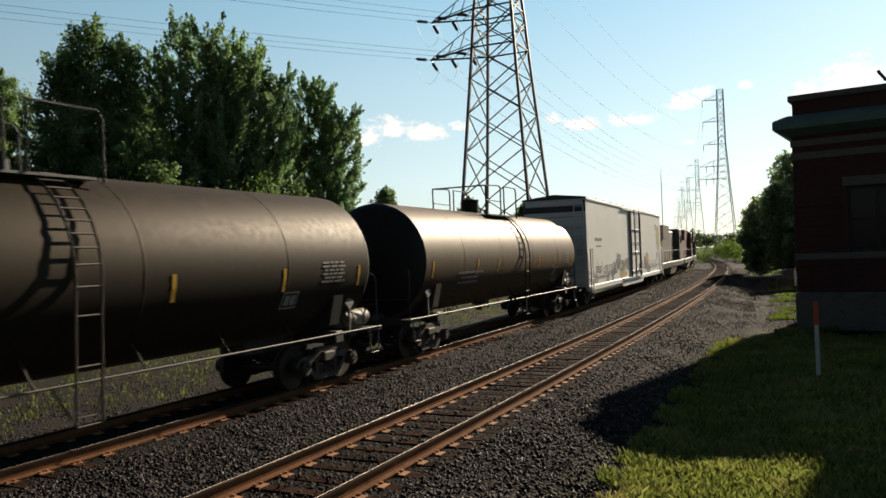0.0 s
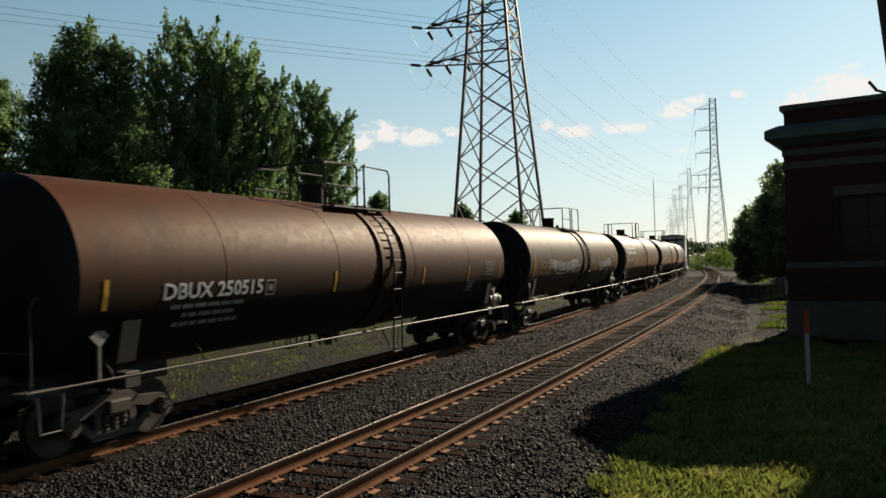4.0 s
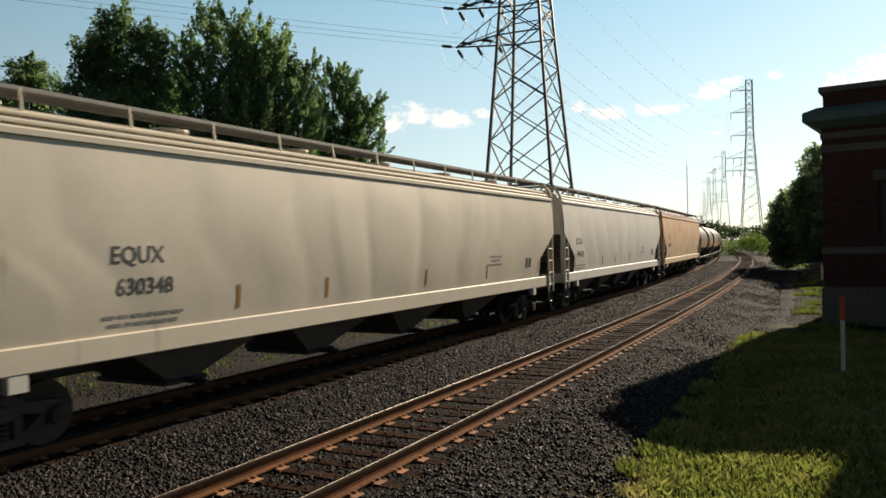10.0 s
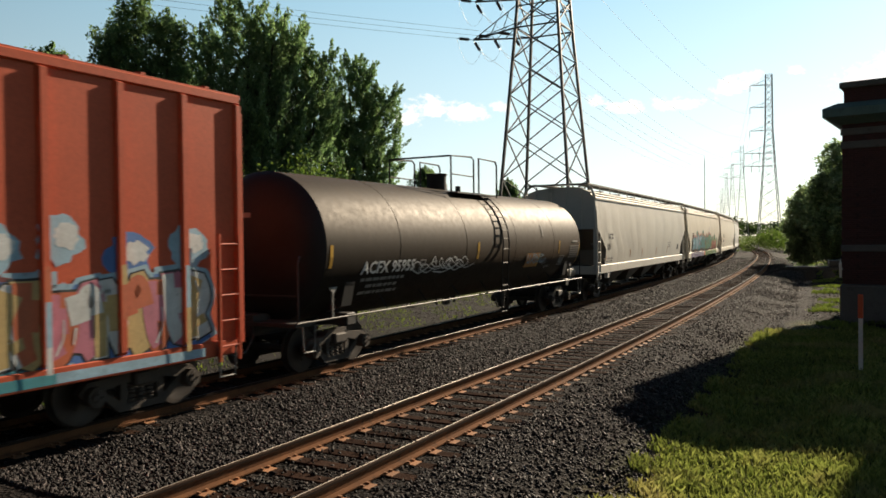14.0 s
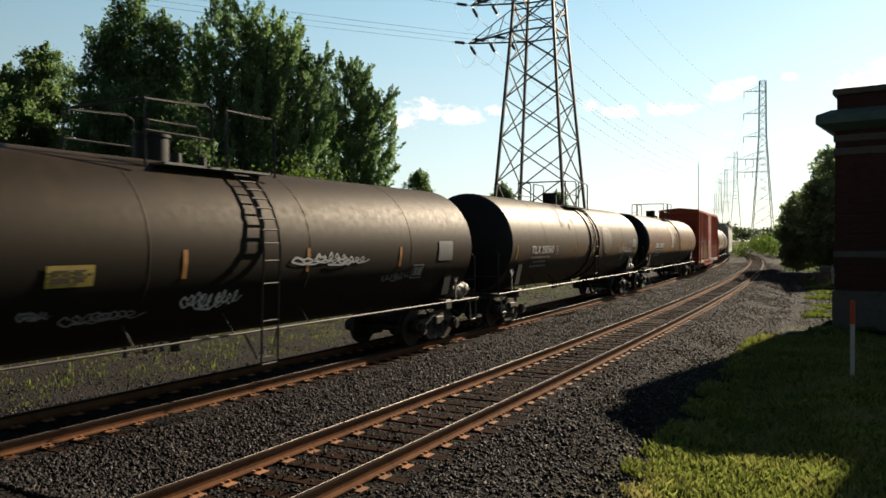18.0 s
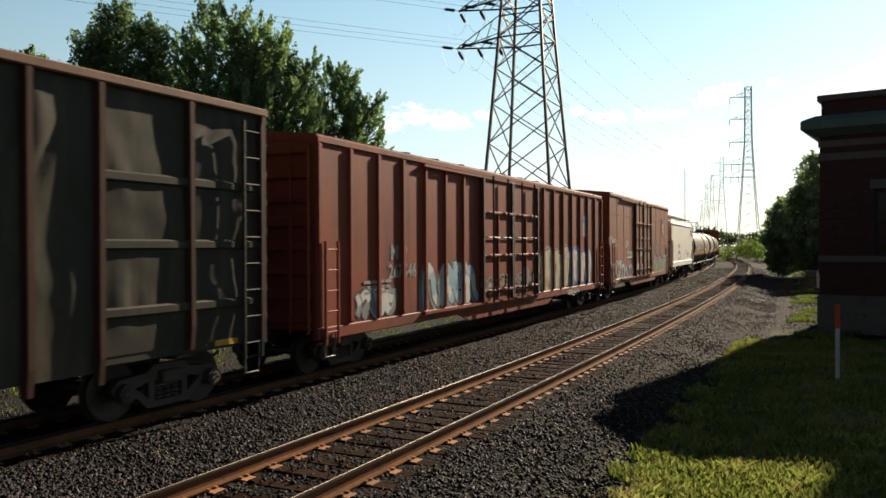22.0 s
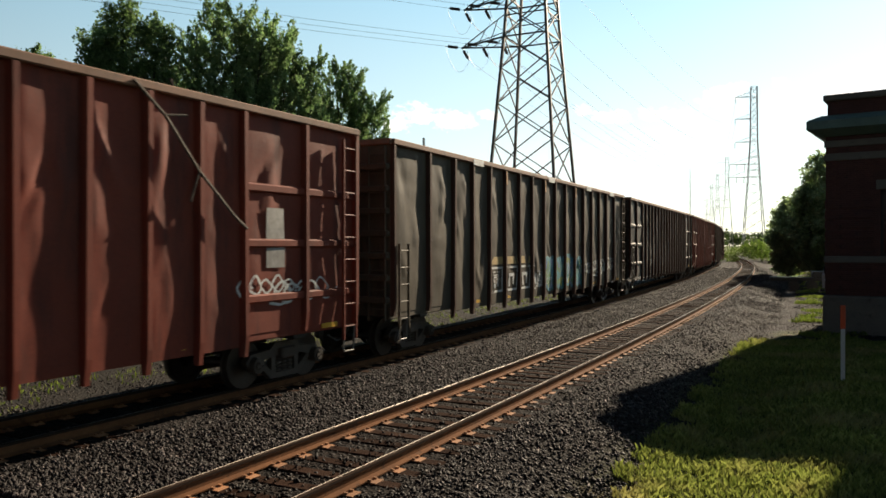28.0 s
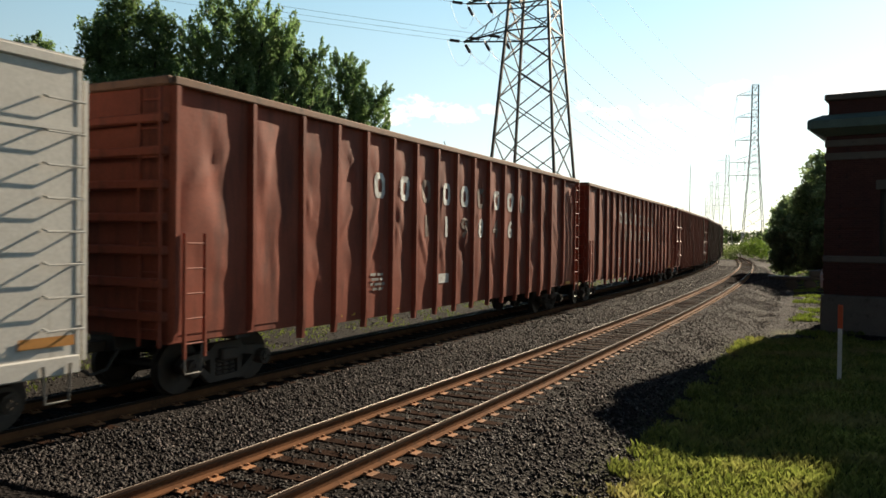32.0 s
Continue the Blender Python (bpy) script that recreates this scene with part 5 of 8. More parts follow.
    hug(part("consolidated_stencil", frame_form(0.5, 0.34, 0.03).box(-0.17, -0.02, -0.004, 0.004, -0.1, 0.1).box(0.02, 0.18, -0.004, 0.004, -0.1, 0.1), M["pale_letter"], car, at=(fx, -rad, fz)), skin)
    for sd in (-1, 1):
        part("hazard_placard", lambda: Form().prism([(-0.17, 0), (0, -0.17), (0.17, 0), (0, 0.17)], -0.01, 0.01), M["pale_letter"], car, "diamond placard", key="placard", at=(sd * (half - 2.0), -1.36, 1.75))
        part("placard_holder", Form().bar((sd * (half - 2.0), -1.34, 1.1), (sd * (half - 2.0), -1.34, 1.6), 0.05, 0.05), M["galv"], car)
    if spill:
        x0, x1 = spill
        rng = random.Random(i)
        f = Form()
        for k in range(9):
            xa = x0 + (x1 - x0) * k / 9
            xb = xa + (x1 - x0) / 9 * rng.uniform(0.7, 1.25)
            low = rng.choice((-14, 6, 20, 34))
            ring2 = lambda x: [(x, -(rad + 0.009 + 0.0006 * k) * math.cos(t), tz + (rad + 0.009 + 0.0006 * k) * math.sin(t)) for t in (radians(low + (96 - low) * j / 14) for j in range(15))]
            f.loft([ring2(xa), ring2(xb)], caps=False, closed=False)
        part("spill_stain", f, M["spill"], shell, "pale dried spill", smooth=40)
    if extra:
        extra(car, lambda z: -math.sqrt(max(0.01, (rad + 0.008) ** 2 - (z - tz) ** 2)), half)
    add_truck(car, -half + 2.55)
    add_truck(car, half - 2.55)
    add_couplers(car, half)
    return car


def hopper_car(i, paint, label, words=(), ribs=0, bays=4, round_side=0.10, rim=4.28, extra=None, rail_cut=1.45, letter="black_letter", size=0.42):
    """A covered hopper with slanting end sheets, side sills, roof walkway and outlet bays."""
    car, half = car_empty("covered_hopper", label, i)
    L = half - 0.62
    W = 1.56
    # cross-section of the body from one sill over the roof to the other
    swell = lambda z: round_side * max(0.0, 1 - ((z - 2.9) / 1.45) ** 2)
    sec = [(-W - swell(z) + 0.01, z) for z in (1.50, 1.85, 2.15, 2.45, 2.75, 3.05, 3.35, 3.65, 3.95, rim)] + [(-W + 0.13, rim + 0.12), (-W + 0.26, rim + 0.30), (-0.95, rim + 0.42), (-0.3, rim + 0.50)]
    sec = sec + [(-y, z) for y, z in reversed(sec)]
    Lb = L - 0.04

    def x_end(z):
        return Lb - rail_cut * min(1.0, max(0.0, (3.05 - z) / 0.9))

    def bulge(u, z):
        ph = abs(math.sin(math.pi * 4.5 * (u + 1)))
        deep = 0.012 + 0.022 * abs(noise.noise((round(4.5 * (u + 1)) * 1.7, i * 3.1, 0.4)))
        return (deep * ph ** 0.4 - 0.014) * min(1.0, (4.3 - z) / 0.5, (z - 1.5) / 0.4) + 0.007 * noise.noise((u * 9.0, z * 0.8, i * 2.3))

    def skin(x, z):
        return -W - swell(z) + 0.01 - (bulge(x / x_end(z), z) if round_side > 0.05 else 0.0)

    f = Form()
    cols = 128
    rings = []
    for k in range(cols + 1):
        u = -1 + 2 * k / cols
        ring = []
        for y, z in sec:
            d = 0.0
            if 1.6 < z < 4.2 and abs(u) < 0.97 and round_side > 0.05:
                d = bulge(u, z)
            ring.append((u * x_end(z), y + (-d if y < 0 else d), z))
        rings.append(ring)
    f.loft(rings, caps=False)
    body = part("body", f, M[paint], car, smooth=32)
    n = len(sec)
    for sd in (-1, 1):
        es = Form()
        pts = [(sd * (x_end(z) - 0.02), y, z) for y, z in sec]
        es.add(pts[:6] + pts[n - 6:], [(j, j + 1, 10 - j, 11 - j) for j in range(5)])
        part("end_slope_sheet", es, M["hop_end"], body, "end sheet sloping in to the outlets, shade in its dark colour")
        part("end_wall", Form().add(pts[5:n - 5], [(j, j + 1, n - 12 - j, n - 11 - j) for j in range(n // 2 - 6)]), M[paint], body, "upright upper end wall")
        for y in (-0.95, -0.3, 0.35, 1.0):
            part("end_post", Form().box(*sorted((sd * (Lb - 0.03), sd * (Lb + 0.06))), y - 0.05, y + 0.05, 3.08, rim + 0.3, 0.01), M[paint], body)
        part("end_ledge", Form().box(*sorted((sd * (Lb - 0.03), sd * (Lb + 0.08))), -W + 0.05, W - 0.05, 3.02, 3.10, 0.01), M[paint], body)
        part("end_walkway", Form().box(*sorted((sd * (L - 0.35), sd * (L + 0.22))), -1.35, 1.35, rim + 0.58, rim + 0.63, 0.01), M["walk_steel"], car, "grated walkway across the roof's end")
    if ribs:
        for k in range(ribs):
            x = -Lb + 1.2 + (2 * Lb - 2.4) * k / (ribs - 1)
            part("side_rib", Form().box(x - 0.04, x + 0.04, -W - 0.1, -W + 0.03, 1.55, rim - 0.02, 0.01), M[paint], body)
    for q in (-1, 1):
        for dz, dy, h in ((-0.05, -0.045, 0.10), (0.12, 0.075, 0.055), (0.24, 0.17, 0.05)):
            part("top_chord", Form().box(-Lb, Lb, *sorted((q * (W - dy), q * (W - dy - 0.09))), rim + dz, rim + dz + h, 0.012), M[paint], car)
    for q in (-1, 1):
        part("side_sill", Form().box(-L, L, *sorted((q * (W + 0.04), q * (W - 0.14))), 1.16, 1.52, 0.02), M[paint], car, "weathered side sill")
    part("centre_sill", Form().box(-half + 0.7, half - 0.7, -0.3, 0.3, 0.82, 1.2, 0.02), M["steel_dark"], car)
    for sd in (-1, 1):
        x = sd * L
        for q in (-1, 1):
            part("corner_post", Form().box(*sorted((x, x - sd * 0.10)), *sorted((q * (W + 0.05), q * (W - 0.08))), 1.16, 3.2, 0.01), M[paint], car)
            y = lambda v: q * (W + v)
            part("corner_pipe", Form().path([(x + sd * 0.02, y(0.0), 3.1), (x + sd * 0.02, y(-0.02), rim + 0.12), (x + sd * 0.02, y(-0.12), rim + 0.38), (x - sd * 0.02, y(-0.36), rim + 0.58), (x - sd * 0.12, y(-0.55), rim + 0.64)], 0.05, 7), M[paint], car, "bent pipe from walkway to corner")
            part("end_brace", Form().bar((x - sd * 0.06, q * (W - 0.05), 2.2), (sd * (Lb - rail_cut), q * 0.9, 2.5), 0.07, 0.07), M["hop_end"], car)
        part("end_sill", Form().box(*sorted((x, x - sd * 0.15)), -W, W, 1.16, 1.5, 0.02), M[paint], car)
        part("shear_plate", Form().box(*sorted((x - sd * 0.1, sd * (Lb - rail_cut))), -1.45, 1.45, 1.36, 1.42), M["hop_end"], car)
        part("brake_cylinder", Form().rod((x - sd * 0.55, -0.4, 1.75), (x - sd * 0.95, -0.4, 1.75), 0.2, 10), M["steel_dark"], car)
        for q in (-1, 1):
            add_ladder("end_ladder", car, M[paint], 2.15, 0.46, 5, pose(x - sd * 0.36, q * (W + 0.05), 0.95, 0, 0, 0 if q < 0 else 180), 0.02)
            part("stirrup_step", stirrup_form, M["galv"], car, key="stirrup", at=(x - sd * 0.36, q * (W + 0.02), 0.6))
    # roof walkway on posts, with a see-through guard strip along its outer edge
    zt = rim + 0.66
    for q in (-1, 1):
        part("roof_walkway", Form().box(-L + 0.3, L - 0.3, *sorted((q * 0.55, q * 1.12)), zt - 0.05, zt - 0.015), M["walk_steel"], car, "grated roof walkway")
        part("walkway_edge", Form().box(-L + 0.3, L - 0.3, *sorted((q * 1.12, q * 1.15)), zt - 0.04, zt + 0.02), M["walk_steel"], car)
        for k in range(13):
            x = -L + 0.6 + (2 * L - 1.2) * k / 12
            part("walkway_bracket", lambda: Form().bar((0, 0, 0.40), (0, 0.06, 0.0), 0.04, 0.025), M[paint], car, key=("wb", paint), at=pose(x, q * -1.13 * -1, zt - 0.40, 0, 0, 0 if q > 0 else 180))
    hz = rim + 0.46
    for k in range(6):
        x = -L + 2.4 + (2 * L - 4.8) * k / 5
        part("roof_hatch", lambda: Form().rod((0, 0, 0), (0, 0, 0.12), 0.36, 14).rod((0, 0, 0.12), (0, 0, 0.16), 0.40, 14), M[paint], car, key=("hatch", paint), at=(x, 0, hz))
    # outlet bays
    for k in range(bays):
        x = (k - (bays - 1) / 2) * (2 * L - 7.2) / bays
        w = (2 * L - 7.6) / bays / 2
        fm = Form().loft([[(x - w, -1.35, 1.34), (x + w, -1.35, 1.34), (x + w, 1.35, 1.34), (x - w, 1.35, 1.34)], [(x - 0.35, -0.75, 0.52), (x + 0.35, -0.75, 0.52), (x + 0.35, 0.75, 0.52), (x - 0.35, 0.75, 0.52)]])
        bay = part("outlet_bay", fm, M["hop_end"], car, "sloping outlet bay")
        part("outlet_gate", Form().box(x - 0.5, x + 0.5, -0.85, 0.85, 0.44, 0.52, 0.02).rod((x, -1.3, 0.48), (x, 1.3, 0.48), 0.05, 8), M["steel_dark"], bay)
    yw = -W - round_side - 0.008
    for w, x, z, s in words:
        hug(lettering("reporting_mark", w, s, M[letter], car, x, -W - swell(z) - 0.035, z, "stencilled reporting marks", 0.004), skin, 0.002)
    for x in ((-3.72, -1.55, 0.65, 2.98, 5.32) if half < 8 else (-Lb + 1.55, -Lb + 6.0, -Lb + 8.6, 1.5, Lb - 6.0, Lb - 1.6)):
        hug(part("reflector", lambda: Form().box(-0.045, 0.045, -0.005, 0.005, -0.2, 0.0).box(-0.045, 0.045, -0.005, 0.005, 0.0, 0.2), M["orange_tape"], car, "orange reflective strip", key="hop_strip", at=(x, -W, 1.9)), skin, 0.003)
    hug(part("stencilled_data", bars_form(((-0.04, 1.5, 0.05), (-0.16, 1.3, 0.05)), i), M["grey_letter"], car, "small stencilled load data", at=(words[-1][1] if words else -Lb + 3.0, -W - swell(1.8) - 0.035, 1.78)), skin, 0.002)
    hug(part("stencilled_data", bars_form(((0.1, 0.9, 0.045), (-0.02, 0.7, 0.045), (-0.14, 1.0, 0.045)), i + 3), M["grey_letter"], car, "small stencilled test data", at=(Lb - 5.4 if half > 8 else 1.9, -W - swell(2.2) - 0.035, 2.2)), skin, 0.002)
    hug(part("consolidated_stencil", Form().box(-0.25, -0.02, -0.004, 0.004, -0.16, 0.16).box(0.02, 0.25, -0.004, 0.004, -0.16, 0.16), M["black_letter"], car, at=(Lb - 2.6 if half > 8 else 3.3, -W - swell(2.05) - 0.035, 2.05)), skin, 0.002)
    for sd in (-1, 1):
        part("jacking_pad", Form().box(sd * (half - 2.6) - 0.14, sd * (half - 2.6) + 0.14, -W - 0.03, -W + 0.2, 0.93, 1.19, 0.01), M["hop_white"], car)
        part("body_bolster", Form().box(sd * (half - 2.6) - 0.2, sd * (half - 2.6) + 0.2, -1.45, 1.45, 0.92, 1.2, 0.02), M["steel_dark"], car)
    if extra:
        extra(car, lambda z: -W - swell(z) - 0.03, half)
    add_truck(car, -half + 2.6)
    add_truck(car, half - 2.6)
    add_couplers(car, half)
    return car


def dent(u, v, seed, depth):
    """How far a battered sheet swells at u along its bay and v of its height: long upright waves, and a few slanting creases."""
    edge = min(1.0, 7 * u, 7 * (1 - u)) * min(1.0, 5 * v, 6 * (1 - v) + 0.1)
    d = 0.35 + 0.9 * noise.noise((seed * 3.7, u * 1.5, v * 2.2)) + 0.45 * noise.noise((seed * 1.9 + 9, u * 3.0 + v * 1.2, v * 5)) + 0.16 * noise.noise((seed * 2.3 + 4, u * 8, v * 13))
    for k in range(3):
        h = [noise.cell((seed * 7.3 + k * 2.1, q + 0.5, 3.0)) for q in range(4)]
        cu, cv, slope = 0.2 + 0.6 * abs(h[0]), 0.1 + 0.8 * abs(h[1]), 2.4 * h[2]
        along = (v - cv) / (0.10 + 0.16 * abs(h[3]))
        if abs(along) < 1:
            d += (0.9 if k else -1.0) * (1 - abs(along)) * max(0.0, 1 - abs(u - cu - slope * (v - cv)) / 0.11)
    return depth * edge * d


def dented(x0, x1, z0, z1, y, seed, depth=0.05, nx=14, nz=56):
    """One battered side sheet between two posts."""
    f = Form()
    pts, faces = [], []
    for j in range(nz + 1):
        for k in range(nx + 1):
            u, v = k / nx, j / nz
            d = dent(u, v, seed, depth)
            pts.append((x0 + (x1 - x0) * u, y - d, z0 + (z1 - z0) * v))
    for j in range(nz):
        for k in range(nx):
            a = j * (nx + 1) + k
            faces.append((a, a + 1, a + nx + 2, a + nx + 1))
    return f.add(pts, faces)


def gondola_car(i, paint, label, posts=18, ladder_ends=True, cross_bars=True, depth=0.04, words=(), letter="white_letter", extra=None, top=5.12, deep=0.105, ends=(1.8, 1.45)):
    """A tall wood-chip gondola: battered sheets between outside posts, open at the top."""
    car, half = car_empty("chip_gondola", label, i)
    L, W = half - 0.7, 1.52
    set_in = 0.016  # the sheets lie this far behind the posts' feet
    z1 = top
    xs = [-L + 0.08, -L + 0.08 + ends[0]]
    a, m = L - 0.08 - sum(ends), posts - 5  # wider bays at both ends
    xs += [-a + 2 * a * k / m for k in range(m + 1)] + [L - 0.08 - ends[0], L - 0.08]
    cut = 3.3  # the ends rise over the trucks

    def zb(x):
        return 1.12 if abs(x) > L - cut else 0.88

    for k in range(posts - 1):
        z0 = max(zb(xs[k]), zb(xs[k + 1])) if abs((xs[k] + xs[k + 1]) / 2) > L - cut else 0.92
        part("side_sheet", dented(xs[k], xs[k + 1], z0, z1 - 0.05, -W + set_in, i * 31 + k, depth), M[paint], car, "battered side sheet", smooth=60)
    part("far_side", Form().box(-L, L, W - 0.03, W, 0.95, z1 - 0.05), M[paint], car)
    for k, x in enumerate(xs):
        low = 1.1 if abs(x) > L - cut + 0.4 else 0.80
        f = Form()
        kink = 0.02 * noise.noise((x * 1.3, i * 2.7, 0.5))
        rows = ((low - 0.05, 0.06), (low + 0.32, deep), (2.4, deep), (3.6, deep), (z1 - 0.06, deep))
        f.loft([[(x - 0.08, -W + set_in + 0.01, z), (x + 0.08, -W + set_in + 0.01, z), (x + 0.045 + kink * (z - 2.5), -W - d, z), (x - 0.045 + kink * (z - 2.5), -W - d, z)] for z, d in rows])
        part("side_post", f, M["gon_post"] if paint in ("gon_dark", "gon_black", "gon_olive") else M[paint], car)
    for q in (-1, 1):
        part("top_chord", Form().box(-L, L, *sorted((q * (W + deep + 0.01), q * (W - 0.14))), z1 - 0.06, z1 + 0.08, 0.02), M["gon_rim"], car, "rusty bent top chord")
    part("floor", Form().box(-L + 0.05, L - 0.05, -W + 0.04, W - 0.04, 1.12, 1.22), M["steel_dark"], car)
    part("centre_sill", Form().box(-half + 0.7, half - 0.7, -0.3, 0.3, 0.78, 1.12, 0.02), M["steel_dark"], car)
    part("side_sill", Form().box(-L, L, -W + 0.03, -W + 0.17, 0.98, 1.16, 0.02).box(-L, L, W - 0.17, W - 0.03, 1.05, 1.22, 0.02), M[paint], car)
    for sd in (-1, 1):
        x = sd * L
        e = Form().box(*sorted((x, x - sd * 0.06)), -W, W, 1.05, z1 - 0.02)
        end = part("end_wall", e, M[paint], car, "ribbed end wall")
        for k in range(7):
            z = 1.35 + k * 0.52
            part("end_rib", lambda: Form().box(-0.09, 0.09, -1.5, 1.5, 0, 0.16, 0.03), M[paint], end, key=("er", paint), at=(x + sd * 0.06, 0, z))
        part("end_chord", Form().box(*sorted((x + sd * 0.1, x - sd * 0.1)), -W - 0.05, W + 0.05, z1 - 0.06, z1 + 0.08, 0.02), M["gon_rim"], car)
        if ladder_ends:
            add_ladder("side_ladder", car, M[paint], z1 - 0.95 if sd > 0 else 2.0, 0.44, 9 if sd > 0 else 5, Matrix.Translation((x - sd * 0.42, -W - deep - 0.03, 0.75)))
            add_ladder("end_ladder", car, M[paint], z1 - 1.05, 0.44, 9, pose(x + sd * 0.12, -W + 0.3, 0.95, 0, 0, 90))
        if cross_bars:
            for k, z in enumerate((1.75, 2.75, 3.75)):
                a, b = sorted((xs[0 if sd < 0 else -1], xs[2 if sd < 0 else -3]))
                part("cross_bar", Form().box(a, b, -W - deep * 0.6, -W + set_in + 0.02, z - 0.08, z + 0.08, 0.03), M[paint], car)
        part("stirrup_step", stirrup_form, M["galv"], car, key="stirrup", at=(x - sd * 0.42, -W - 0.1, 0.5))
        part("body_bolster", Form().box(sd * (half - 2.5) - 0.2, sd * (half - 2.5) + 0.2, -1.45, 1.45, 0.9, 1.12, 0.02), M["steel_dark"], car)
    for k in (3, 5, posts - 5, posts - 2):
        x = (xs[k] + xs[k + 1]) / 2
        part("reflector", lambda: Form().box(-0.26, 0.26, -0.006, 0.006, -0.05, 0.05), M["yellow"], car, "yellow reflective strip", key="gon_strip", at=(x, -W + 0.02, 1.08))
    before = set(car.children)
    part("data_panel", bars_form(((0.14, 0.6, 0.06), (0.03, 0.55, 0.06), (-0.08, 0.6, 0.06), (-0.19, 0.4, 0.06)), i), M["pale_letter"], car, "pale test-data panel", at=((xs[4] + xs[5]) / 2, -W - 0.075, 1.72))
    for w, z, s in words:  # one sign a bay
        for k, ch in enumerate(w[1]):
            if ch != " ":
                lettering("sign", ch, s, M[letter], car, (xs[w[0] + k] + xs[w[0] + k + 1]) / 2, -W - 0.085, z, "faded painted sign", 0.02)
    if extra:
        extra(car, xs, W, half)

    def skin(x, z):
        k = min(max(sum(1 for q in xs if q <= x) - 1, 0), posts - 2)
        z0 = max(zb(xs[k]), zb(xs[k + 1])) if abs((xs[k] + xs[k + 1]) / 2) > L - cut else 0.92
        u, v = (x - xs[k]) / (xs[k + 1] - xs[k]), (z - z0) / (z1 - 0.05 - z0)
        return -W + set_in - dent(min(1, max(0, u)), min(1, max(0, v)), i * 31 + k, depth)

    for ob in set(car.children) - before:  # paint lies on the battered sheets
        m = ob.matrix_basis
        spots = [m @ v.co for v in ob.data.vertices]
        if all(-W - 0.11 < p.y < -W + 0.02 and p.z < 4.9 for p in spots):
            inv = m.inverted()
            for v, p in zip(ob.data.vertices, spots):
                v.co = inv @ Vector((p.x, skin(p.x, p.z) - 0.009 + 0.15 * (p.y + W), p.z))
    add_truck(car, -half + 2.5)
    add_truck(car, half - 2.5)
    add_couplers(car, half)
    return car


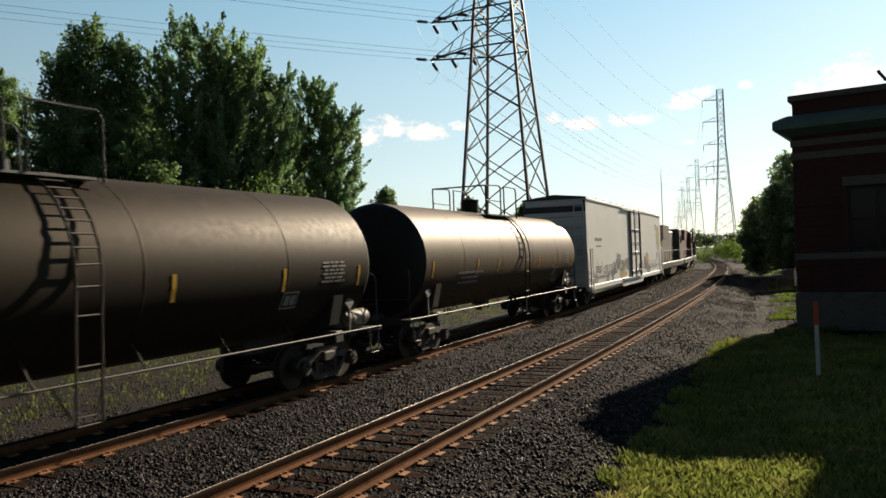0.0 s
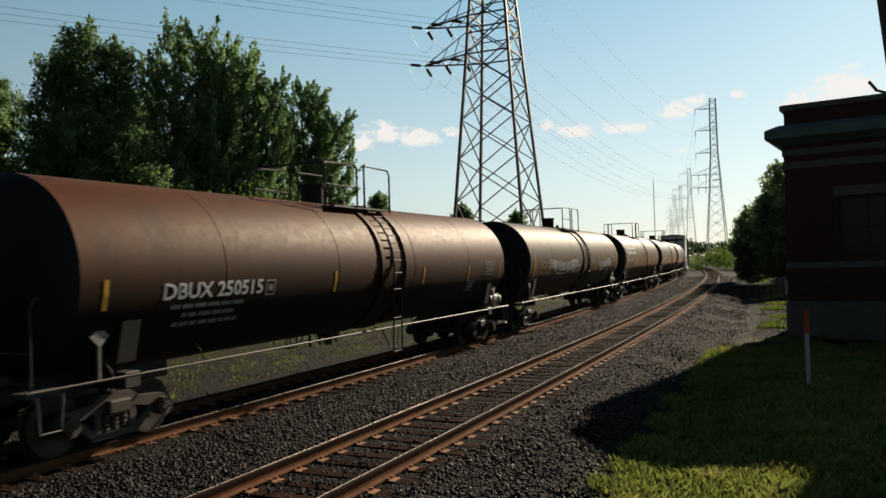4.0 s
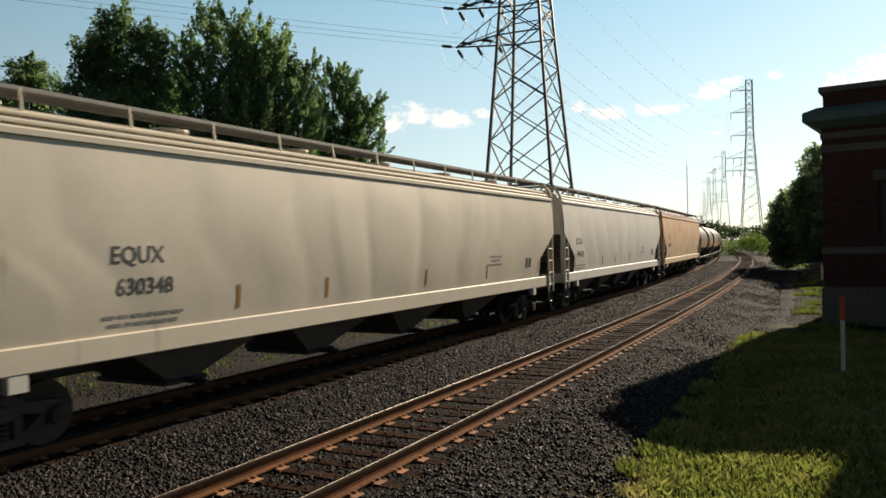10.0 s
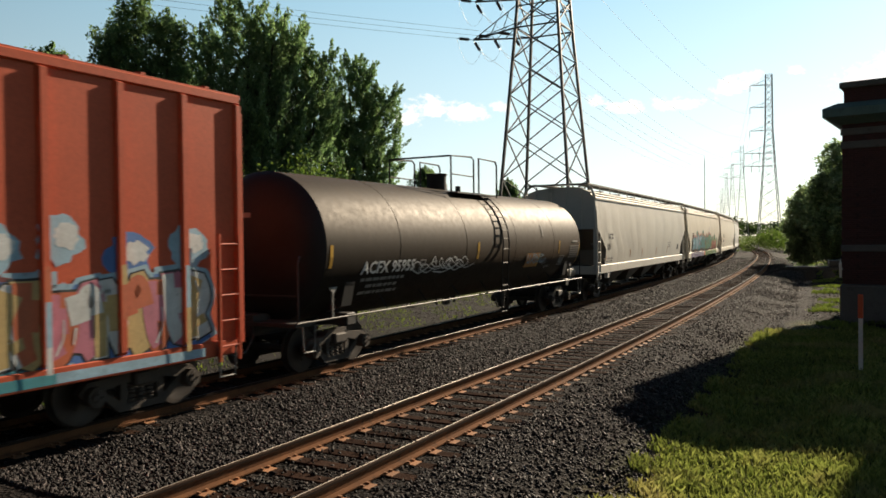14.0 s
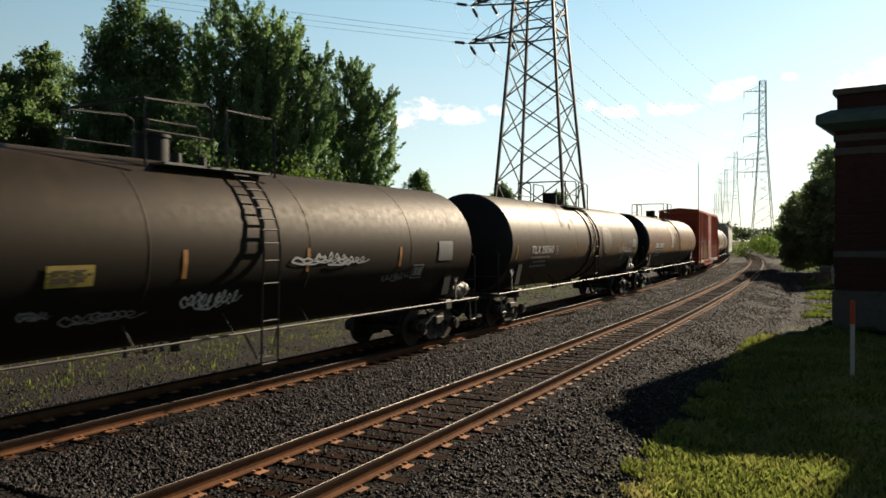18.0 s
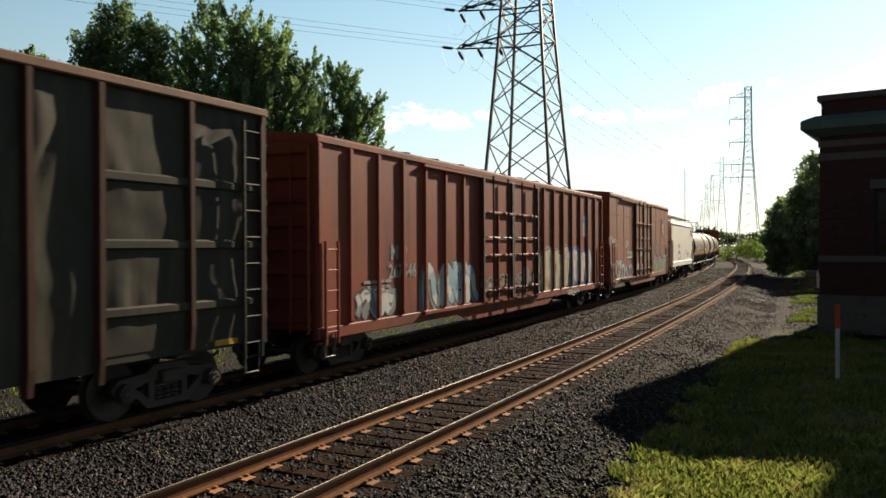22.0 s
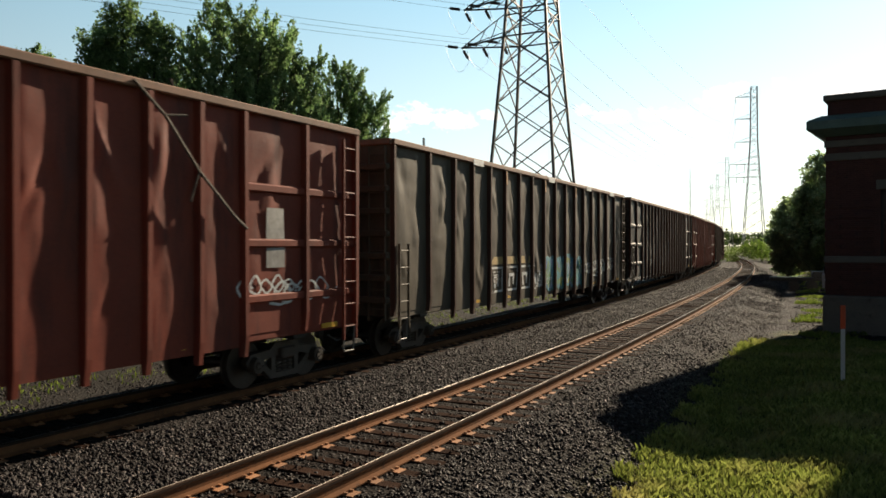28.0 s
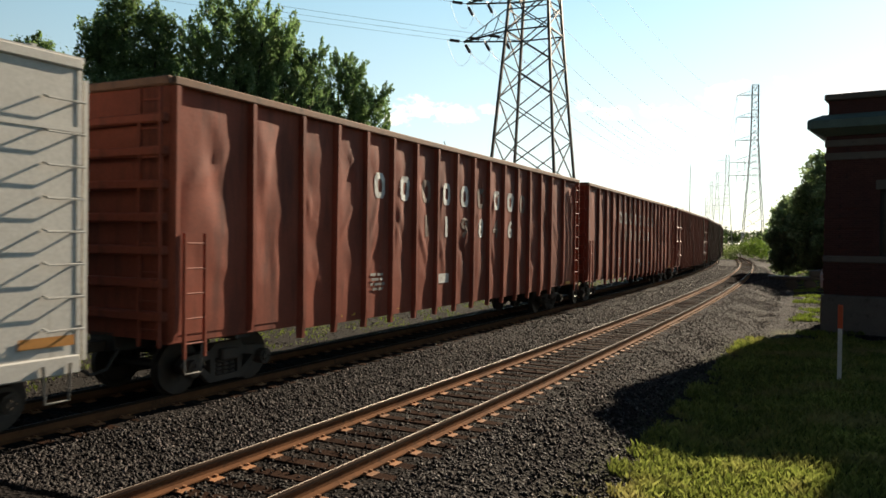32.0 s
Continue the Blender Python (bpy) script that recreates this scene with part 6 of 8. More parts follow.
def box_car(i, paint, label, style="rib", top=4.75, words=(), extra=None, door_w=3.0, double=True, door_paint=None, bottom=1.0, roof_paint=None, door_c=-0.3, end_ladder=True):
    """A boxcar: side posts or riveted sheets, sliding doors with bars, ribbed ends, ladders and a peaked roof."""
    car, half = car_empty("boxcar", label, i)
    L, W = half - 0.85, 1.54
    door_paint = door_paint or paint
    part("body", Form().box(-L, L, -W, W, bottom, top, 0.02), M[paint], car)
    roof = Form().prism_x([(-W - 0.03, top - 0.05), (-W - 0.03, top + 0.03), (0, top + 0.2), (W + 0.03, top + 0.03), (W + 0.03, top - 0.05)], -L - 0.02, L + 0.02)
    rf = part("roof", roof, M[roof_paint or "galv"], car)
    for k in range(14):
        x = -L + 0.7 + (2 * L - 1.4) * k / 13
        part("roof_rib", lambda: Form().prism_x([(-1.55, 0.02), (-1.55, 0.07), (0, 0.24), (1.55, 0.07), (1.55, 0.02)], -0.04, 0.04), M[roof_paint or "galv"], rf, key=("rr", roof_paint), at=(x, 0, top))
    part("eave", Form().box(-L, L, -W - 0.05, -W + 0.05, top - 0.14, top + 0.01, 0.02), M[paint], car)
    dx0, dx1 = door_c - door_w / 2, door_c + door_w / 2
    if style == "rib":
        n = int(2 * L / 1.15)
        for k in range(n + 1):
            x = -L + 0.06 + (2 * L - 0.12) * k / n
            if dx0 - 0.05 < x < dx1 + 0.05:
                continue
            part("side_post", lambda: Form().loft([[(-0.07, 0.01, bottom + 0.05), (0.07, 0.01, bottom + 0.05), (0.05, -0.075, bottom + 0.12), (-0.05, -0.075, bottom + 0.12)], [(-0.07, 0.01, top - 0.12), (0.07, 0.01, top - 0.12), (0.05, -0.075, top - 0.16), (-0.05, -0.075, top - 0.16)]]), M[paint], car, key=("bp", paint, top), at=(x, -W, 0))
    elif style == "sheet":
        n = int(2 * L / 1.6)
        for k in range(n + 1):
            x = -L + 0.03 + (2 * L - 0.06) * k / n
            part("sheet_seam", lambda: Form().box(-0.035, 0.035, -0.012, 0.002, bottom + 0.05, top - 0.15), M[paint], car, key=("bs", paint, top), at=(x, -W, 0))
        part("belt_seam", Form().box(-L, L, -W - 0.014, -W, top - 1.0, top - 0.93), M[paint], car)
    part("side_sill", Form().box(-L, L, -W - 0.03, -W + 0.1, bottom - 0.2, bottom + 0.06, 0.02).box(-L, L, W - 0.1, W + 0.03, bottom - 0.2, bottom + 0.06, 0.02), M[paint], car)
    part("sill_apron", Form().prism([(-4.4, bottom - 0.18), (-3.6, bottom - 0.42), (3.4, bottom - 0.42), (4.2, bottom - 0.18)], -W + 0.0, -W + 0.06), M[paint], car)
    part("centre_sill", Form().box(-half + 0.7, half - 0.7, -0.3, 0.3, 0.72, bottom, 0.02), M["steel_dark"], car)
    cells = ((dx0, (dx0 + dx1) / 2 - 0.01), ((dx0 + dx1) / 2 + 0.01, dx1)) if double else ((dx0, dx1),)
    for a, b in cells:
        d = part("sliding_door", Form().box(a, b, -W - 0.07, -W - 0.012, bottom + 0.05, top - 0.2, 0.015), M[door_paint], car, "sliding side door")
        if style == "rib" and not double:
            for k in range(16):
                z = bottom + 0.2 + k * (top - bottom - 0.55) / 15
                part("door_corrugation", lambda: Form().box(a + 0.08, b - 0.08, -0.045, 0.0, -0.05, 0.05, 0.02), M[door_paint], d, key=("dc", paint), at=(0, -W - 0.07, z))
        else:
            w3 = (b - a) / 4
            for x in (a + w3, b - w3):
                part("locking_bar", Form().rod((x, -W - 0.20, bottom + 0.0), (x, -W - 0.20, top - 0.12), 0.03, 6), M["door_bar"], d)
            hgt = top - bottom
            part("door_tie", Form().rod((a + 0.05, -W - 0.12, bottom + 0.5 * hgt), (b - 0.05, -W - 0.12, bottom + 0.5 * hgt), 0.02, 5), M["door_bar"], d)
            for z in (bottom + 0.09 * hgt, bottom + 0.36 * hgt, bottom + 0.69 * hgt):
                part("door_batten", Form().box(a + 0.05, b - 0.05, -W - 0.15, -W - 0.07, z - 0.035, z + 0.035, 0.01), M[door_paint], d)
            for x in (a, b - 0.1):
                part("door_edge", Form().box(x, x + 0.1, -W - 0.15, -W - 0.07, bottom + 0.05, top - 0.2, 0.01), M["door_bar"], d)
            part("door_stay", Form().box((a + b) / 2 - 0.04, (a + b) / 2 + 0.04, -W - 0.13, -W - 0.07, bottom + 0.15, bottom + 0.69 * hgt, 0.01), M[door_paint], d)
            part("door_handle", Form().path([((a + b) / 2 - 0.05, -W - 0.2, bottom + 0.35), ((a + b) / 2 + 0.25, -W - 0.24, bottom + 0.5), ((a + b) / 2 + 0.3, -W - 0.22, bottom + 0.8)], 0.03, 6), M["steel_dark"], d)
    part("door_track", Form().box(dx0 - door_w * 0.75, dx1 + 0.3, -W - 0.12, -W, top - 0.22, top - 0.15).box(dx0 - door_w * 0.75, dx1 + 0.3, -W - 0.12, -W, bottom - 0.02, bottom + 0.05), M[paint], car)
    for sd in (-1, 1):
        x = sd * L
        for k in range(8):
            z = bottom + 0.25 + k * (top - bottom - 0.5) / 7
            part("end_corrugation", lambda: Form().box(-0.07, 0.07, -1.42, 1.42, -0.12, 0.12, 0.04), M[paint], car, key=("ec", paint), at=(x + sd * 0.03, 0, z))
        if end_ladder or sd < 0:
            add_ladder("side_ladder", car, M[paint], 2.1, 0.44, 5, Matrix.Translation((x - sd * 0.38, -W - 0.12, 0.72)))
        add_ladder("end_ladder", car, M[paint], top - 1.2, 0.44, 9, pose(x + sd * 0.14, -W + 0.32, 0.95, 0, 0, 90))
        part("stirrup_step", stirrup_form, M["galv"], car, key="stirrup", at=(x - sd * 0.38, -W - 0.06, 0.46))
        part("body_bolster", Form().box(sd * (half - 2.5) - 0.2, sd * (half - 2.5) + 0.2, -1.45, 1.45, 0.88, bottom, 0.02), M["steel_dark"], car)
    for w, x, z, s, mt in words:
        lettering("reporting_mark", w, s, M[mt], car, x, -W - (0.016 if style != "rib" else 0.006), z, "stencilled reporting marks", 0.01)
    part("stencilled_data", bars_form(((0.12, 1.3, 0.07), (0.0, 1.0, 0.07), (-0.12, 1.25, 0.07)), i), M["pale_letter"], car, "small stencilled load data", at=(-L + 2.4, -W - 0.014, bottom + 0.75))
    if extra:
        extra(car, W, half)
    add_truck(car, -half + 2.5)
    add_truck(car, half - 2.5)
    add_couplers(car, half)
    return car


def locomotive(front, length, paint, label):
    car = thing("diesel_locomotive", label, "locomotive", "locomotives of the freight train")
    TRAIN.append((car, front - length / 2))
    h = length / 2
    part("frame", Form().box(-h + 0.6, h - 0.6, -1.5, 1.5, 1.0, 1.5, 0.03), M["loco"], car)
    part("long_hood", Form().box(-h + 1.4, h - 5.2, -0.95, 0.95, 1.5, 4.35, 0.12), M[paint], car)
    part("radiator", Form().prism_x([(-1.5, 3.5), (-1.55, 4.6), (1.55, 4.6), (1.5, 3.5)], -h + 1.6, -h + 6.2), M[paint], car, "flared radiator")
    cab = part("cab", Form().box(h - 5.2, h - 2.6, -1.5, 1.5, 1.5, 4.6, 0.1), M[paint], car)
    for x in (h - 4.6, h - 3.5):
        part("cab_window", Form().box(x, x + 0.75, -1.52, -1.46, 3.2, 4.0), M["glass"], cab)
    part("nose", Form().box(h - 2.6, h - 1.0, -1.0, 1.0, 1.5, 3.5, 0.15), M[paint], car)
    part("fuel_tank", Form().prism_x([(-1.45, 1.0), (-1.3, 0.4), (1.3, 0.4), (1.45, 1.0)], -2.6, 2.6), M["tan_panel"], car, "pale dusty fuel tank")
    part("exhaust_stack", Form().box(0.4, 1.4, -0.4, 0.4, 4.35, 4.7, 0.05), M["loco"], car)
    r = Form()
    for q in (-1, 1):
        r.path([(-h + 1.0, q * 1.45, 2.5), (h - 5.3, q * 1.45, 2.5)], 0.02, 5)
        for k in range(9):
            x = -h + 1.0 + k * (2 * h - 6.4) / 8
            r.path([(x, q * 1.45, 1.5), (x, q * 1.45, 2.5)], 0.02, 5)
    part("handrail", r, M["galv"], car)
    for x in (-h + 3.2, h - 3.6):
        add_truck(car, x)
    add_couplers(car, h)

# ---- paint on single cars ----
def marks_owner(car, wall, half):
    name_shapes(car, -7.7, -3.95, 3.1, 0.46, 6, wall, "white_letter", "white blocks of a painted owner's name")
    patch("yellow_label", car, -7.9, -7.78, 2.1, 2.7, wall, "yellow", "yellow reflective strip")
    scrawl(car, 4.0, 6.0, 2.0, 2.3, wall, "grey", 31, 5, 0.012)


def marks_scrawled(car, wall, half):
    skin = lambda x, z: wall(z)
    hug(lettering("reporting_mark", "UTLX", 0.40, M["orange_tape"], car, -6.9, wall(2.45), 2.45, "faded orange reporting marks", 0.008), skin)
    for x0, x1, sd in ((-6.0, -1.3, 41), (3.6, 6.7, 45)):
        scrawl(car, x0, x1, 2.1, 2.75, wall, "white", sd, 18, 0.03)
        scrawl(car, x0, x1, 2.15, 2.8, lambda z: wall(z) + 0.003, "grey", sd + 1, 14, 0.04)
    scrawl(car, 1.4, 2.2, 2.4, 2.8, wall, "grey", 43, 5, 0.015)
    hug(part("owner_panel", bars_form(((0.26, 0.95, 0.07), (0.14, 1.0, 0.06), (0.03, 0.9, 0.06), (-0.08, 1.0, 0.06), (-0.19, 0.8, 0.06)), 77), M["orange_tape"], car, "faded orange lines of owner's data", at=(7.65, wall(2.4), 2.4)), skin)
    patch("yellow_stripe", car, 8.35, 8.47, 1.9, 3.0, wall, "yellow", "long yellow stripe")
    patch("yellow_stripe", car, -8.2, -8.08, 1.9, 2.9, wall, "yellow", "long yellow stripe")


def marks_panel(car, wall, half):
    scrawl(car, -4.3, -1.8, 1.75, 2.35, wall, "white", 51, 9, 0.02)
    patch("orange_panel", car, 2.75, 3.9, 1.74, 2.19, wall, "orange_tape", "faded orange panel")
    patch("yellow_edge", car, 3.78, 3.9, 1.74, 2.19, lambda z: wall(z) - 0.003, "yellow", "yellow edge of the orange panel")
    scrawl(car, 2.9, 4.2, 1.72, 2.35, lambda z: wall(z) - 0.004, "pale_blue", 52, 7, 0.018)
    scrawl(car, 4.1, 4.6, 1.8, 2.1, wall, "grey", 53, 4, 0.014)
    scrawl(car, 4.7, 5.1, 1.65, 1.8, wall, "grey", 54, 4, 0.012)
    patch("pale_run", car, 4.0, 4.12, 2.75, 3.15, wall, "splash", "pale run of dried load")
    patch("head_tape", car, half - 1.58, half - 1.52, 1.75, 2.5, wall, "yellow", "yellow reflective tape along the head seam")
    hug(part("panel_title", Form().box(-0.3, 0.3, -0.004, 0.004, -0.03, 0.03), M["pale_letter"], car, at=(7.45, wall(2.55), 2.55)), lambda x, z: wall(z))


def marks_tag(car, wall, half):
    scrawl(car, 5.2, 7.3, 2.1, 2.6, wall, "white", 61, 7, 0.028)
    patch("pale_sheet", car, 7.5, 8.3, 2.4, 2.8, wall, "grey", "pale blank sign")
    rng = random.Random(8)
    for k in range(7):
        x, z = rng.uniform(-3.4, -1.0), rng.uniform(3.2, 3.9)
        blotch("dried_splash", car, x, z, rng.uniform(0.08, 0.2), rng.uniform(0.06, 0.14), wall, "splash", "pale splash of dried load", 90 + k, 0.5)
    blotch("painted_disc", car, 2.7, 2.78, 0.78, 0.62, wall, "faded_disc", "faded yellow painted disc", 99, 0.04)


def marks_tags(car, wall, half):
    patch("yellow_label", car, -3.62, -2.89, 2.1, 2.4, wall, "yellow_sign", "yellow label with dark print")
    hug(part("stencilled_data", bars_form(((0.06, 0.6, 0.025), (-0.0, 0.64, 0.035), (-0.09, 0.6, 0.06)), 74), M["door_bar"], car, "dark print on the label", at=(-3.25, wall(2.25) - 0.006, 2.25)), lambda x, z: wall(z) - 0.004)
    scrawl(car, -1.05, 0.05, 1.5, 2.0, wall, "white", 71, 9, 0.022)
    scrawl(car, 1.6, 3.7, 2.2, 2.5, wall, "white", 72, 9, 0.024)
    scrawl(car, 4.8, 5.8, 1.75, 2.05, wall, "grey", 73, 6, 0.016)
    scrawl(car, -3.85, -3.5, 1.65, 1.85, wall, "grey", 75, 3, 0.016)
    scrawl(car, -3.1, -2.1, 1.5, 1.75, wall, "grey", 76, 6, 0.016)
    patch("pale_sheet", car, 7.2, 7.95, 2.22, 2.72, wall, "grey", "pale blank sign")


def marks_pieces(car, wall, half):
    piece(car, -8.2, -3.6, 1.56, 2.75, wall, ("teal", "pale_blue"), 81, 4, "maroon", "orange", "black", 0.34)
    piece(car, -3.7, -0.9, 1.56, 2.8, wall, ("teal", "sea"), 89, 3, "maroon", "orange", "black", 0.34)
    piece(car, -0.7, 3.3, 1.56, 2.75, wall, ("moss", "sea"), 82, 5, "maroon", "orange", "black", 0.33)
    for k, (x, r, h) in enumerate(((3.9, 0.62, 2.62), (5.0, 0.5, 2.45), (5.75, 0.62, 2.78), (6.5, 0.5, 2.5), (7.6, 0.6, 2.5))):
        for nm, q, c, up in (("cloud_outline", 0.04, "black", 0.001), ("cloud", 0.0, "moss", 0.0022)):
            f = Form()
            n = 16
            rim = [(x + (r + q) * math.cos(t), max(1.56, h - 0.45 + (0.45 + q) * math.sin(t))) for t in (2 * math.pi * j / n for j in range(n))]
            f.add([(x, wall(h - 0.45) - up - 0.0004 * k, h - 0.45)] + [(a, wall(b) - up - 0.0004 * k, b) for a, b in rim], [(0, 1 + j, 1 + (j + 1) % n) for j in range(n)])
            part("graffiti_" + nm, f, flat_colour("spray_" + c, SPRAY[c]), car, "rounded green sprayed cloud" if c == "moss" else "dark rim of the sprayed cloud")
    piece(car, 3.9, 7.5, 1.58, 2.28, wall, ("orange", "maroon"), 83, 6, "maroon", "sand", None, 0.36)
    ribbon_up = Form()
    ribbon(ribbon_up, [(1.75, 2.55), (1.7, 3.0), (1.78, 3.35)], 0.4, 0.1, wall, 0.005)
    ribbon(ribbon_up, [(2.3, 2.5), (2.3, 2.85)], 0.26, 0.08, wall, 0.0055)
    part("graffiti_smoke", ribbon_up, flat_colour("spray_violet", SPRAY["violet"]), car, "violet sprayed wisp")
    for k, (x, z, c) in enumerate(((-5.9, 2.8, "sea"), (-2.4, 2.85, "sea"), (-1.2, 2.5, "sea"))):
        blotch("graffiti_cloud", car, x, z, 0.45, 0.26, lambda v: wall(v) + 0.003, "spray_" + c, "sea-green sprayed cloud", 300 + k, 0.22)
    for x0, x1, c in ((-8.5, -1.2, "lilac"), (-1.2, -0.3, "orange"), (-0.3, 8.2, "lime")):
        patch("sprayed_sill", car, x0, x1, 1.18, 1.50, -1.602, c, "side sill under sprayed colour")
    piece(car, -8.2, -1.3, 1.17, 1.50, -1.609, ("white", "lilac"), 84, 9, "violet", None, None, 0.3, lift=0.002)
    piece(car, 0.0, 8.0, 1.17, 1.45, -1.609, ("moss", "lime"), 85, 12, "moss", None, None, 0.25, lift=0.002)


def marks_red_box(car, w, half):
    for k, (x, r) in enumerate(((-8.0, 0.5), (-6.9, 0.45), (-5.6, 0.55), (-4.3, 0.5), (-2.9, 0.6), (2.4, 0.4), (3.5, 0.3), (4.6, 0.34), (5.5, 0.35), (6.6, 0.4), (7.7, 0.4))):
        blotch("sprayed_cloud", car, x, 2.5 + 0.12 * (k % 3), r, 0.34, lambda z: -w - 0.001, "spray_pale_blue" if k % 3 else "spray_blue", "blue sprayed cloud", 310 + k, 0.2)
        blotch("sprayed_cloud", car, x + 0.1, 2.55 + 0.12 * (k % 3), r * 0.55, 0.17, lambda z: -w - 0.003, "spray_white", "white heart of the sprayed cloud", 330 + k, 0.2)
    piece(car, -8.7, -5.0, 0.98, 2.5, -w - 0.006, ("cream", "sand", "white"), 91, 8, "black", "teal", "black", 0.23)
    piece(car, -5.1, -1.7, 0.98, 2.5, -w - 0.006, ("sand", "cream", "moss"), 92, 8, "black", "pale_blue", "maroon", 0.22)
    piece(car, 1.8, 5.0, 0.98, 2.42, -w - 0.006, ("sand", "orange", "sand", "white"), 93, 8, "black", "maroon", "teal", 0.22)
    piece(car, 4.9, 8.05, 0.98, 2.3, -w - 0.006, ("sand", "orange", "pink", "white"), 94, 8, "black", "pale_blue", "blue", 0.22)
    spray_posts(car, w, half, -8.6, -1.4, 0.98, 2.5, ("sand", "cream", "white", "black", "moss", "orange"), 96)
    spray_posts(car, w, half, 1.8, 8.4, 0.98, 2.4, ("sand", "pale_blue", "white", "black", "orange"), 97)
    rng = random.Random(98)
    for k in range(7):  # paint on the lower corrugations of the door
        z = 1.2 + k * 0.24
        x = -1.72
        reach = 1.1 if k < 2 else 0.6 - 0.16 * k
        while x < reach:
            b = min(reach, x + rng.uniform(0.15, 0.6))
            patch("sprayed_door", car, x, b, z - 0.045, z + 0.045, -w - 0.118, rng.choice(("cream", "cream", "white", "sand", "moss", "pale_blue")), "door corrugation under sprayed colour")
            x = b
    for x0, x1, c in ((-8.6, -6.0, "moss"), (-6.0, -3.5, "teal"), (-3.5, -1.0, "moss"), (-1.0, 2.0, "teal"), (2.0, 5.4, "teal"), (5.4, 8.0, "pale_blue")):
        patch("sprayed_sill", car, x0, x1, 0.84, 0.98, -w - 0.032, c, "side sill under sprayed colour")


def marks_brown_box(car, w, half):
    piece(car, 3.0, 8.4, 0.95, 1.98, -w - 0.016, ("moss", "lime", "moss"), 101, 9, "violet", "violet", "pink", 0.2)
    for k, (x, z, r) in enumerate(((3.5, 1.9, 0.26), (4.2, 1.4, 0.3), (5.2, 1.85, 0.3), (6.4, 1.3, 0.32), (7.3, 1.75, 0.28), (8.3, 1.25, 0.3))):
        blotch("pink_spray", car, x, z, r, 0.14, lambda v: -w - 0.034, "spray_pink", "pink sprayed patch", 340 + k, 0.2)
    scrawl(car, 6.6, 8.8, 1.95, 2.15, -w - 0.03, "pale_blue", 106, 12, 0.03)
    piece(car, -8.7, -6.5, 0.95, 2.0, -w - 0.016, ("box_grey", "white"), 102, 2, "white", None, None, 0.16)
    piece(car, -6.5, -3.6, 0.95, 1.75, -w - 0.016, ("white", "pale_blue"), 103, 3, "grey", None, None, 0.16)
    scrawl(car, -8.9, -7.6, 2.5, 3.5, -w - 0.016, "white", 104, 8, 0.02)
    scrawl(car, 3.2, 6.4, 2.1, 3.2, -w - 0.016, "grey", 105, 16, 0.016)
    for x, z, r, c in ((-1.35, 2.28, 0.24, "white"), (-0.9, 1.45, 0.3, "white"), (-2.3, 1.5, 0.3, "cream"), (0.9, 2.1, 0.2, "cream")):
        blotch("paint_smear", car, x, z, r, r * 0.8, lambda v: -w - 0.078, "spray_" + c, "pale smear on the plug door", int(350 + 10 * x), 0.14)
    f = Form().prism([(-0.42, 0.55), (-0.42, -0.1), (-0.25, -0.42), (0, -0.58), (0.25, -0.42), (0.42, -0.1), (0.42, 0.55)], -0.006, 0.006)
    part("shield_sign", f, flat_colour("faded_shield_paint", (0.34, 0.26, 0.22)), car, "faded plain shield emblem", at=(6.6, -w - 0.02, 3.9))
    part("shield_top", Form().box(-0.42, 0.42, -0.007, 0.007, 0.22, 0.55), flat_colour("dark_shield_paint", (0.10, 0.08, 0.09)), car, "dark top of the shield emblem", at=(6.6, -w - 0.026, 3.9))


def marks_red_double(car, w, half):
    piece(car, 2.6, 5.9, 0.98, 2.72, -w - 0.002, ("cream", "cream"), 111, 5, "black", "grey", "grey", 0.2, True, 0.04)
    blotch("bubble_rim", car, 2.75, 1.95, 0.5, 0.38, lambda z: -w - 0.001, "spray_grey", "grey rim of the cream bubble", 361, 0.05)
    blotch("bubble", car, 2.75, 1.97, 0.42, 0.31, lambda z: -w - 0.004, "spray_cream", "cream sprayed bubble", 362, 0.05)
    piece(car, 6.1, 9.2, 1.08, 2.62, -w - 0.002, ("white", "white"), 112, 5, "blue", "blue", "blue", 0.23, True, 0.03)
    piece(car, -6.4, -2.95, 0.98, 2.35, -w - 0.002, ("white", "pale_blue"), 113, 4, "black", None, "grey", 0.28, True, 0.05)
    scrawl(car, 5.6, 6.2, 2.2, 2.6, -w - 0.02, "white", 115, 6, 0.03)
    scrawl(car, 5.9, 7.2, 0.72, 1.05, -w - 0.035, "white", 118, 9, 0.02)
    for x, z, r, c in ((-2.2, 1.4, 0.22, "sand"), (-1.2, 1.5, 0.25, "orange"), (0.9, 1.7, 0.34, "grey"), (-0.3, 2.0, 0.2, "cream")):
        blotch("paint_smear", car, x, z, r, r * 0.9, lambda v: -w - 0.075, "spray_" + c, "smear of paint on the door", int(370 + 10 * x), 0.14)
    scrawl(car, -2.4, 1.7, 1.2, 2.0, -w - 0.078, "grey", 116, 10, 0.03)
    piece(car, -9.6, -7.8, 1.05, 1.8, -w - 0.002, ("grey", "white"), 114, 3, "black")
    spray_posts(car, w, half, 2.9, 6.0, 1.1, 2.5, ("cream", "cream", "grey"), 116)
    spray_posts(car, w, half, 6.1, 9.3, 1.2, 2.4, ("white", "white", "blue"), 119)
    spray_posts(car, w, half, -6.0, -3.5, 1.1, 1.9, ("white", "grey"), 117)
    patch("emblem", car, 8.0, 8.75, 3.1, 3.72, -w - 0.004, "pale_letter", "pale lower part of a faded shield emblem")
    patch("emblem", car, 8.0, 8.75, 3.76, 4.0, -w - 0.004, "spray_blue", "dark top of the shield emblem")


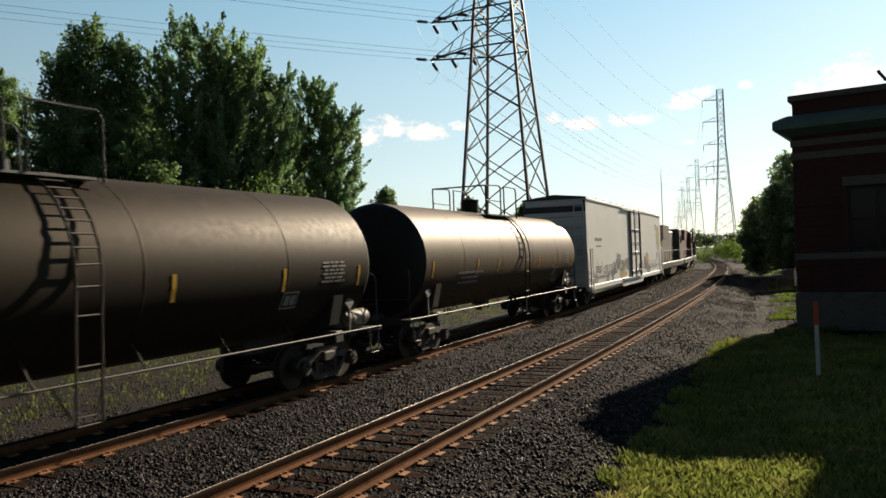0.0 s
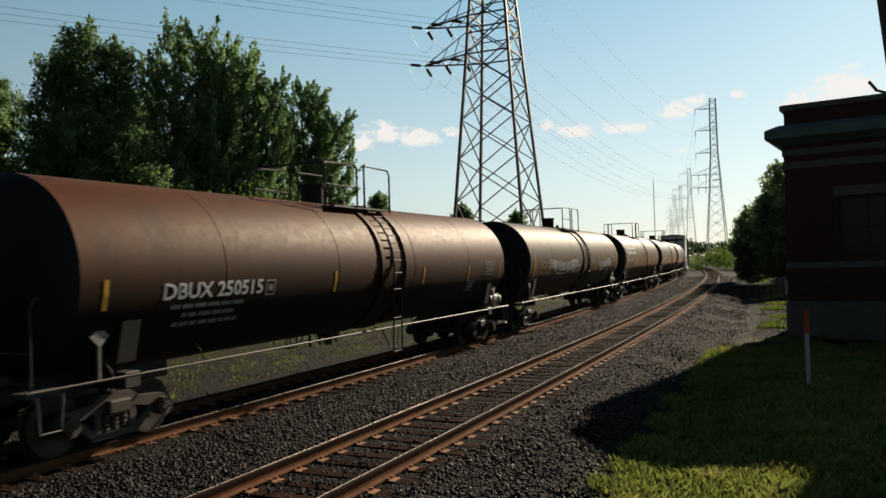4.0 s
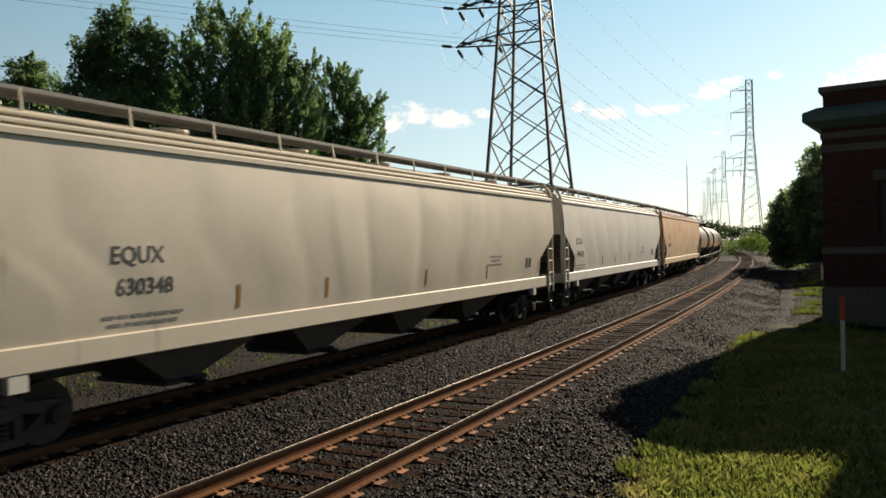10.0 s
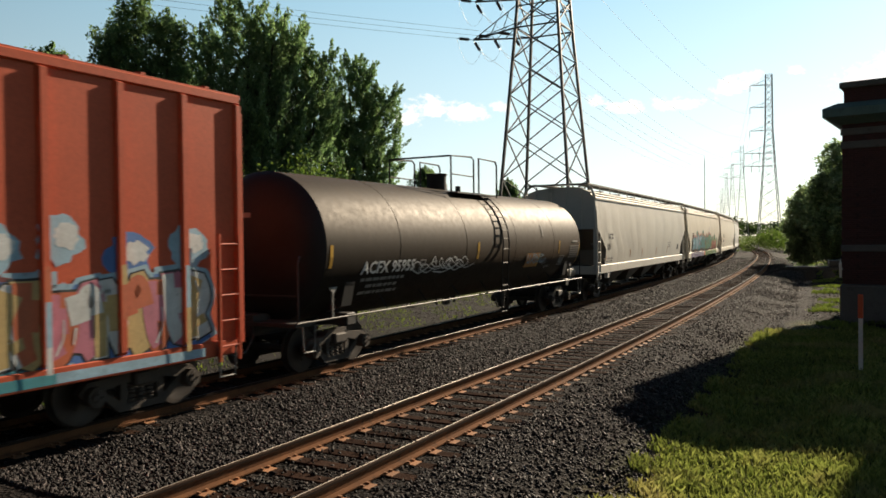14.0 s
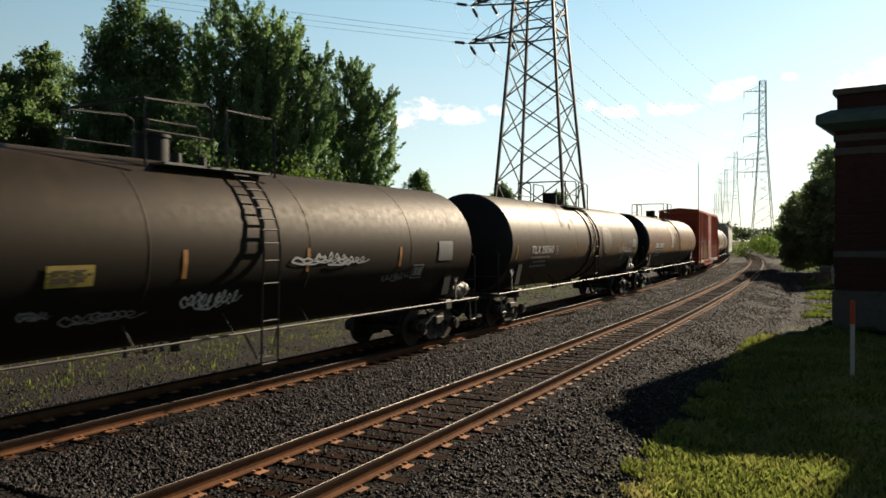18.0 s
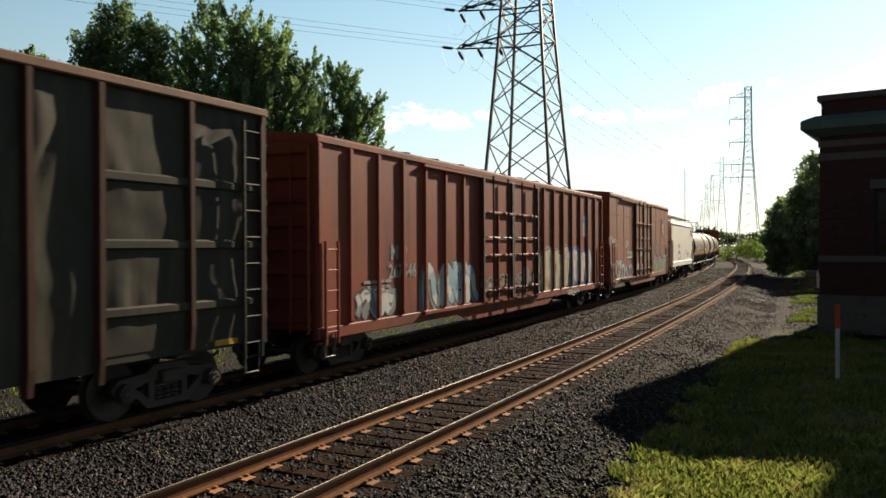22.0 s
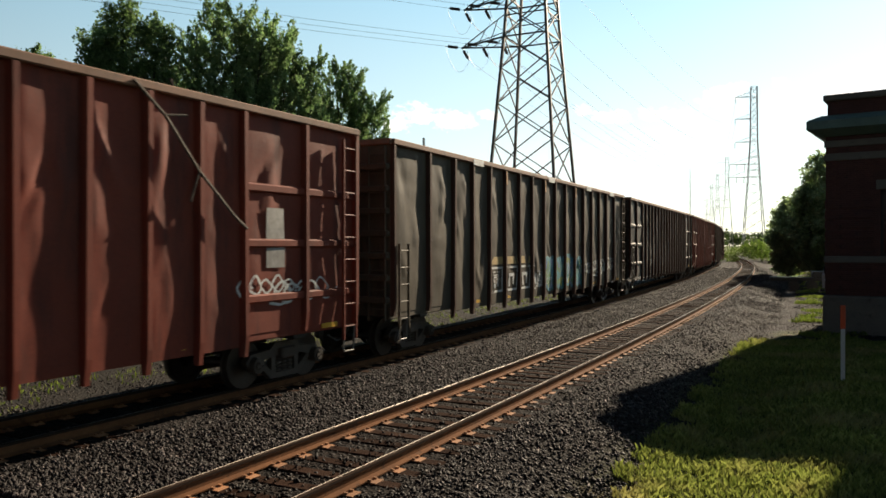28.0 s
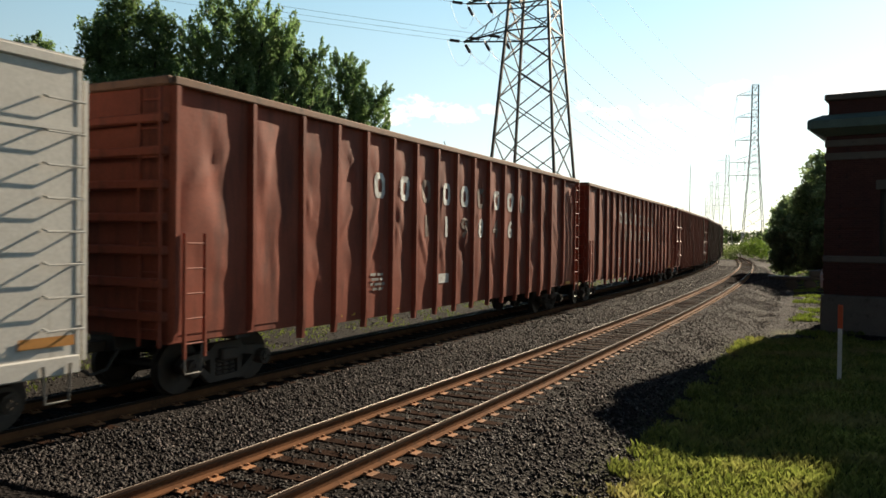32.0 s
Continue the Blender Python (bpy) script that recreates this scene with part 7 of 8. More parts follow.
def load_tufts(car, x0, x1, z, n, seed, w=1.4):
    """Chips and twigs that stick out over the rim."""
    rng = random.Random(seed)
    f = Form()
    for k in range(n):
        x, y = rng.uniform(x0, x1), rng.uniform(-w, w)
        a = Vector((x, y, z - 0.25))
        b = a + Vector((rng.uniform(-0.5, 0.5), rng.uniform(-0.3, 0.3), rng.uniform(0.25, 0.55)))
        f.rod(a, b, rng.uniform(0.012, 0.035), 4)
    part("twigs", f, M["bark"], car, "twigs of the load above the rim")


def load_heap(car, x0, x1, z, seed, colour, label, h=0.2):
    f = Form()
    nx, ny = 14, 6
    pts = []
    for a in range(nx + 1):
        for b in range(ny + 1):
            u, v = a / nx, b / ny
            pts.append((x0 + (x1 - x0) * u, -1.35 + 2.7 * v, z - 0.3 + (0.3 + h) * math.sin(math.pi * u) ** 0.6 * (0.75 + 0.5 * noise.noise((u * 5, v * 4, seed)))))
    f.add(pts, [(a * (ny + 1) + b, (a + 1) * (ny + 1) + b, (a + 1) * (ny + 1) + b + 1, a * (ny + 1) + b + 1) for a in range(nx) for b in range(ny)])
    part("load_heap", f, M[colour] if colour in M else flat_colour("spray_" + colour, SPRAY[colour]), car, label, smooth=60)


def marks_dark_gon(car, xs, w, half):
    for x in (-5.7, 6.6):
        patch("yellow_patch", car, x - 0.35, x + 0.35, 4.98, 5.16, -w - 0.116, "yellow", "yellow patch on the rim")
    scrawl(car, -3.2, -2.3, 1.3, 1.7, -w - 0.07, "white", 121, 4, 0.02)
    load_tufts(car, -9, 9, 5.15, 26, 122)


def marks_red_gon(car, xs, w, half):
    load_tufts(car, -10, 10, 5.15, 30, 131)
    for x in (0.28, 4.56):
        patch("yellow_patch", car, x - 0.32, x + 0.32, 5.0, 5.17, -w - 0.116, "yellow", "yellow patch on the rim")
        post = min(xs, key=lambda q: abs(q - x - 0.3))
        patch("yellow_patch", car, post - 0.046, post + 0.046, 4.66, 4.99, -w - 0.104, "yellow", "yellow patch on a post's head")
    for k, ch in ((9, "5"), (10, "5"), (11, "9"), (12, "5")):
        lettering("sign", ch, 0.66, M["faint_letter"], car, (xs[k] + xs[k + 1]) / 2 + 0.05, -w - 0.012, 3.02, "faded painted number", 0.03)
    scrawl(car, -6, -4.4, 1.4, 1.8, -w - 0.08, "grey", 132, 4, 0.016)
    patch("data_card", car, xs[6] + 0.3, xs[6] + 0.75, 1.4, 1.75, -w - 0.08, "pale_letter", "pale data card")


def marks_olive_gon(car, xs, w, half):
    for k in (4, 5, 6, 7):
        a, b = xs[k] + 0.09, xs[k + 1] - 0.12
        if k < 7:
            patch("yellow_strip", car, a, b, 2.12, 2.36, -w - 0.012, "spray_sand", "faded yellow painted strip")
        for p, q, z, v in ((a, b, 1.98, 2.05), (a, b, 1.26, 1.33), (a, a + 0.07, 1.33, 1.98), (b - 0.07, b, 1.33, 1.98), (a + 0.3, b - 0.3, 1.72, 1.82), (a + 0.3, a + 0.4, 1.4, 1.72), (b - 0.42, b - 0.32, 1.45, 1.72)):
            patch("block_stroke", car, p, q, z, v, -w - 0.012, "white_letter", "white stroke of an outlined block")
    piece(car, xs[8] + 0.35, xs[12] - 0.1, 1.12, 2.25, -w - 0.004, ("pale_blue", "moss", "teal", "lime"), 141, 6, "blue", "teal", None, 0.34, True, 0.04)
    scrawl(car, xs[7] + 0.2, xs[8] + 0.3, 1.2, 2.0, -w - 0.012, "white", 144, 6, 0.025)
    scrawl(car, xs[12], xs[16], 1.3, 2.3, -w - 0.012, "white", 142, 16, 0.025)
    for k, c in ((5, "orange_tape"), (8, "orange_tape"), (11, "orange_tape")):
        patch("painted_post_top", car, xs[k] - 0.05, xs[k] + 0.05, 4.62, 5.02, -w - 0.106, c, "orange paint on a post's head")
    for x, c in ((-6.9, "white"), (-0.3, "white"), (4.6, "white"), (8.5, "white")):
        patch("rim_patch", car, x, x + 0.7, 5.0, 5.17, -w - 0.116, c, "painted patch on the rim")
    load_tufts(car, -10, 10, 5.15, 24, 143)


def marks_strap_gon(car, xs, w, half):
    f = Form().path([(6.0, -w - 0.12, 5.15), (6.5, -w - 0.2, 4.7), (7.2, -w - 0.2, 3.9), (8.0, -w - 0.2, 3.2), (8.3, -w - 0.2, 3.0)], 0.03, 5)
    f.path([(7.2, -w - 0.2, 3.9), (7.0, -w - 0.22, 3.4)], 0.02, 5).path([(6.5, -w - 0.2, 4.7), (6.9, -w - 0.24, 4.75)], 0.02, 5)
    part("hanging_branch", f, M["bark"], car, "torn branch hanging from the rim")
    scrawl(car, 8.6, 10.6, 1.5, 2.3, -w - 0.08, "white", 151, 8, 0.03)
    patch("pale_smear", car, 9.0, 9.5, 2.3, 3.4, -w - 0.08, "pale_letter", "pale smear of paint")
    for k in (9, 10, 11, 12):
        patch("faded_sign", car, (xs[k] + xs[k + 1]) / 2 - 0.18, (xs[k] + xs[k + 1]) / 2 + 0.2, 2.8, 3.2, -w - 0.01, "faint_letter", "faded block of a painted number")
    load_tufts(car, -10, 10, 5.15, 40, 152)


def gon_name(car, xs, w, first, n, bright, digits, dx):
    for k in range(n):
        c = (xs[first + k] + xs[first + k + 1]) / 2 + 0.05
        name_shapes(car, c - 0.28, c + 0.28, 3.92, 0.58, 1, -w - 0.001, bright if k % 3 != 2 else "faint_letter", "worn white block of a painted name")
    for k, ch in enumerate(digits):
        c = (xs[dx + k] + xs[dx + k + 1]) / 2 + 0.05
        lettering("sign", ch, 0.72, M[bright if k % 2 else "faint_letter"], car, c, -w - 0.009, 3.02, "worn painted number", 0.03)


def marks_name_gon(car, xs, w, half):
    gon_name(car, xs, w, 4, 8, "pale_letter", "139738", 5)
    load_heap(car, -3.4, -2.2, 5.2, 3.0, "white", "crumpled white sheet on the load", 0.1)
    patch("white_panel", car, -0.85, 0.0, 1.55, 1.8, -w - 0.06, "white_letter", "worn white data panel")
    patch("data_card", car, 5.45, 5.9, 1.32, 1.6, -w - 0.06, "pale_letter", "framed data card")
    patch("pale_mark", car, 0.3, 0.6, 1.4, 1.55, -w - 0.06, "pale_letter", "pale scrap of paint")
    part("arrow_mark", Form().bar((2.9, -w - 0.06, 1.5), (2.9, -w - 0.06, 1.1), 0.04, 0.01).prism([(2.8, 1.12), (2.9, 0.98), (3.0, 1.12)], -w - 0.066, -w - 0.056).box(2.65, 3.15, -w - 0.066, -w - 0.056, 1.5, 1.56), M["pale_letter"], car, "stencilled arrow under a bar")
    load_tufts(car, -10, 10, 5.15, 26, 161)


def marks_last_gon(car, xs, w, half):
    gon_name(car, xs, w, 4, 9, "white_letter", "119846", 6)
    patch("white_panel", car, -1.75, -0.9, 1.55, 1.8, -w - 0.06, "white_letter", "worn white data panel")
    load_tufts(car, -10, 10, 5.15, 26, 171)


def marks_grab_irons(car, w, half):
    for k in range(8):
        z = 1.45 + k * 0.44
        part("grab_iron", lambda: Form().path([(-0.27, 0, 0.0), (-0.27, -0.10, -0.03), (0.27, -0.10, -0.03), (0.27, 0, 0.0)], 0.017, 6), M["box_white"], car, key="grab_iron", at=(half - 1.14, -w - 0.01, z))
    patch("orange_strip", car, half - 1.75, half - 0.95, 1.2, 1.34, -w - 0.02, "orange_tape", "orange reflective strip")


def marks_sponsor(car, wall, half):
    name_shapes(car, 4.75, 6.7, 3.78, 0.52, 4, lambda z: wall(z) + 0.018, "grey_letter", "grey blocks of an owner's name")


def marks_reefer(car, w, half):
    L = half - 0.85
    part("end_band", Form().box(-L - 0.022, -L - 0.006, -w + 0.02, w - 0.02, 4.62, 5.16), M["reefer_roof"], car, "dark band across the top of the end")
    part("end_stencil", Form().box(-L - 0.03, -L - 0.024, -1.3, 0.2, 4.9, 4.98), M["pale_letter"], car, "pale bar of small lettering")
    part("end_stencil", Form().box(-L - 0.014, -L - 0.006, -1.0, 0.9, 4.36, 4.42), M["grey_letter"], car, "grey bar of small lettering")
    blotch("round_emblem", car, L - 1.6, 3.5, 0.95, 0.95, lambda z: -w - 0.004, "spray_cream", "faded plain round emblem", 401, 0.02)
    rng = random.Random(402)
    for k in range(22):
        x, z = rng.uniform(-L + 0.4, L - 2.5), rng.uniform(1.1, 2.3)
        if not -1.4 < x < 2.6:
            blotch("weathered_paint", car, x, z, rng.uniform(0.3, 0.8), rng.uniform(0.15, 0.45), lambda v: -w - 0.003 - 0.0002 * k, ("spray_grey", "pale_letter", "spray_sand")[k % 3], "worn grey patch of old paint", 410 + k, 0.3)
    scrawl(car, -L + 0.3, -2.0, 1.2, 2.4, -w - 0.012, "grey", 403, 16, 0.03)
    scrawl(car, 3.0, L - 2.2, 1.2, 2.2, -w - 0.012, "grey", 404, 12, 0.03)
    bars = part("stencilled_data", bars_form(((0.2, 1.6, 0.16), (-0.1, 1.2, 0.08)), 405), M["grey_letter"], car, "grey stencilled number and data", at=(-L + 2.6, -w - 0.006, 3.0))
    for x, z in ((L - 2.6, 4.3), (L - 2.4, 2.2), (-L + 6.6, 1.7)):
        patch("access_plate", car, x - 0.2, x + 0.2, z - 0.22, z + 0.22, -w - 0.008, "grey_letter", "small dark access plate")


# ---- the train, front to rear ----
locomotive(62.0 + 66, 22, "loco", "dark diesel locomotive at the head of the train")
locomotive(62.0 + 44, 22, "loco_red", "faded red diesel locomotive")
locomotive(62.0 + 22, 22, "loco_dusty", "dusty grey-brown diesel locomotive with a pale fuel tank")
box_car(0, "reefer_white", "dirty white mechanical refrigerator car with a plug door", "plain", 5.28, double=False, roof_paint="reefer_roof", door_w=3.6, door_c=0.6, extra=marks_reefer)
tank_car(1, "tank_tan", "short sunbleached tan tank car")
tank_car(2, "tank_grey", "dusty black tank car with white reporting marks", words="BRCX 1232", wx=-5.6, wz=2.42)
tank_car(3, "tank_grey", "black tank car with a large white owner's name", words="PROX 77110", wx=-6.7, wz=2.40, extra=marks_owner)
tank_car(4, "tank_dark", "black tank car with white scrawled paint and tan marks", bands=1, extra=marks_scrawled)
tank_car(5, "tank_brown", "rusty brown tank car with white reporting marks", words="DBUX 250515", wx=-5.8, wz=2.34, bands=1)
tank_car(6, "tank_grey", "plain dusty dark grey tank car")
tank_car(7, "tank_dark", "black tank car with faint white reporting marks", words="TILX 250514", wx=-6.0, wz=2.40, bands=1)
hopper_car(8, "hop_rust", "rust-streaked tan covered hopper", words=(("TILX", -8.35, 2.89, 0.36), ("620261", -8.15, 2.39, 0.36)))
hopper_car(9, "hop_white", "weathered white covered hopper", words=(("ECUX", -8.17, 2.73, 0.36), ("844658", -7.97, 2.21, 0.36)))
hopper_car(10, "hop_cream", "weathered cream covered hopper", words=(("EQUX", -7.52, 2.65, 0.36), ("630348", -7.37, 2.18, 0.36)))
hopper_car(11, "hop_cream", "cream covered hopper with red and green graffiti", words=(("CCBX", -8.0, 2.75, 0.38), ("57900", -7.9, 2.22, 0.38)), extra=marks_pieces)
hopper_car(12, "hop_grey", "pale grey covered hopper with a dark roof line", words=(("NCIX", -8.5, 2.71, 0.36), ("001", -8.75, 2.25, 0.40)))
tank_car(13, "tank_dark", "dark tank car with a white scrawl and an orange panel", words="ACFX 95955", wx=-5.6, tz=2.55, strips=(-7.9, -1.0, 5.75), panel=(7.45, 2.2, 1.05), stencil=(6.2, 1.88), wz=2.07, extra=marks_panel)
box_car(14, "box_red", "bright red ribbed boxcar with graffiti along the bottom", "rib", 5.15, double=False, door_w=2.9, roof_paint="box_red", extra=marks_red_box)
tank_car(15, "tank_brown", "brown tank car with a pale spill down its side", words="DBUX 250089", wx=-6.2, wz=2.42, spill=(-1.8, 1.0))
tank_car(16, "tank_dusty", "dark tank car with a scrawled tag and white reporting marks", words="TILX 250560", wx=-5.8, wz=2.40, bands=1, extra=marks_tag)
tank_car(17, "tank_dark", "black tank car with scrawled tags and white reporting marks", words="NATX 250482", wx=-6.0, tz=2.55, strips=(-7.4, -1.24, 1.88, 5.33), tape="orange_tape", panel=(7.6, 2.5, 0.6), stencil=(6.25, 1.98), wz=2.40, extra=marks_tags)
hopper_car(18, "hop_clean", "short clean cream covered hopper with black marks", words=(("GACX", -2.5, 2.65, 0.40), ("13000", -2.5, 2.18, 0.42)), bays=2, round_side=0.03, ribs=0, rail_cut=0.95, extra=marks_sponsor)
box_car(19, "box_brown", "faded brown boxcar with double plug doors and graffiti", "sheet", 5.25, words=(("UP", -5.0, 2.75, 0.5, "white_letter"), ("355280", -4.3, 2.2, 0.5, "white_letter")), roof_paint="box_brown", door_w=4.8, door_c=-0.6, extra=marks_brown_box)
box_car(20, "box_mp", "mineral red ribbed boxcar with double doors and white graffiti", "rib", 4.95, words=(("M P", -7.7, 2.55, 0.5, "pale_letter"), ("267546", -7.5, 2.1, 0.46, "pale_letter")), roof_paint="box_mp", door_w=4.9, door_c=-0.4, extra=marks_red_double)
gondola_car(21, "gon_dark", "battered black-green wood-chip gondola", extra=marks_dark_gon, deep=0.1, posts=21, ends=(1.7, 1.7))
gondola_car(22, "gon_red", "battered red wood-chip gondola", depth=0.042, extra=marks_red_gon, deep=0.1, posts=21, ends=(1.7, 1.7))
gondola_car(23, "gon_black", "battered black wood-chip gondola", depth=0.045, deep=0.1, posts=21, ends=(1.7, 1.7))
gondola_car(24, "gon_olive", "battered grey-olive gondola with teal graffiti and white patches", cross_bars=False, extra=marks_olive_gon, deep=0.1)
gondola_car(25, "gon_red", "battered red gondola with a torn strap hanging from its rim", extra=marks_strap_gon, deep=0.1, posts=21, ends=(1.7, 1.7))
gondola_car(26, "gon_brown", "battered brown-red gondola with faded white letters", cross_bars=False, depth=0.035, deep=0.095, extra=marks_name_gon)
gondola_car(27, "gon_brown", "battered brown-red gondola with white letters", cross_bars=False, depth=0.04, deep=0.1, extra=marks_last_gon)
box_car(28, "box_white", "pale silver boxcar with a column of grab irons", "sheet", 5.1, roof_paint="box_white", end_ladder=False, extra=marks_grab_irons)

# ---- plants, stones and other small things ----
def leaf_cards(centres, sizes, seed, ways=None, slim=0.55):
    """Many small bent leaf sprays, each two triangles on a shared edge."""
    r = np.random.default_rng(seed)
    n = len(centres)
    a = r.normal(size=(n, 3))
    if ways is not None:
        a = a * 0.42 + ways
    a /= np.linalg.norm(a, axis=1)[:, None]
    b = np.cross(a, r.normal(size=(n, 3)))
    b /= np.linalg.norm(b, axis=1)[:, None]
    c = np.cross(a, b)
    s = sizes[:, None]
    p = np.stack([centres - a * s, centres + b * s * slim + c * s * 0.15, centres + a * s, centres - b * s * slim + c * s * 0.15], 1).reshape(-1, 3)
    f = (np.arange(n)[:, None] * 4 + np.array([0, 1, 2, 3])[None]).astype(np.int32)
    return p, f


def crown_points(blobs, n, seed, shell=0.55):
    r = np.random.default_rng(seed)
    vol = np.array([b[3] ** 2 for b in blobs])
    pick = r.choice(len(blobs), n, p=vol / vol.sum())
    d = r.normal(size=(n, 3))
    d /= np.linalg.norm(d, axis=1)[:, None]
    rad = r.random(n) ** shell
    bl = np.array([[b[0], b[1], b[2]] for b in blobs])[pick]
    br = np.array([[b[3], b[3], b[3] * b[4]] for b in blobs])[pick]
    return bl + d * br * rad[:, None] * (0.85 + 0.3 * r.random((n, 1)))


def build_tree(x, y, height, spread_r, kind, label, seed, z=-0.7, leaves=9000, size=0.26, form="oval", peaks=((0, 0, 1.0),), vines=0):
    """A trunk with limbs, twigs on the limbs and sprays of leaves along the twigs. peaks: leaders as x, y and share of the height."""
    rng = random.Random(seed)
    r = np.random.default_rng(seed)
    tree = thing("tree", label, "tree", "trees along the line")
    trunk, limbs = Form(), Form()
    strings, weights = [], []
    for px, py, share in peaks:
        h = height * share
        mid = (px * 0.5, py * 0.5, h * 0.4)
        w = 0.02 * height / math.sqrt(len(peaks))
        trunk.rod((0, 0, -0.3), mid, w, 9, w * 0.7)
        trunk.rod(mid, (px, py, h * 0.96), w * 0.7, 8, 0.03)
        n = 64 if form == "cone" else 90
        for k in range(n):
            u = 0.10 + 0.88 * (k + rng.random()) / n
            if form == "cone":
                reach = spread_r * 1.1 * (1.04 - u) ** 0.5 * rng.uniform(0.45, 1.15)
                rise = rng.uniform(0.5, 1.4)
            else:
                reach = spread_r * max(0.12, math.sin(math.pi * min(0.97, 0.12 + u * 0.85))) ** 0.7 * rng.uniform(0.6, 1.15)
                rise = rng.uniform(-0.1, 0.65)
            a = k * 2.39996 + rng.uniform(-0.5, 0.5)
            base = Vector((px * u, py * u, h * u - reach * rise * 0.75))
            tip = Vector((px * u + reach * math.cos(a), py * u + reach * math.sin(a), min(h * 1.0, h * u + reach * rise * 0.25)))
            limbs.rod(base, tip, 0.012 + 0.012 * reach, 4, 0.008)
            way = (tip - base).normalized()
            for m in range(7):
                v = 0.25 + 0.75 * (m + rng.random()) / 7
                root = base.lerp(tip, v)
                if form == "cone":
                    out = way * 0.9 + Vector((rng.gauss(0, 0.35), rng.gauss(0, 0.35), 0.6))
                    ln = (0.75 + 0.2 * reach) * rng.uniform(0.5, 1.5)
                    fat = 0.12
                else:
                    out = way * 0.7 + Vector((rng.gauss(0, 0.6), rng.gauss(0, 0.6), rng.gauss(-0.1, 0.4)))
                    ln = (0.40 + 0.12 * reach) * rng.uniform(0.5, 1.3)
                    fat = 0.26
                strings.append((root, root + out.normalized() * ln, fat))
                weights.append(ln)
            if form == "cone":  # an upright leading shoot at the bough's end
                ln = rng.uniform(0.7, 1.7)
                strings.append((tip, tip + Vector((rng.gauss(0, 0.12) + 0.25 * way.x, rng.gauss(0, 0.12) + 0.25 * way.y, 1.0)).normalized() * ln, 0.13))
                weights.append(ln * 1.7)
        for m in range(8):
            q = Vector((px + rng.gauss(0, 0.12), py + rng.gauss(0, 0.12), h * (0.84 + 0.02 * m)))
            strings.append((q, q + Vector((rng.gauss(0, 0.15), rng.gauss(0, 0.15), 0.8)), 0.16))
            weights.append(1.0)
    for m in range(vines):  # trailing vines over the outer boughs
        a = rng.uniform(0, 6.28)
        q = Vector((spread_r * 0.85 * math.cos(a), spread_r * 0.85 * math.sin(a), height * rng.uniform(0.6, 0.88)))
        strings.append((q, q + Vector((rng.gauss(0, 0.25), rng.gauss(0, 0.25), -rng.uniform(1.0, 2.4))), 0.10))
        weights.append(1.6)
    part("trunk", trunk, M["bark"], tree, smooth=60)
    part("branchwork", limbs, M["bark"], tree)
    p = np.array(weights) / sum(weights)
    pick = r.choice(len(strings), leaves, p=p)
    base = np.array([s[0] for s in strings])[pick]
    tip = np.array([s[1] for s in strings])[pick]
    fat = np.array([s[2] for s in strings])[pick]
    u = r.random(leaves)
    c = base + (tip - base) * u[:, None] + r.normal(size=(leaves, 3)) * (fat * (1.25 - 0.95 * u))[:, None]
    d = (tip - base) / np.linalg.norm(tip - base, axis=1)[:, None] * 0.8
    q, fc = leaf_cards(c, r.uniform(size * 0.6, size * 1.5, leaves), seed + 2, d if form == "cone" else None, 0.5)
    crown = spread(q, fc, "crown", M[kind], "")
    crown.parent = tree
    tree.matrix_world = pose(x, y, z, 0, 0, 0)
    return tree


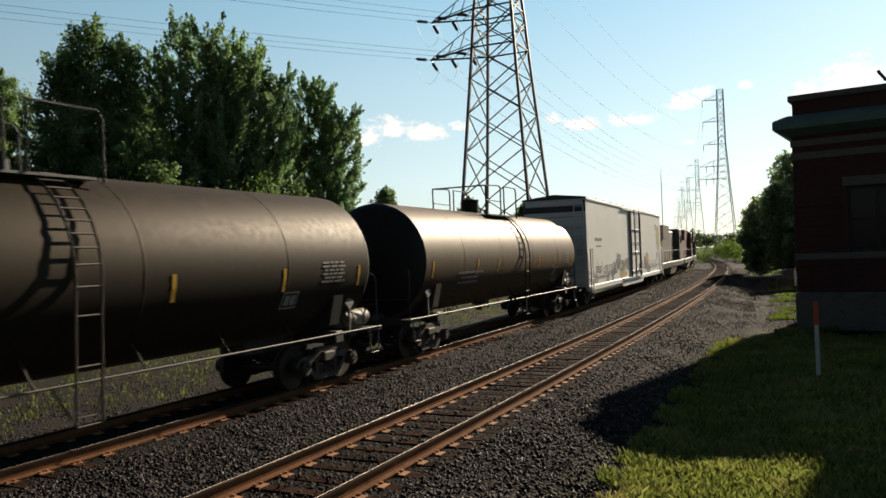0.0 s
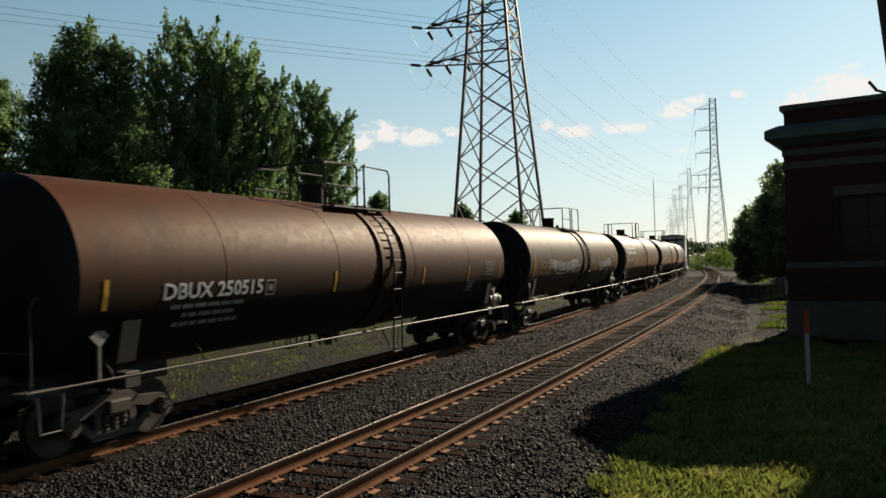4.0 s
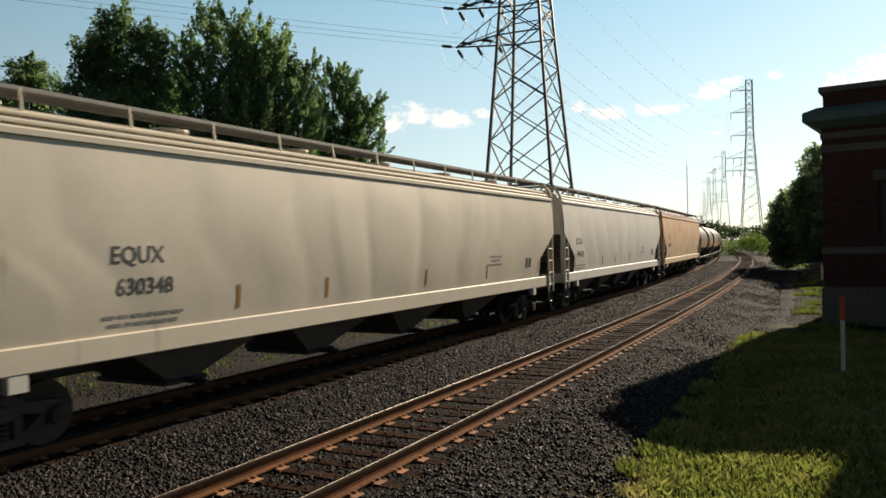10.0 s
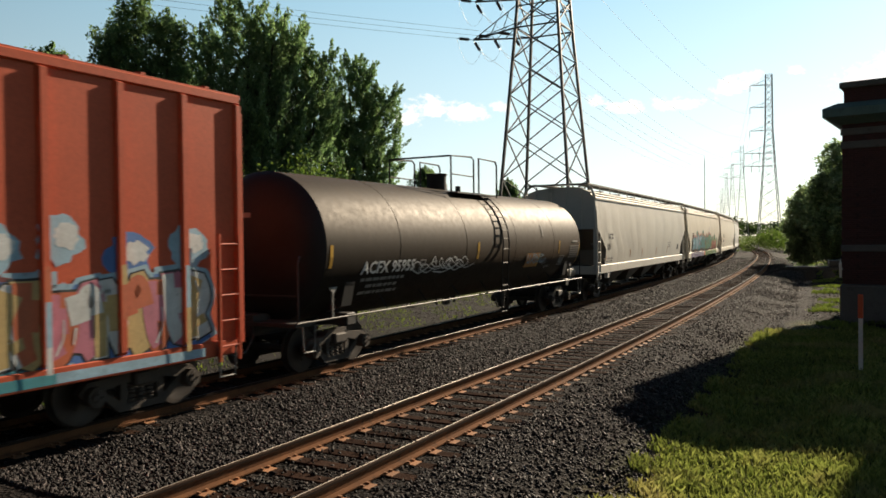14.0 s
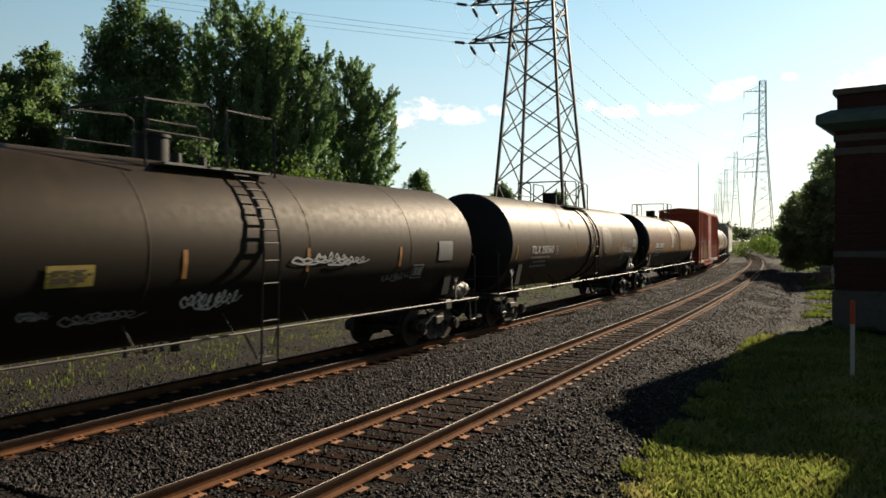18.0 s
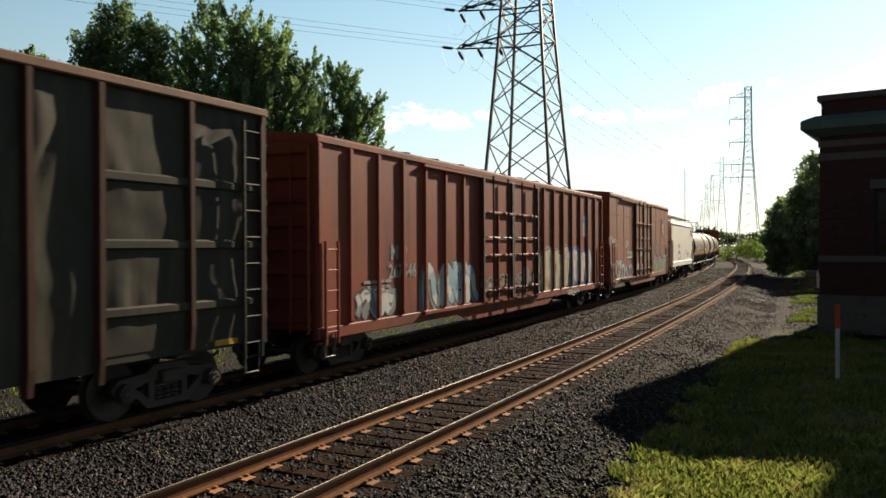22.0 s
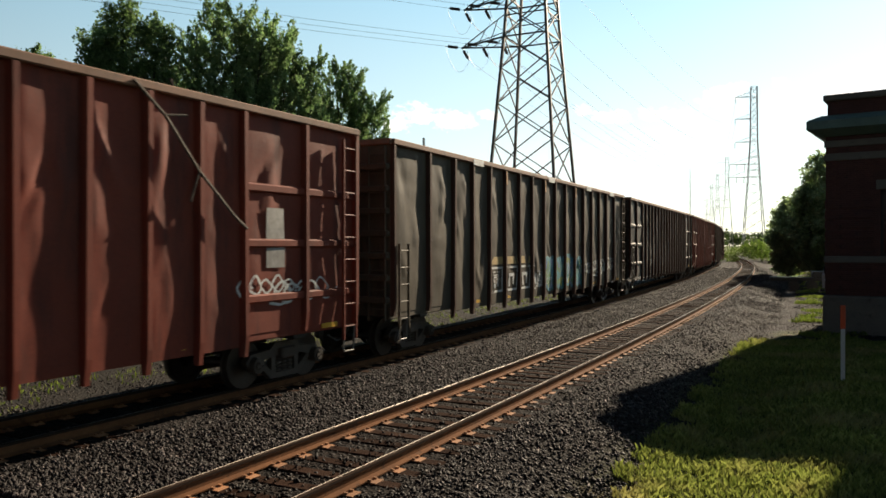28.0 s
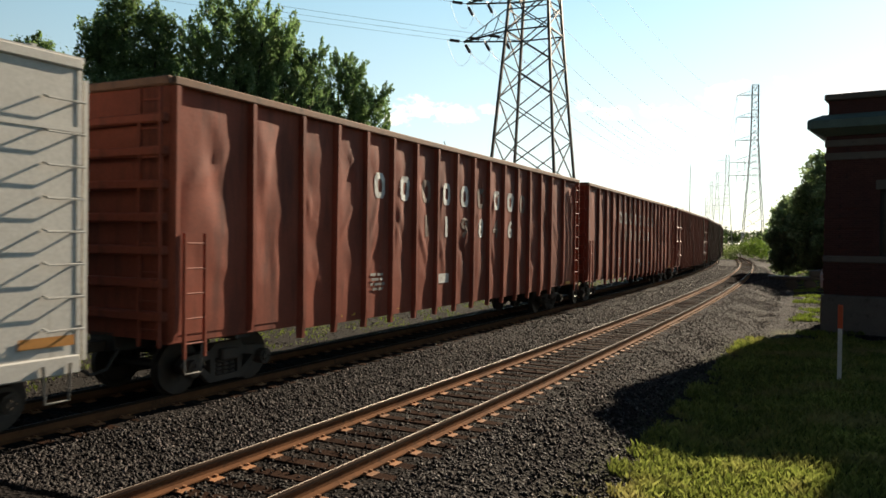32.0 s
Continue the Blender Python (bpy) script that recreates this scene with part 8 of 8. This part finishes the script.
for az, d, top_el, rad, kind, form, peaks, label in (
        (-36.0, 52, 12.5, 5.0, "leaf_dark", "oval", ((0, 0, 1.0), (2, 0, 0.9)), "dark green broadleaf tree"),
        (-29.6, 55, 12.6, 3.4, "leaf_dark", "oval", ((0, 0, 1.0), (-2.4, 0, 0.92)), "dark green broadleaf tree"),
        (-24.3, 50, 16.5, 2.7, "leaf_dark", "oval", ((0.0, 0, 1.0), (2.2, 0, 0.93), (-1.6, 0, 0.90)), "vine-hung dark green tree with an uneven crown"),
        (-25.0, 47, 10.6, 3.8, "leaf_dark", "oval", ((0, 0, 1.0), (3.0, 0, 0.92)), "low dark green broadleaf tree"),
        (-21.4, 58, 12.4, 3.6, "leaf_dark", "oval", ((0, 0, 1.0),), "dark green broadleaf tree"),
        (-17.4, 52, 16.9, 3.3, "leaf_maple", "cone", ((-0.9, 0, 1.0), (0.9, -0.6, 0.97), (2.5, -0.4, 0.93), (-2.2, 0.5, 0.87), (3.6, 0.2, 0.90)), "tall green maple with upswept spires"),
        (-13.4, 54, 14.9, 3.0, "leaf_maple", "cone", ((0, 0, 1.0), (-2.4, 0.6, 0.97), (1.7, -0.8, 0.88)), "tall green maple with upswept spires"),
        (-8.9, 60, 13.1, 3.1, "leaf_maple", "cone", ((-0.7, 0, 1.0), (0.5, 0, 0.965), (-2.2, 0.4, 0.84), (2.2, 0, 0.85)), "smaller green maple with upswept spires"),
        (-4.0, 110, 5.2, 3.4, "leaf_dark", "oval", ((0, 0, 1.0),), "distant rounded green tree"),
        (-1.2, 130, 3.2, 3.0, "leaf_dark", "oval", ((0, 0, 1.0),), "distant rounded green tree"),
        (2.2, 120, 4.2, 2.6, "leaf_dark", "oval", ((0, 0, 1.0),), "distant rounded green tree"),
        (6.2, 140, 3.6, 3.5, "leaf_dark", "oval", ((0, 0, 1.0),), "distant rounded green tree"),
        (24.5, 84, 6.1, 2.6, "leaf_yard", "oval", ((0, 0, 1.0), (1.8, 0, 0.95), (-1.6, 0, 0.74)), "dark tree beside the station yard"),
        (26.8, 80, 6.4, 3.6, "leaf_yard", "oval", ((0, 0, 1.0),), "dark tree beside the station yard"),
        (22.5, 86, 2.9, 1.8, "leaf_yard", "oval", ((0, 0, 1.0),), "low dark tree at the yard's edge")):
    px, py = polar(az, d)
    build_tree(px, py, EYE + 0.7 + d * math.tan(radians(top_el)), rad, kind, label, int(abs(az) * 100), leaves=(26000 if d < 70 else 11000) * min(3, 1 + len(peaks)), size=0.105 if d < 70 else 0.15, form=form, peaks=peaks, vines=26 if label.startswith("vine") else 0)


def build_shrubs(name, label, spots, kind, leaves, size, seed):
    rng = random.Random(seed)
    blobs = []
    for x, y, w, h in spots:
        for k in range(5):
            blobs.append((x + rng.uniform(-w, w), y + rng.uniform(-w, w), -0.6 + h * rng.uniform(0.3, 0.75), w * rng.uniform(0.5, 0.9), h / w * 0.5))
    c = crown_points(blobs, leaves, seed)
    c[:, 2] = np.maximum(c[:, 2], -0.75)
    p, f = leaf_cards(c, np.random.default_rng(seed).uniform(size * 0.6, size * 1.3, leaves), seed + 5)
    return spread(p, f, name, M[kind], "stuff", label, "shrubs")


build_shrubs("shrub_row", "bright green shrubs and saplings below the trees", [(*polar(a, 46 + (k * 7) % 5), 2.2, 6.2 + (k * 5) % 3) for k, a in enumerate(np.arange(-36, -9.5, 1.7))], "leaf_light", 60000, 0.12, 11)
build_shrubs("trackside_brush", "sunlit brush beyond the bend of the line", [(*polar(a, 150 + (k * 13) % 50), 3.2, 4.2) for k, a in enumerate(np.arange(19.9, 26, 0.42))], "leaf_light", 20000, 0.26, 12)
build_shrubs("far_woods", "hazy line of distant woods", [(*polar(a, 620 + (k * 37) % 120), 14, 14 + (k * 7) % 8) for k, a in enumerate(np.arange(-40, 45, 1.1))], "leaf_far", 30000, 1.6, 13)


def stone_mat(name, tones):
    m = bpy.data.materials.new(name)
    m.use_nodes = True
    nt = m.node_tree
    geo = nt.nodes.new("ShaderNodeNewGeometry")
    ramp = nt.nodes.new("ShaderNodeValToRGB")
    e = ramp.color_ramp.elements
    e[0].color, e[1].color = tones[0], tones[3]
    for at, tone in ((0.5, tones[1]), (0.85, tones[2])):
        e.new(at).color = tone
    nt.links.new(geo.outputs["Random Per Island"], ramp.inputs[0])
    col = ramp.outputs[0]
    nt.links.new(col, nt.nodes["Principled BSDF"].inputs["Base Color"])
    nt.nodes["Principled BSDF"].inputs["Roughness"].default_value = 0.7
    nt.nodes["Principled BSDF"].inputs["Specular IOR Level"].default_value = 0.22
    return m


def build_stones():
    r = np.random.default_rng(5)
    octa = np.array([(1, 0, 0), (-1, 0, 0), (0, 1, 0), (0, -1, 0), (0, 0, 1), (0, 0, -1)], float)
    tris = np.array([(0, 2, 4), (2, 1, 4), (1, 3, 4), (3, 0, 4), (2, 0, 5), (1, 2, 5), (3, 1, 5), (0, 3, 5)])
    s = 5.5 + 100 * r.random(175000) ** 2.2
    off = r.uniform(-7.0, 3.6, len(s))
    wide = r.random(len(s)) < 0.24
    beyond = r.random(len(s)) < 0.12
    off[beyond & (s < 60)] = r.uniform(-15.0, -7.0, (beyond & (s < 60)).sum())
    off[wide & (s > 20)] = r.uniform(3.4, 9.5, (wide & (s > 20)).sum())
    crib = (np.abs(off) < 1.25) | (np.abs(off + 4.95) < 1.25)
    phase = ((s - 2.0) / 0.53) % 1.0
    on_tie = (phase < 0.23) | (phase > 0.77)
    keep = ~crib | (~on_tie & (r.random(len(s)) < 0.9)) | (on_tie & (r.random(len(s)) < 0.14))
    rail_gap = np.minimum(np.minimum(np.abs(off - 0.7525), np.abs(off + 0.7525)), np.minimum(np.abs(off + 4.1975), np.abs(off + 5.7025)))
    near_rail = rail_gap < 0.1
    keep &= ~(near_rail | (on_tie & (rail_gap < 0.25))) & ~((off > -4.1) & (off < -3.5) & (r.random(len(s)) < 0.6))
    s, off, crib = s[keep], off[keep], crib[keep]
    th = TH0 + s / R_TRAIN
    z = np.array([ground_height(o) for o in off]) + r.uniform(-0.015, 0.02, len(s)) - np.where(crib & ~on_tie[keep], 0.02, 0) + np.where(crib & on_tie[keep], 0.025, 0)
    c = np.stack([CX + (R_NEAR + off) * np.cos(th), CY + (R_NEAR + off) * np.sin(th), z], 1)
    size = r.uniform(0.018, 0.040, len(s)) * (1 + np.clip((s - 40) / 60, 0, 1) * 0.9)
    k = len(s)
    v = (octa[None] * r.uniform(0.6, 1.2, (k, 6, 3)) + r.uniform(-0.3, 0.3, (k, 6, 3))) * np.stack([r.uniform(1.1, 1.7, k), r.uniform(0.7, 1.0, k), r.uniform(0.5, 0.8, k)], 1)[:, None]
    q = r.normal(size=(k, 3, 3))
    q, _ = np.linalg.qr(q)
    v = np.einsum("kij,knj->kni", q, v) * size[:, None, None] + c[:, None]
    for pick, name, m, label in ((~crib, "ballast_stones", stone_mat("crushed_stone", ((0.0072, 0.0056, 0.0053, 1), (0.016, 0.0126, 0.0119, 1), (0.037, 0.030, 0.0284, 1), (0.14, 0.114, 0.107, 1))), "grey angular ballast stones beside the rails"),
                                 (crib, "crib_stones", stone_mat("grease_browned_stone", ((0.0045, 0.0033, 0.0028, 1), (0.009, 0.0064, 0.0053, 1), (0.022, 0.0155, 0.0126, 1), (0.08, 0.058, 0.049, 1))), "brown-stained ballast stones between the ties")):
        f = (tris[None] + (np.arange(pick.sum()) * 6)[:, None, None]).reshape(-1, 3)
        spread(v[pick].reshape(-1, 3), f, name, m, "stuff", label, "ballast")


build_stones()


def build_grass(name, n, s0, s1, o0, o1, h, kind, seed, label, power=1.4, thin=1.0, patchy=False):
    r = np.random.default_rng(seed)
    s = s0 + (s1 - s0) * r.random(n) ** power
    o = o0 + (o1 - o0) * r.random(n)
    edge = o0 + 0.5 * np.sin(s * 2.1) * np.cos(s * 0.7) + 0.25 * np.sin(s * 6.3)
    k = o > edge
    if patchy:
        k &= (np.sin(s * 0.9) * np.cos(o * 1.7 + s * 0.3) + 0.6 * np.sin(s * 2.3 + o * 2.9) + 0.12 * (np.abs(o) - 8)) > 0.1
    s, o = s[k], o[k]
    n = len(s)
    th = TH0 + s / R_TRAIN
    z = np.array([ground_height(q) for q in o]) - 0.02
    b = np.stack([CX + (R_NEAR + o) * np.cos(th), CY + (R_NEAR + o) * np.sin(th), z], 1)
    a = r.uniform(0, 2 * np.pi, n)
    w = np.stack([np.cos(a), np.sin(a), np.zeros(n)], 1) * (0.009 * thin)
    clump = 0.7 + 0.45 * (np.sin(b[:, 0] * 3.1 + 1.3 * np.sin(b[:, 1] * 2.2)) * np.sin(b[:, 1] * 2.7 + np.sin(b[:, 0] * 4.1)) + 1) / 2
    hh = h * r.uniform(0.5, 1.3, n) * clump
    lean = np.stack([r.normal(0, 0.22, n), r.normal(0, 0.22, n), np.ones(n)], 1) * hh[:, None]
    bend = np.stack([r.normal(0, 0.2, n), r.normal(0, 0.2, n), np.full(n, -0.08)], 1) * hh[:, None]
    p = np.stack([b - w, b + w, b + lean * 0.6 + w * 0.7, b + lean + bend], 1).reshape(-1, 3)
    f = (np.arange(n)[:, None] * 4 + np.array([0, 1, 2, 3])[None]).astype(np.int32)
    return spread(p, f, name, M[kind], "stuff", label, "grass")


build_grass("lawn", 230000, 3.0, 28.0, 3.1, 13.0, 0.15, "grass", 21, "green lawn grass before the station house", 1.6)
build_grass("trackside_weeds", 150000, 24.0, 95.0, 4.3, 14.0, 0.17, "weed", 22, "patchy weeds on the gravel beside the line", 1.3, 2.2, True)
build_grass("far_side_weeds", 26000, 4.0, 70.0, -28.0, -9.0, 0.14, "weed", 23, "patchy weeds beyond the train", 1.2, 1.6, True)


def build_marker():
    px, py = 8.563, 17.686
    post = thing("marker_post", "thin white plastic marker post with an orange top", "marker post")
    part("stem", Form().prism_x([(-0.045, 0.0), (-0.045, 1.25), (0.045, 1.25), (0.045, 0.0)], -0.012, 0.012), M["post_white"], post)
    part("cap", Form().box(-0.02, 0.02, -0.055, 0.055, 1.25, 1.79, 0.01), M["post_orange"], post, "orange marker top")
    post.matrix_world = pose(px, py, -0.45, 0, 0, 62)


build_marker()


def build_pole():
    pole = thing("utility_pole", "leaning weathered wooden pole with a torn wire hook", "utility pole")
    f = Form()
    f.rod((0, 0, -0.4), (0, 0, 11.0), 0.21, 18, 0.17)
    part("shaft", f, M["pole_wood"], pole, smooth=40)
    hook = Form().path([(-0.15, -0.10, 4.45), (-0.24, -0.06, 4.42), (-0.33, -0.02, 4.47), (-0.37, -0.01, 4.54)], 0.012, 5)
    part("wire_hook", hook, M["steel_dark"], pole)
    pole.matrix_world = pose(3.83, 5.18, -0.6, -2.8, -4.3, 0)


build_pole()


def build_mast():
    mast = thing("radio_mast", "thin hazy radio mast on the horizon", "mast")
    x, y = polar(16.15, 520)
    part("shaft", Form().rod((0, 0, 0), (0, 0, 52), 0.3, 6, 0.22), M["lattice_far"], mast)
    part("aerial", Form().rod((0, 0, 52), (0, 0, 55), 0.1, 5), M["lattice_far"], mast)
    mast.matrix_world = pose(x, y, -1.0)


build_mast()


def build_cart():
    """A low flat trailer and a pale van's tail, half hidden behind the house."""
    cart = thing("flat_trailer", "low dark flat trailer under the trees", "trailer")
    x, y = polar(23.4, 62)
    part("bed", Form().box(-2.2, 2.2, -0.9, 0.9, 0.75, 1.0, 0.03), M["steel_dark"], cart)
    part("toolbox", Form().box(0.6, 2.0, -0.8, 0.8, 1.0, 1.45, 0.04), M["steel_dark"], cart)
    for a in (-0.6, 0.6):
        for b in (-0.85, 0.85):
            part("wheel", Form().rod((a, b - 0.1, 0.4), (a, b + 0.1, 0.4), 0.38, 14), M["steel_dark"], cart, key=("cart_wheel", a, b))
    part("drawbar", Form().bar((-2.2, 0, 0.85), (-3.4, 0, 0.5), 0.1, 0.1), M["steel_dark"], cart)
    cart.matrix_world = pose(x, y, -0.62, 0, 0, -20)
    van = thing("parked_van", "white parked van behind the station house", "van")
    x, y = polar(27.1, 58)
    body = part("body", Form().prism([(-2.4, 0.45), (-2.45, 1.3), (-2.2, 2.05), (1.1, 2.1), (1.7, 1.35), (2.45, 1.15), (2.5, 0.45)], -0.95, 0.95), M["post_white"], van)
    part("windscreen", Form().add([(1.16, -0.85, 2.03), (1.68, -0.85, 1.40), (1.68, 0.85, 1.40), (1.16, 0.85, 2.03)], [(0, 1, 2, 3)]), M["glass"], body)
    part("side_window", Form().box(-1.9, 0.9, -0.965, -0.945, 1.4, 1.9), M["glass"], body)
    part("rear_window", Form().box(-2.40, -2.28, -0.8, 0.8, 1.4, 1.9), M["glass"], body)
    for a in (-1.5, 1.5):
        for b in (-0.86, 0.86):
            part("wheel", Form().rod((a, b - 0.11, 0.34), (a, b + 0.11, 0.34), 0.34, 16), M["steel_dark"], van, key=("van_wheel", a, b))
    van.matrix_world = pose(x, y, -0.62, 0, 0, 10)


build_cart()


# ---- what moves ----
def motions():
    times = [float(k) for k in range(33)]
    for car, s0 in TRAIN:
        walk(car, [(t, place(s0 + gone(t), R_TRAIN - R_NEAR)) for t in times])
    # the wheels roll while their car is near; tread radius 0.458 m
    start = {car: s0 for car, s0 in TRAIN}
    for w, x, car in WHEELSETS:
        rows = [k for k in range(32 * FPS + 1) if 2.0 < start[car] + gone(k / FPS) < 70.0]
        rows = [0, *[k for k in rows if 0 < k < 32 * FPS], 32 * FPS]
        base, turn, rolled = w.matrix_basis.copy(), [], rows[1] if len(rows) > 2 else 0
        for k in rows:
            far = min(max(k, rolled), rows[-2])
            turn.append((k / FPS, base @ Euler((0, gone(far / FPS) / 0.458, 0)).to_matrix().to_4x4()))
        walk(w, turn)


motions()
